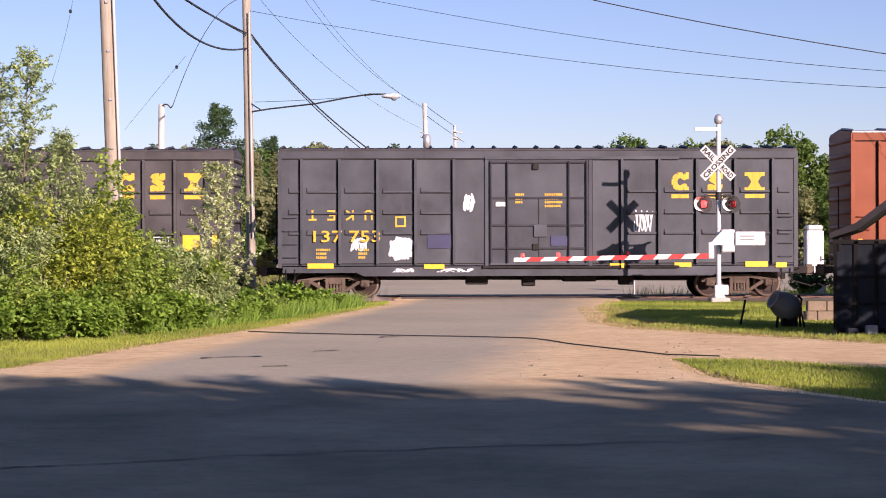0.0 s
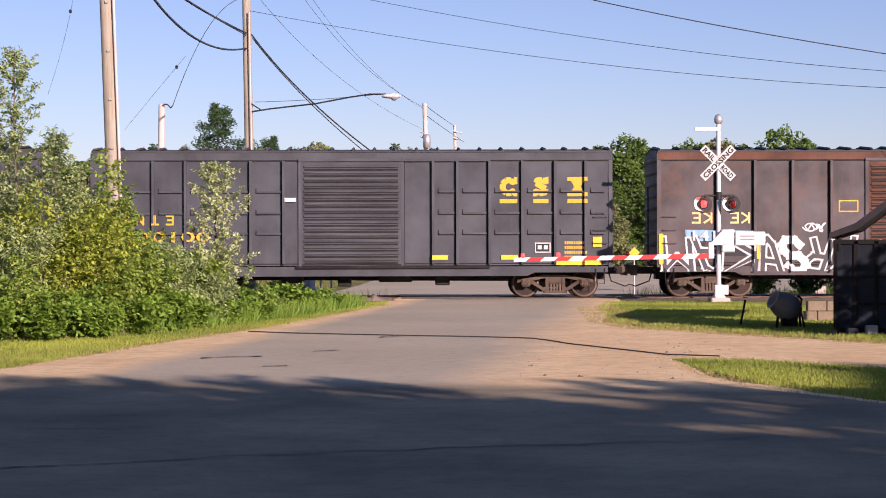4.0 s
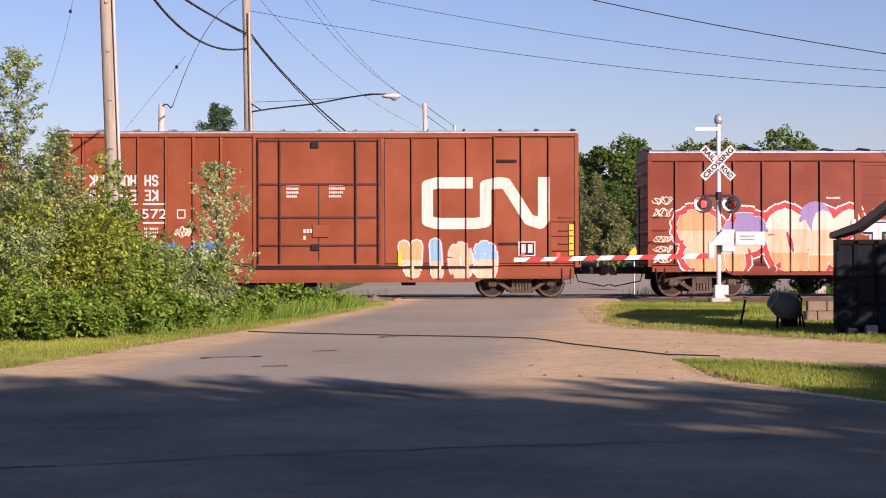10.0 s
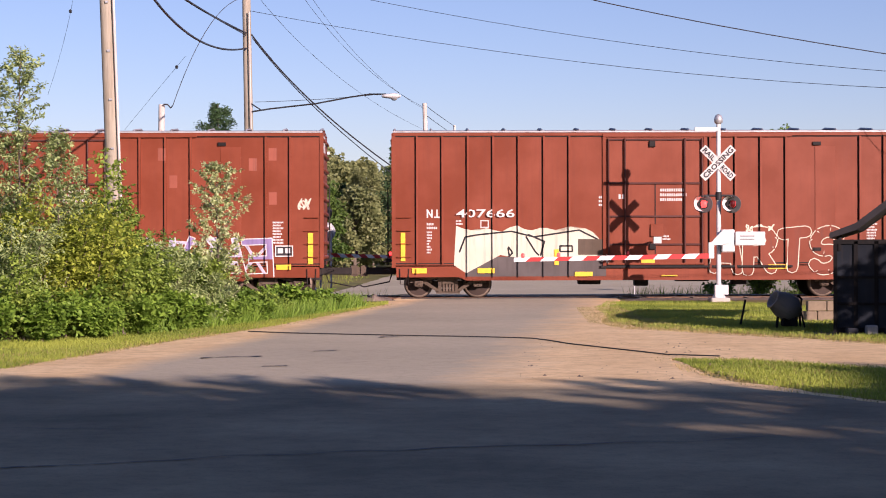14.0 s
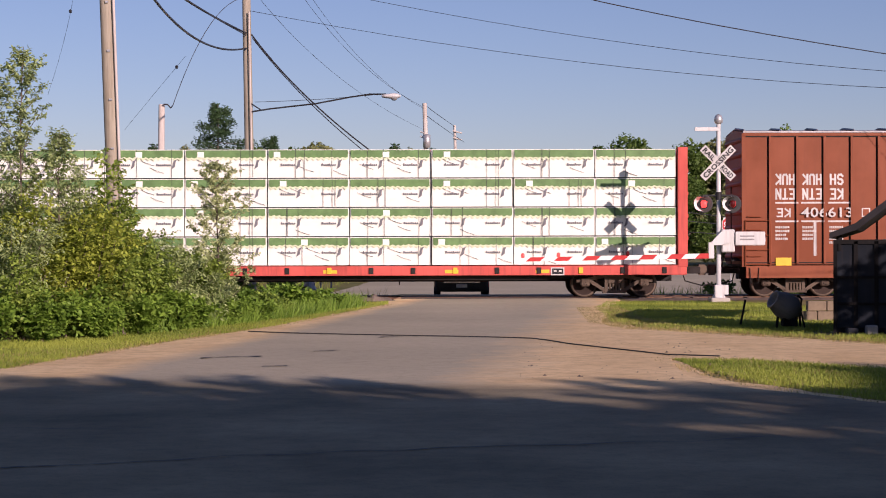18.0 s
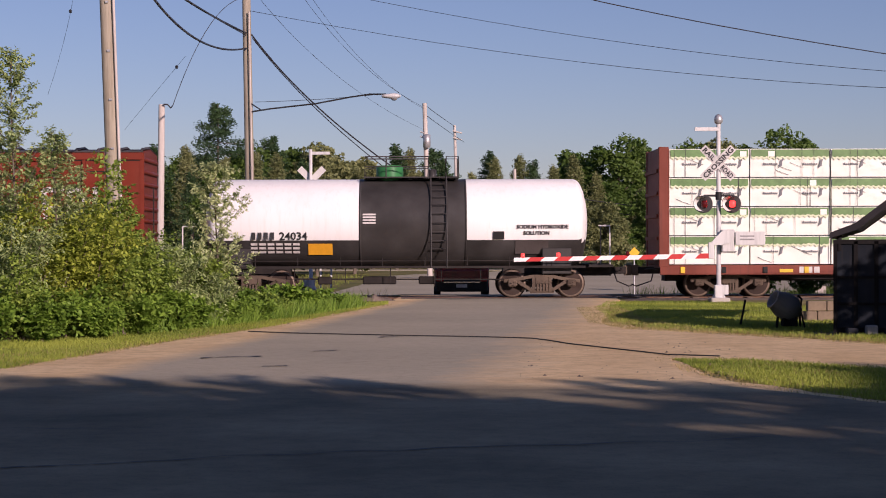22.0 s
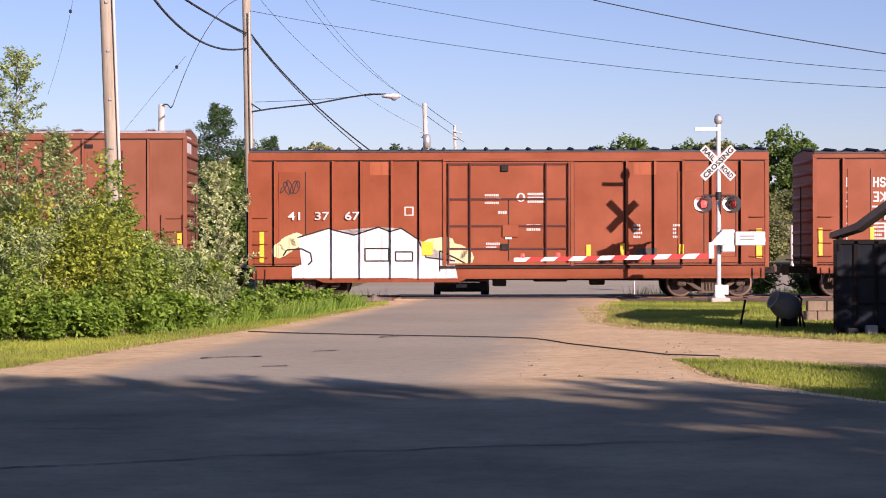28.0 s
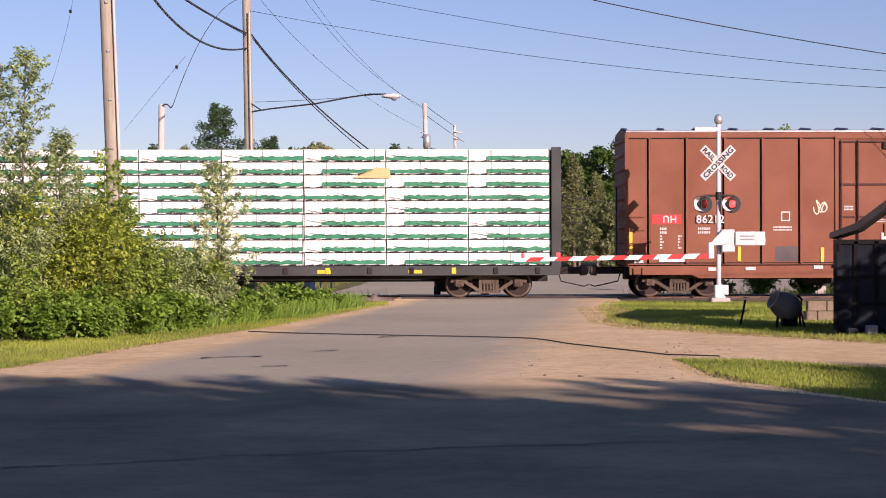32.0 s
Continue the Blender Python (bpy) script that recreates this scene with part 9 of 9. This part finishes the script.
def dirt_heap(x, y, rx, ry, h, seed):
    bm = bmesh.new()
    bmesh.ops.create_grid(bm, x_segments=26, y_segments=14, size=1.0)
    for v in bm.verts:
        q = max(0.0, 1 - (v.co.x ** 2 + v.co.y ** 2))
        lump = 0.6 + 0.9 * noise.noise((v.co.x * 3.1, v.co.y * 2.3, seed)) + 0.4 * noise.noise((v.co.x * 8, v.co.y * 8, seed))
        v.co = (v.co.x * rx, v.co.y * ry, q * max(0.1, lump) * h - 0.01)
    for f in bm.faces:
        f.smooth = True
    o = part("dirt_heap", bm, BALLAST)
    o.location = (x, y, 0.02)
    tagged(o, "low brown heap of dirt and stones beside the rails", "dirt heap", "dirt heaps")


dirt_heap(-2.1, 51.4, 0.75, 0.4, 0.2, 3)
dirt_heap(-3.1, 50.8, 0.6, 0.35, 0.12, 5)


# ---- everything that moves ----
def run(t):
    """How far the train has run after t seconds."""
    s = t / 32
    return (21305.6 * s + 375.5 * s * s + 44.2 * s ** 3) * U


def motions():
    for car, s0, wheelsets in TRAIN:
        rows = []
        for i in range(33):
            rows.append((i, TRACK @ pose(s0 + run(i), 0, 0)))
        walk(car, rows)
        inside = [f for f in range(0, 961) if abs(s0 + run(f / 30)) < 25]
        if not inside:
            continue
        fa, fb = inside[0], inside[-1]
        start = run(fa / 30)
        times = sorted({0, 960, *range(fa, fb + 1)})
        for ws, x, z in wheelsets:
            walk(ws, [(f / 30, pose(x, 0, z, 0, math.degrees((run(min(max(f, fa), fb) / 30) - start) / 0.42) % 360, 0)) for f in times])
    # the lamps flash in turn: the drum in each head turns its lit half to the road
    half = 0.627
    for drum, first, place in FLASHERS:
        rows, k, turn = [(0, None)], 0, None
        on = ((0 / half + 0.18) % 2 < 1) == (first == 0)
        ang = 0.0 if on else 180.0
        rows = [(0.0, ang)]
        t = half * (1 - 0.18)
        while t < 32 - 0.1:
            for q in range(1, 4):
                rows.append((t - 0.0667 + 0.0334 * q, ang + 60 * q))
            rows.insert(-3, (t - 0.0667, ang))
            ang += 180
            t += half
        rows.append((32.0, ang))
        clean = {}
        for t, a in rows:
            clean[frame(t)] = a
        walk(drum, [((f - 1) / 30, place @ pose(0, 0, 0, 0, 0, a)) for f, a in sorted(clean.items())])
    for ob, base, sway in SWAYING:
        rows = [(t, base @ pose(0, 0, 0, 0.25 * a, a, 0)) for t, a in sway]
        walk(ob, rows)
    for ob, rows in DRIVEN:
        walk(ob, rows)


motions()
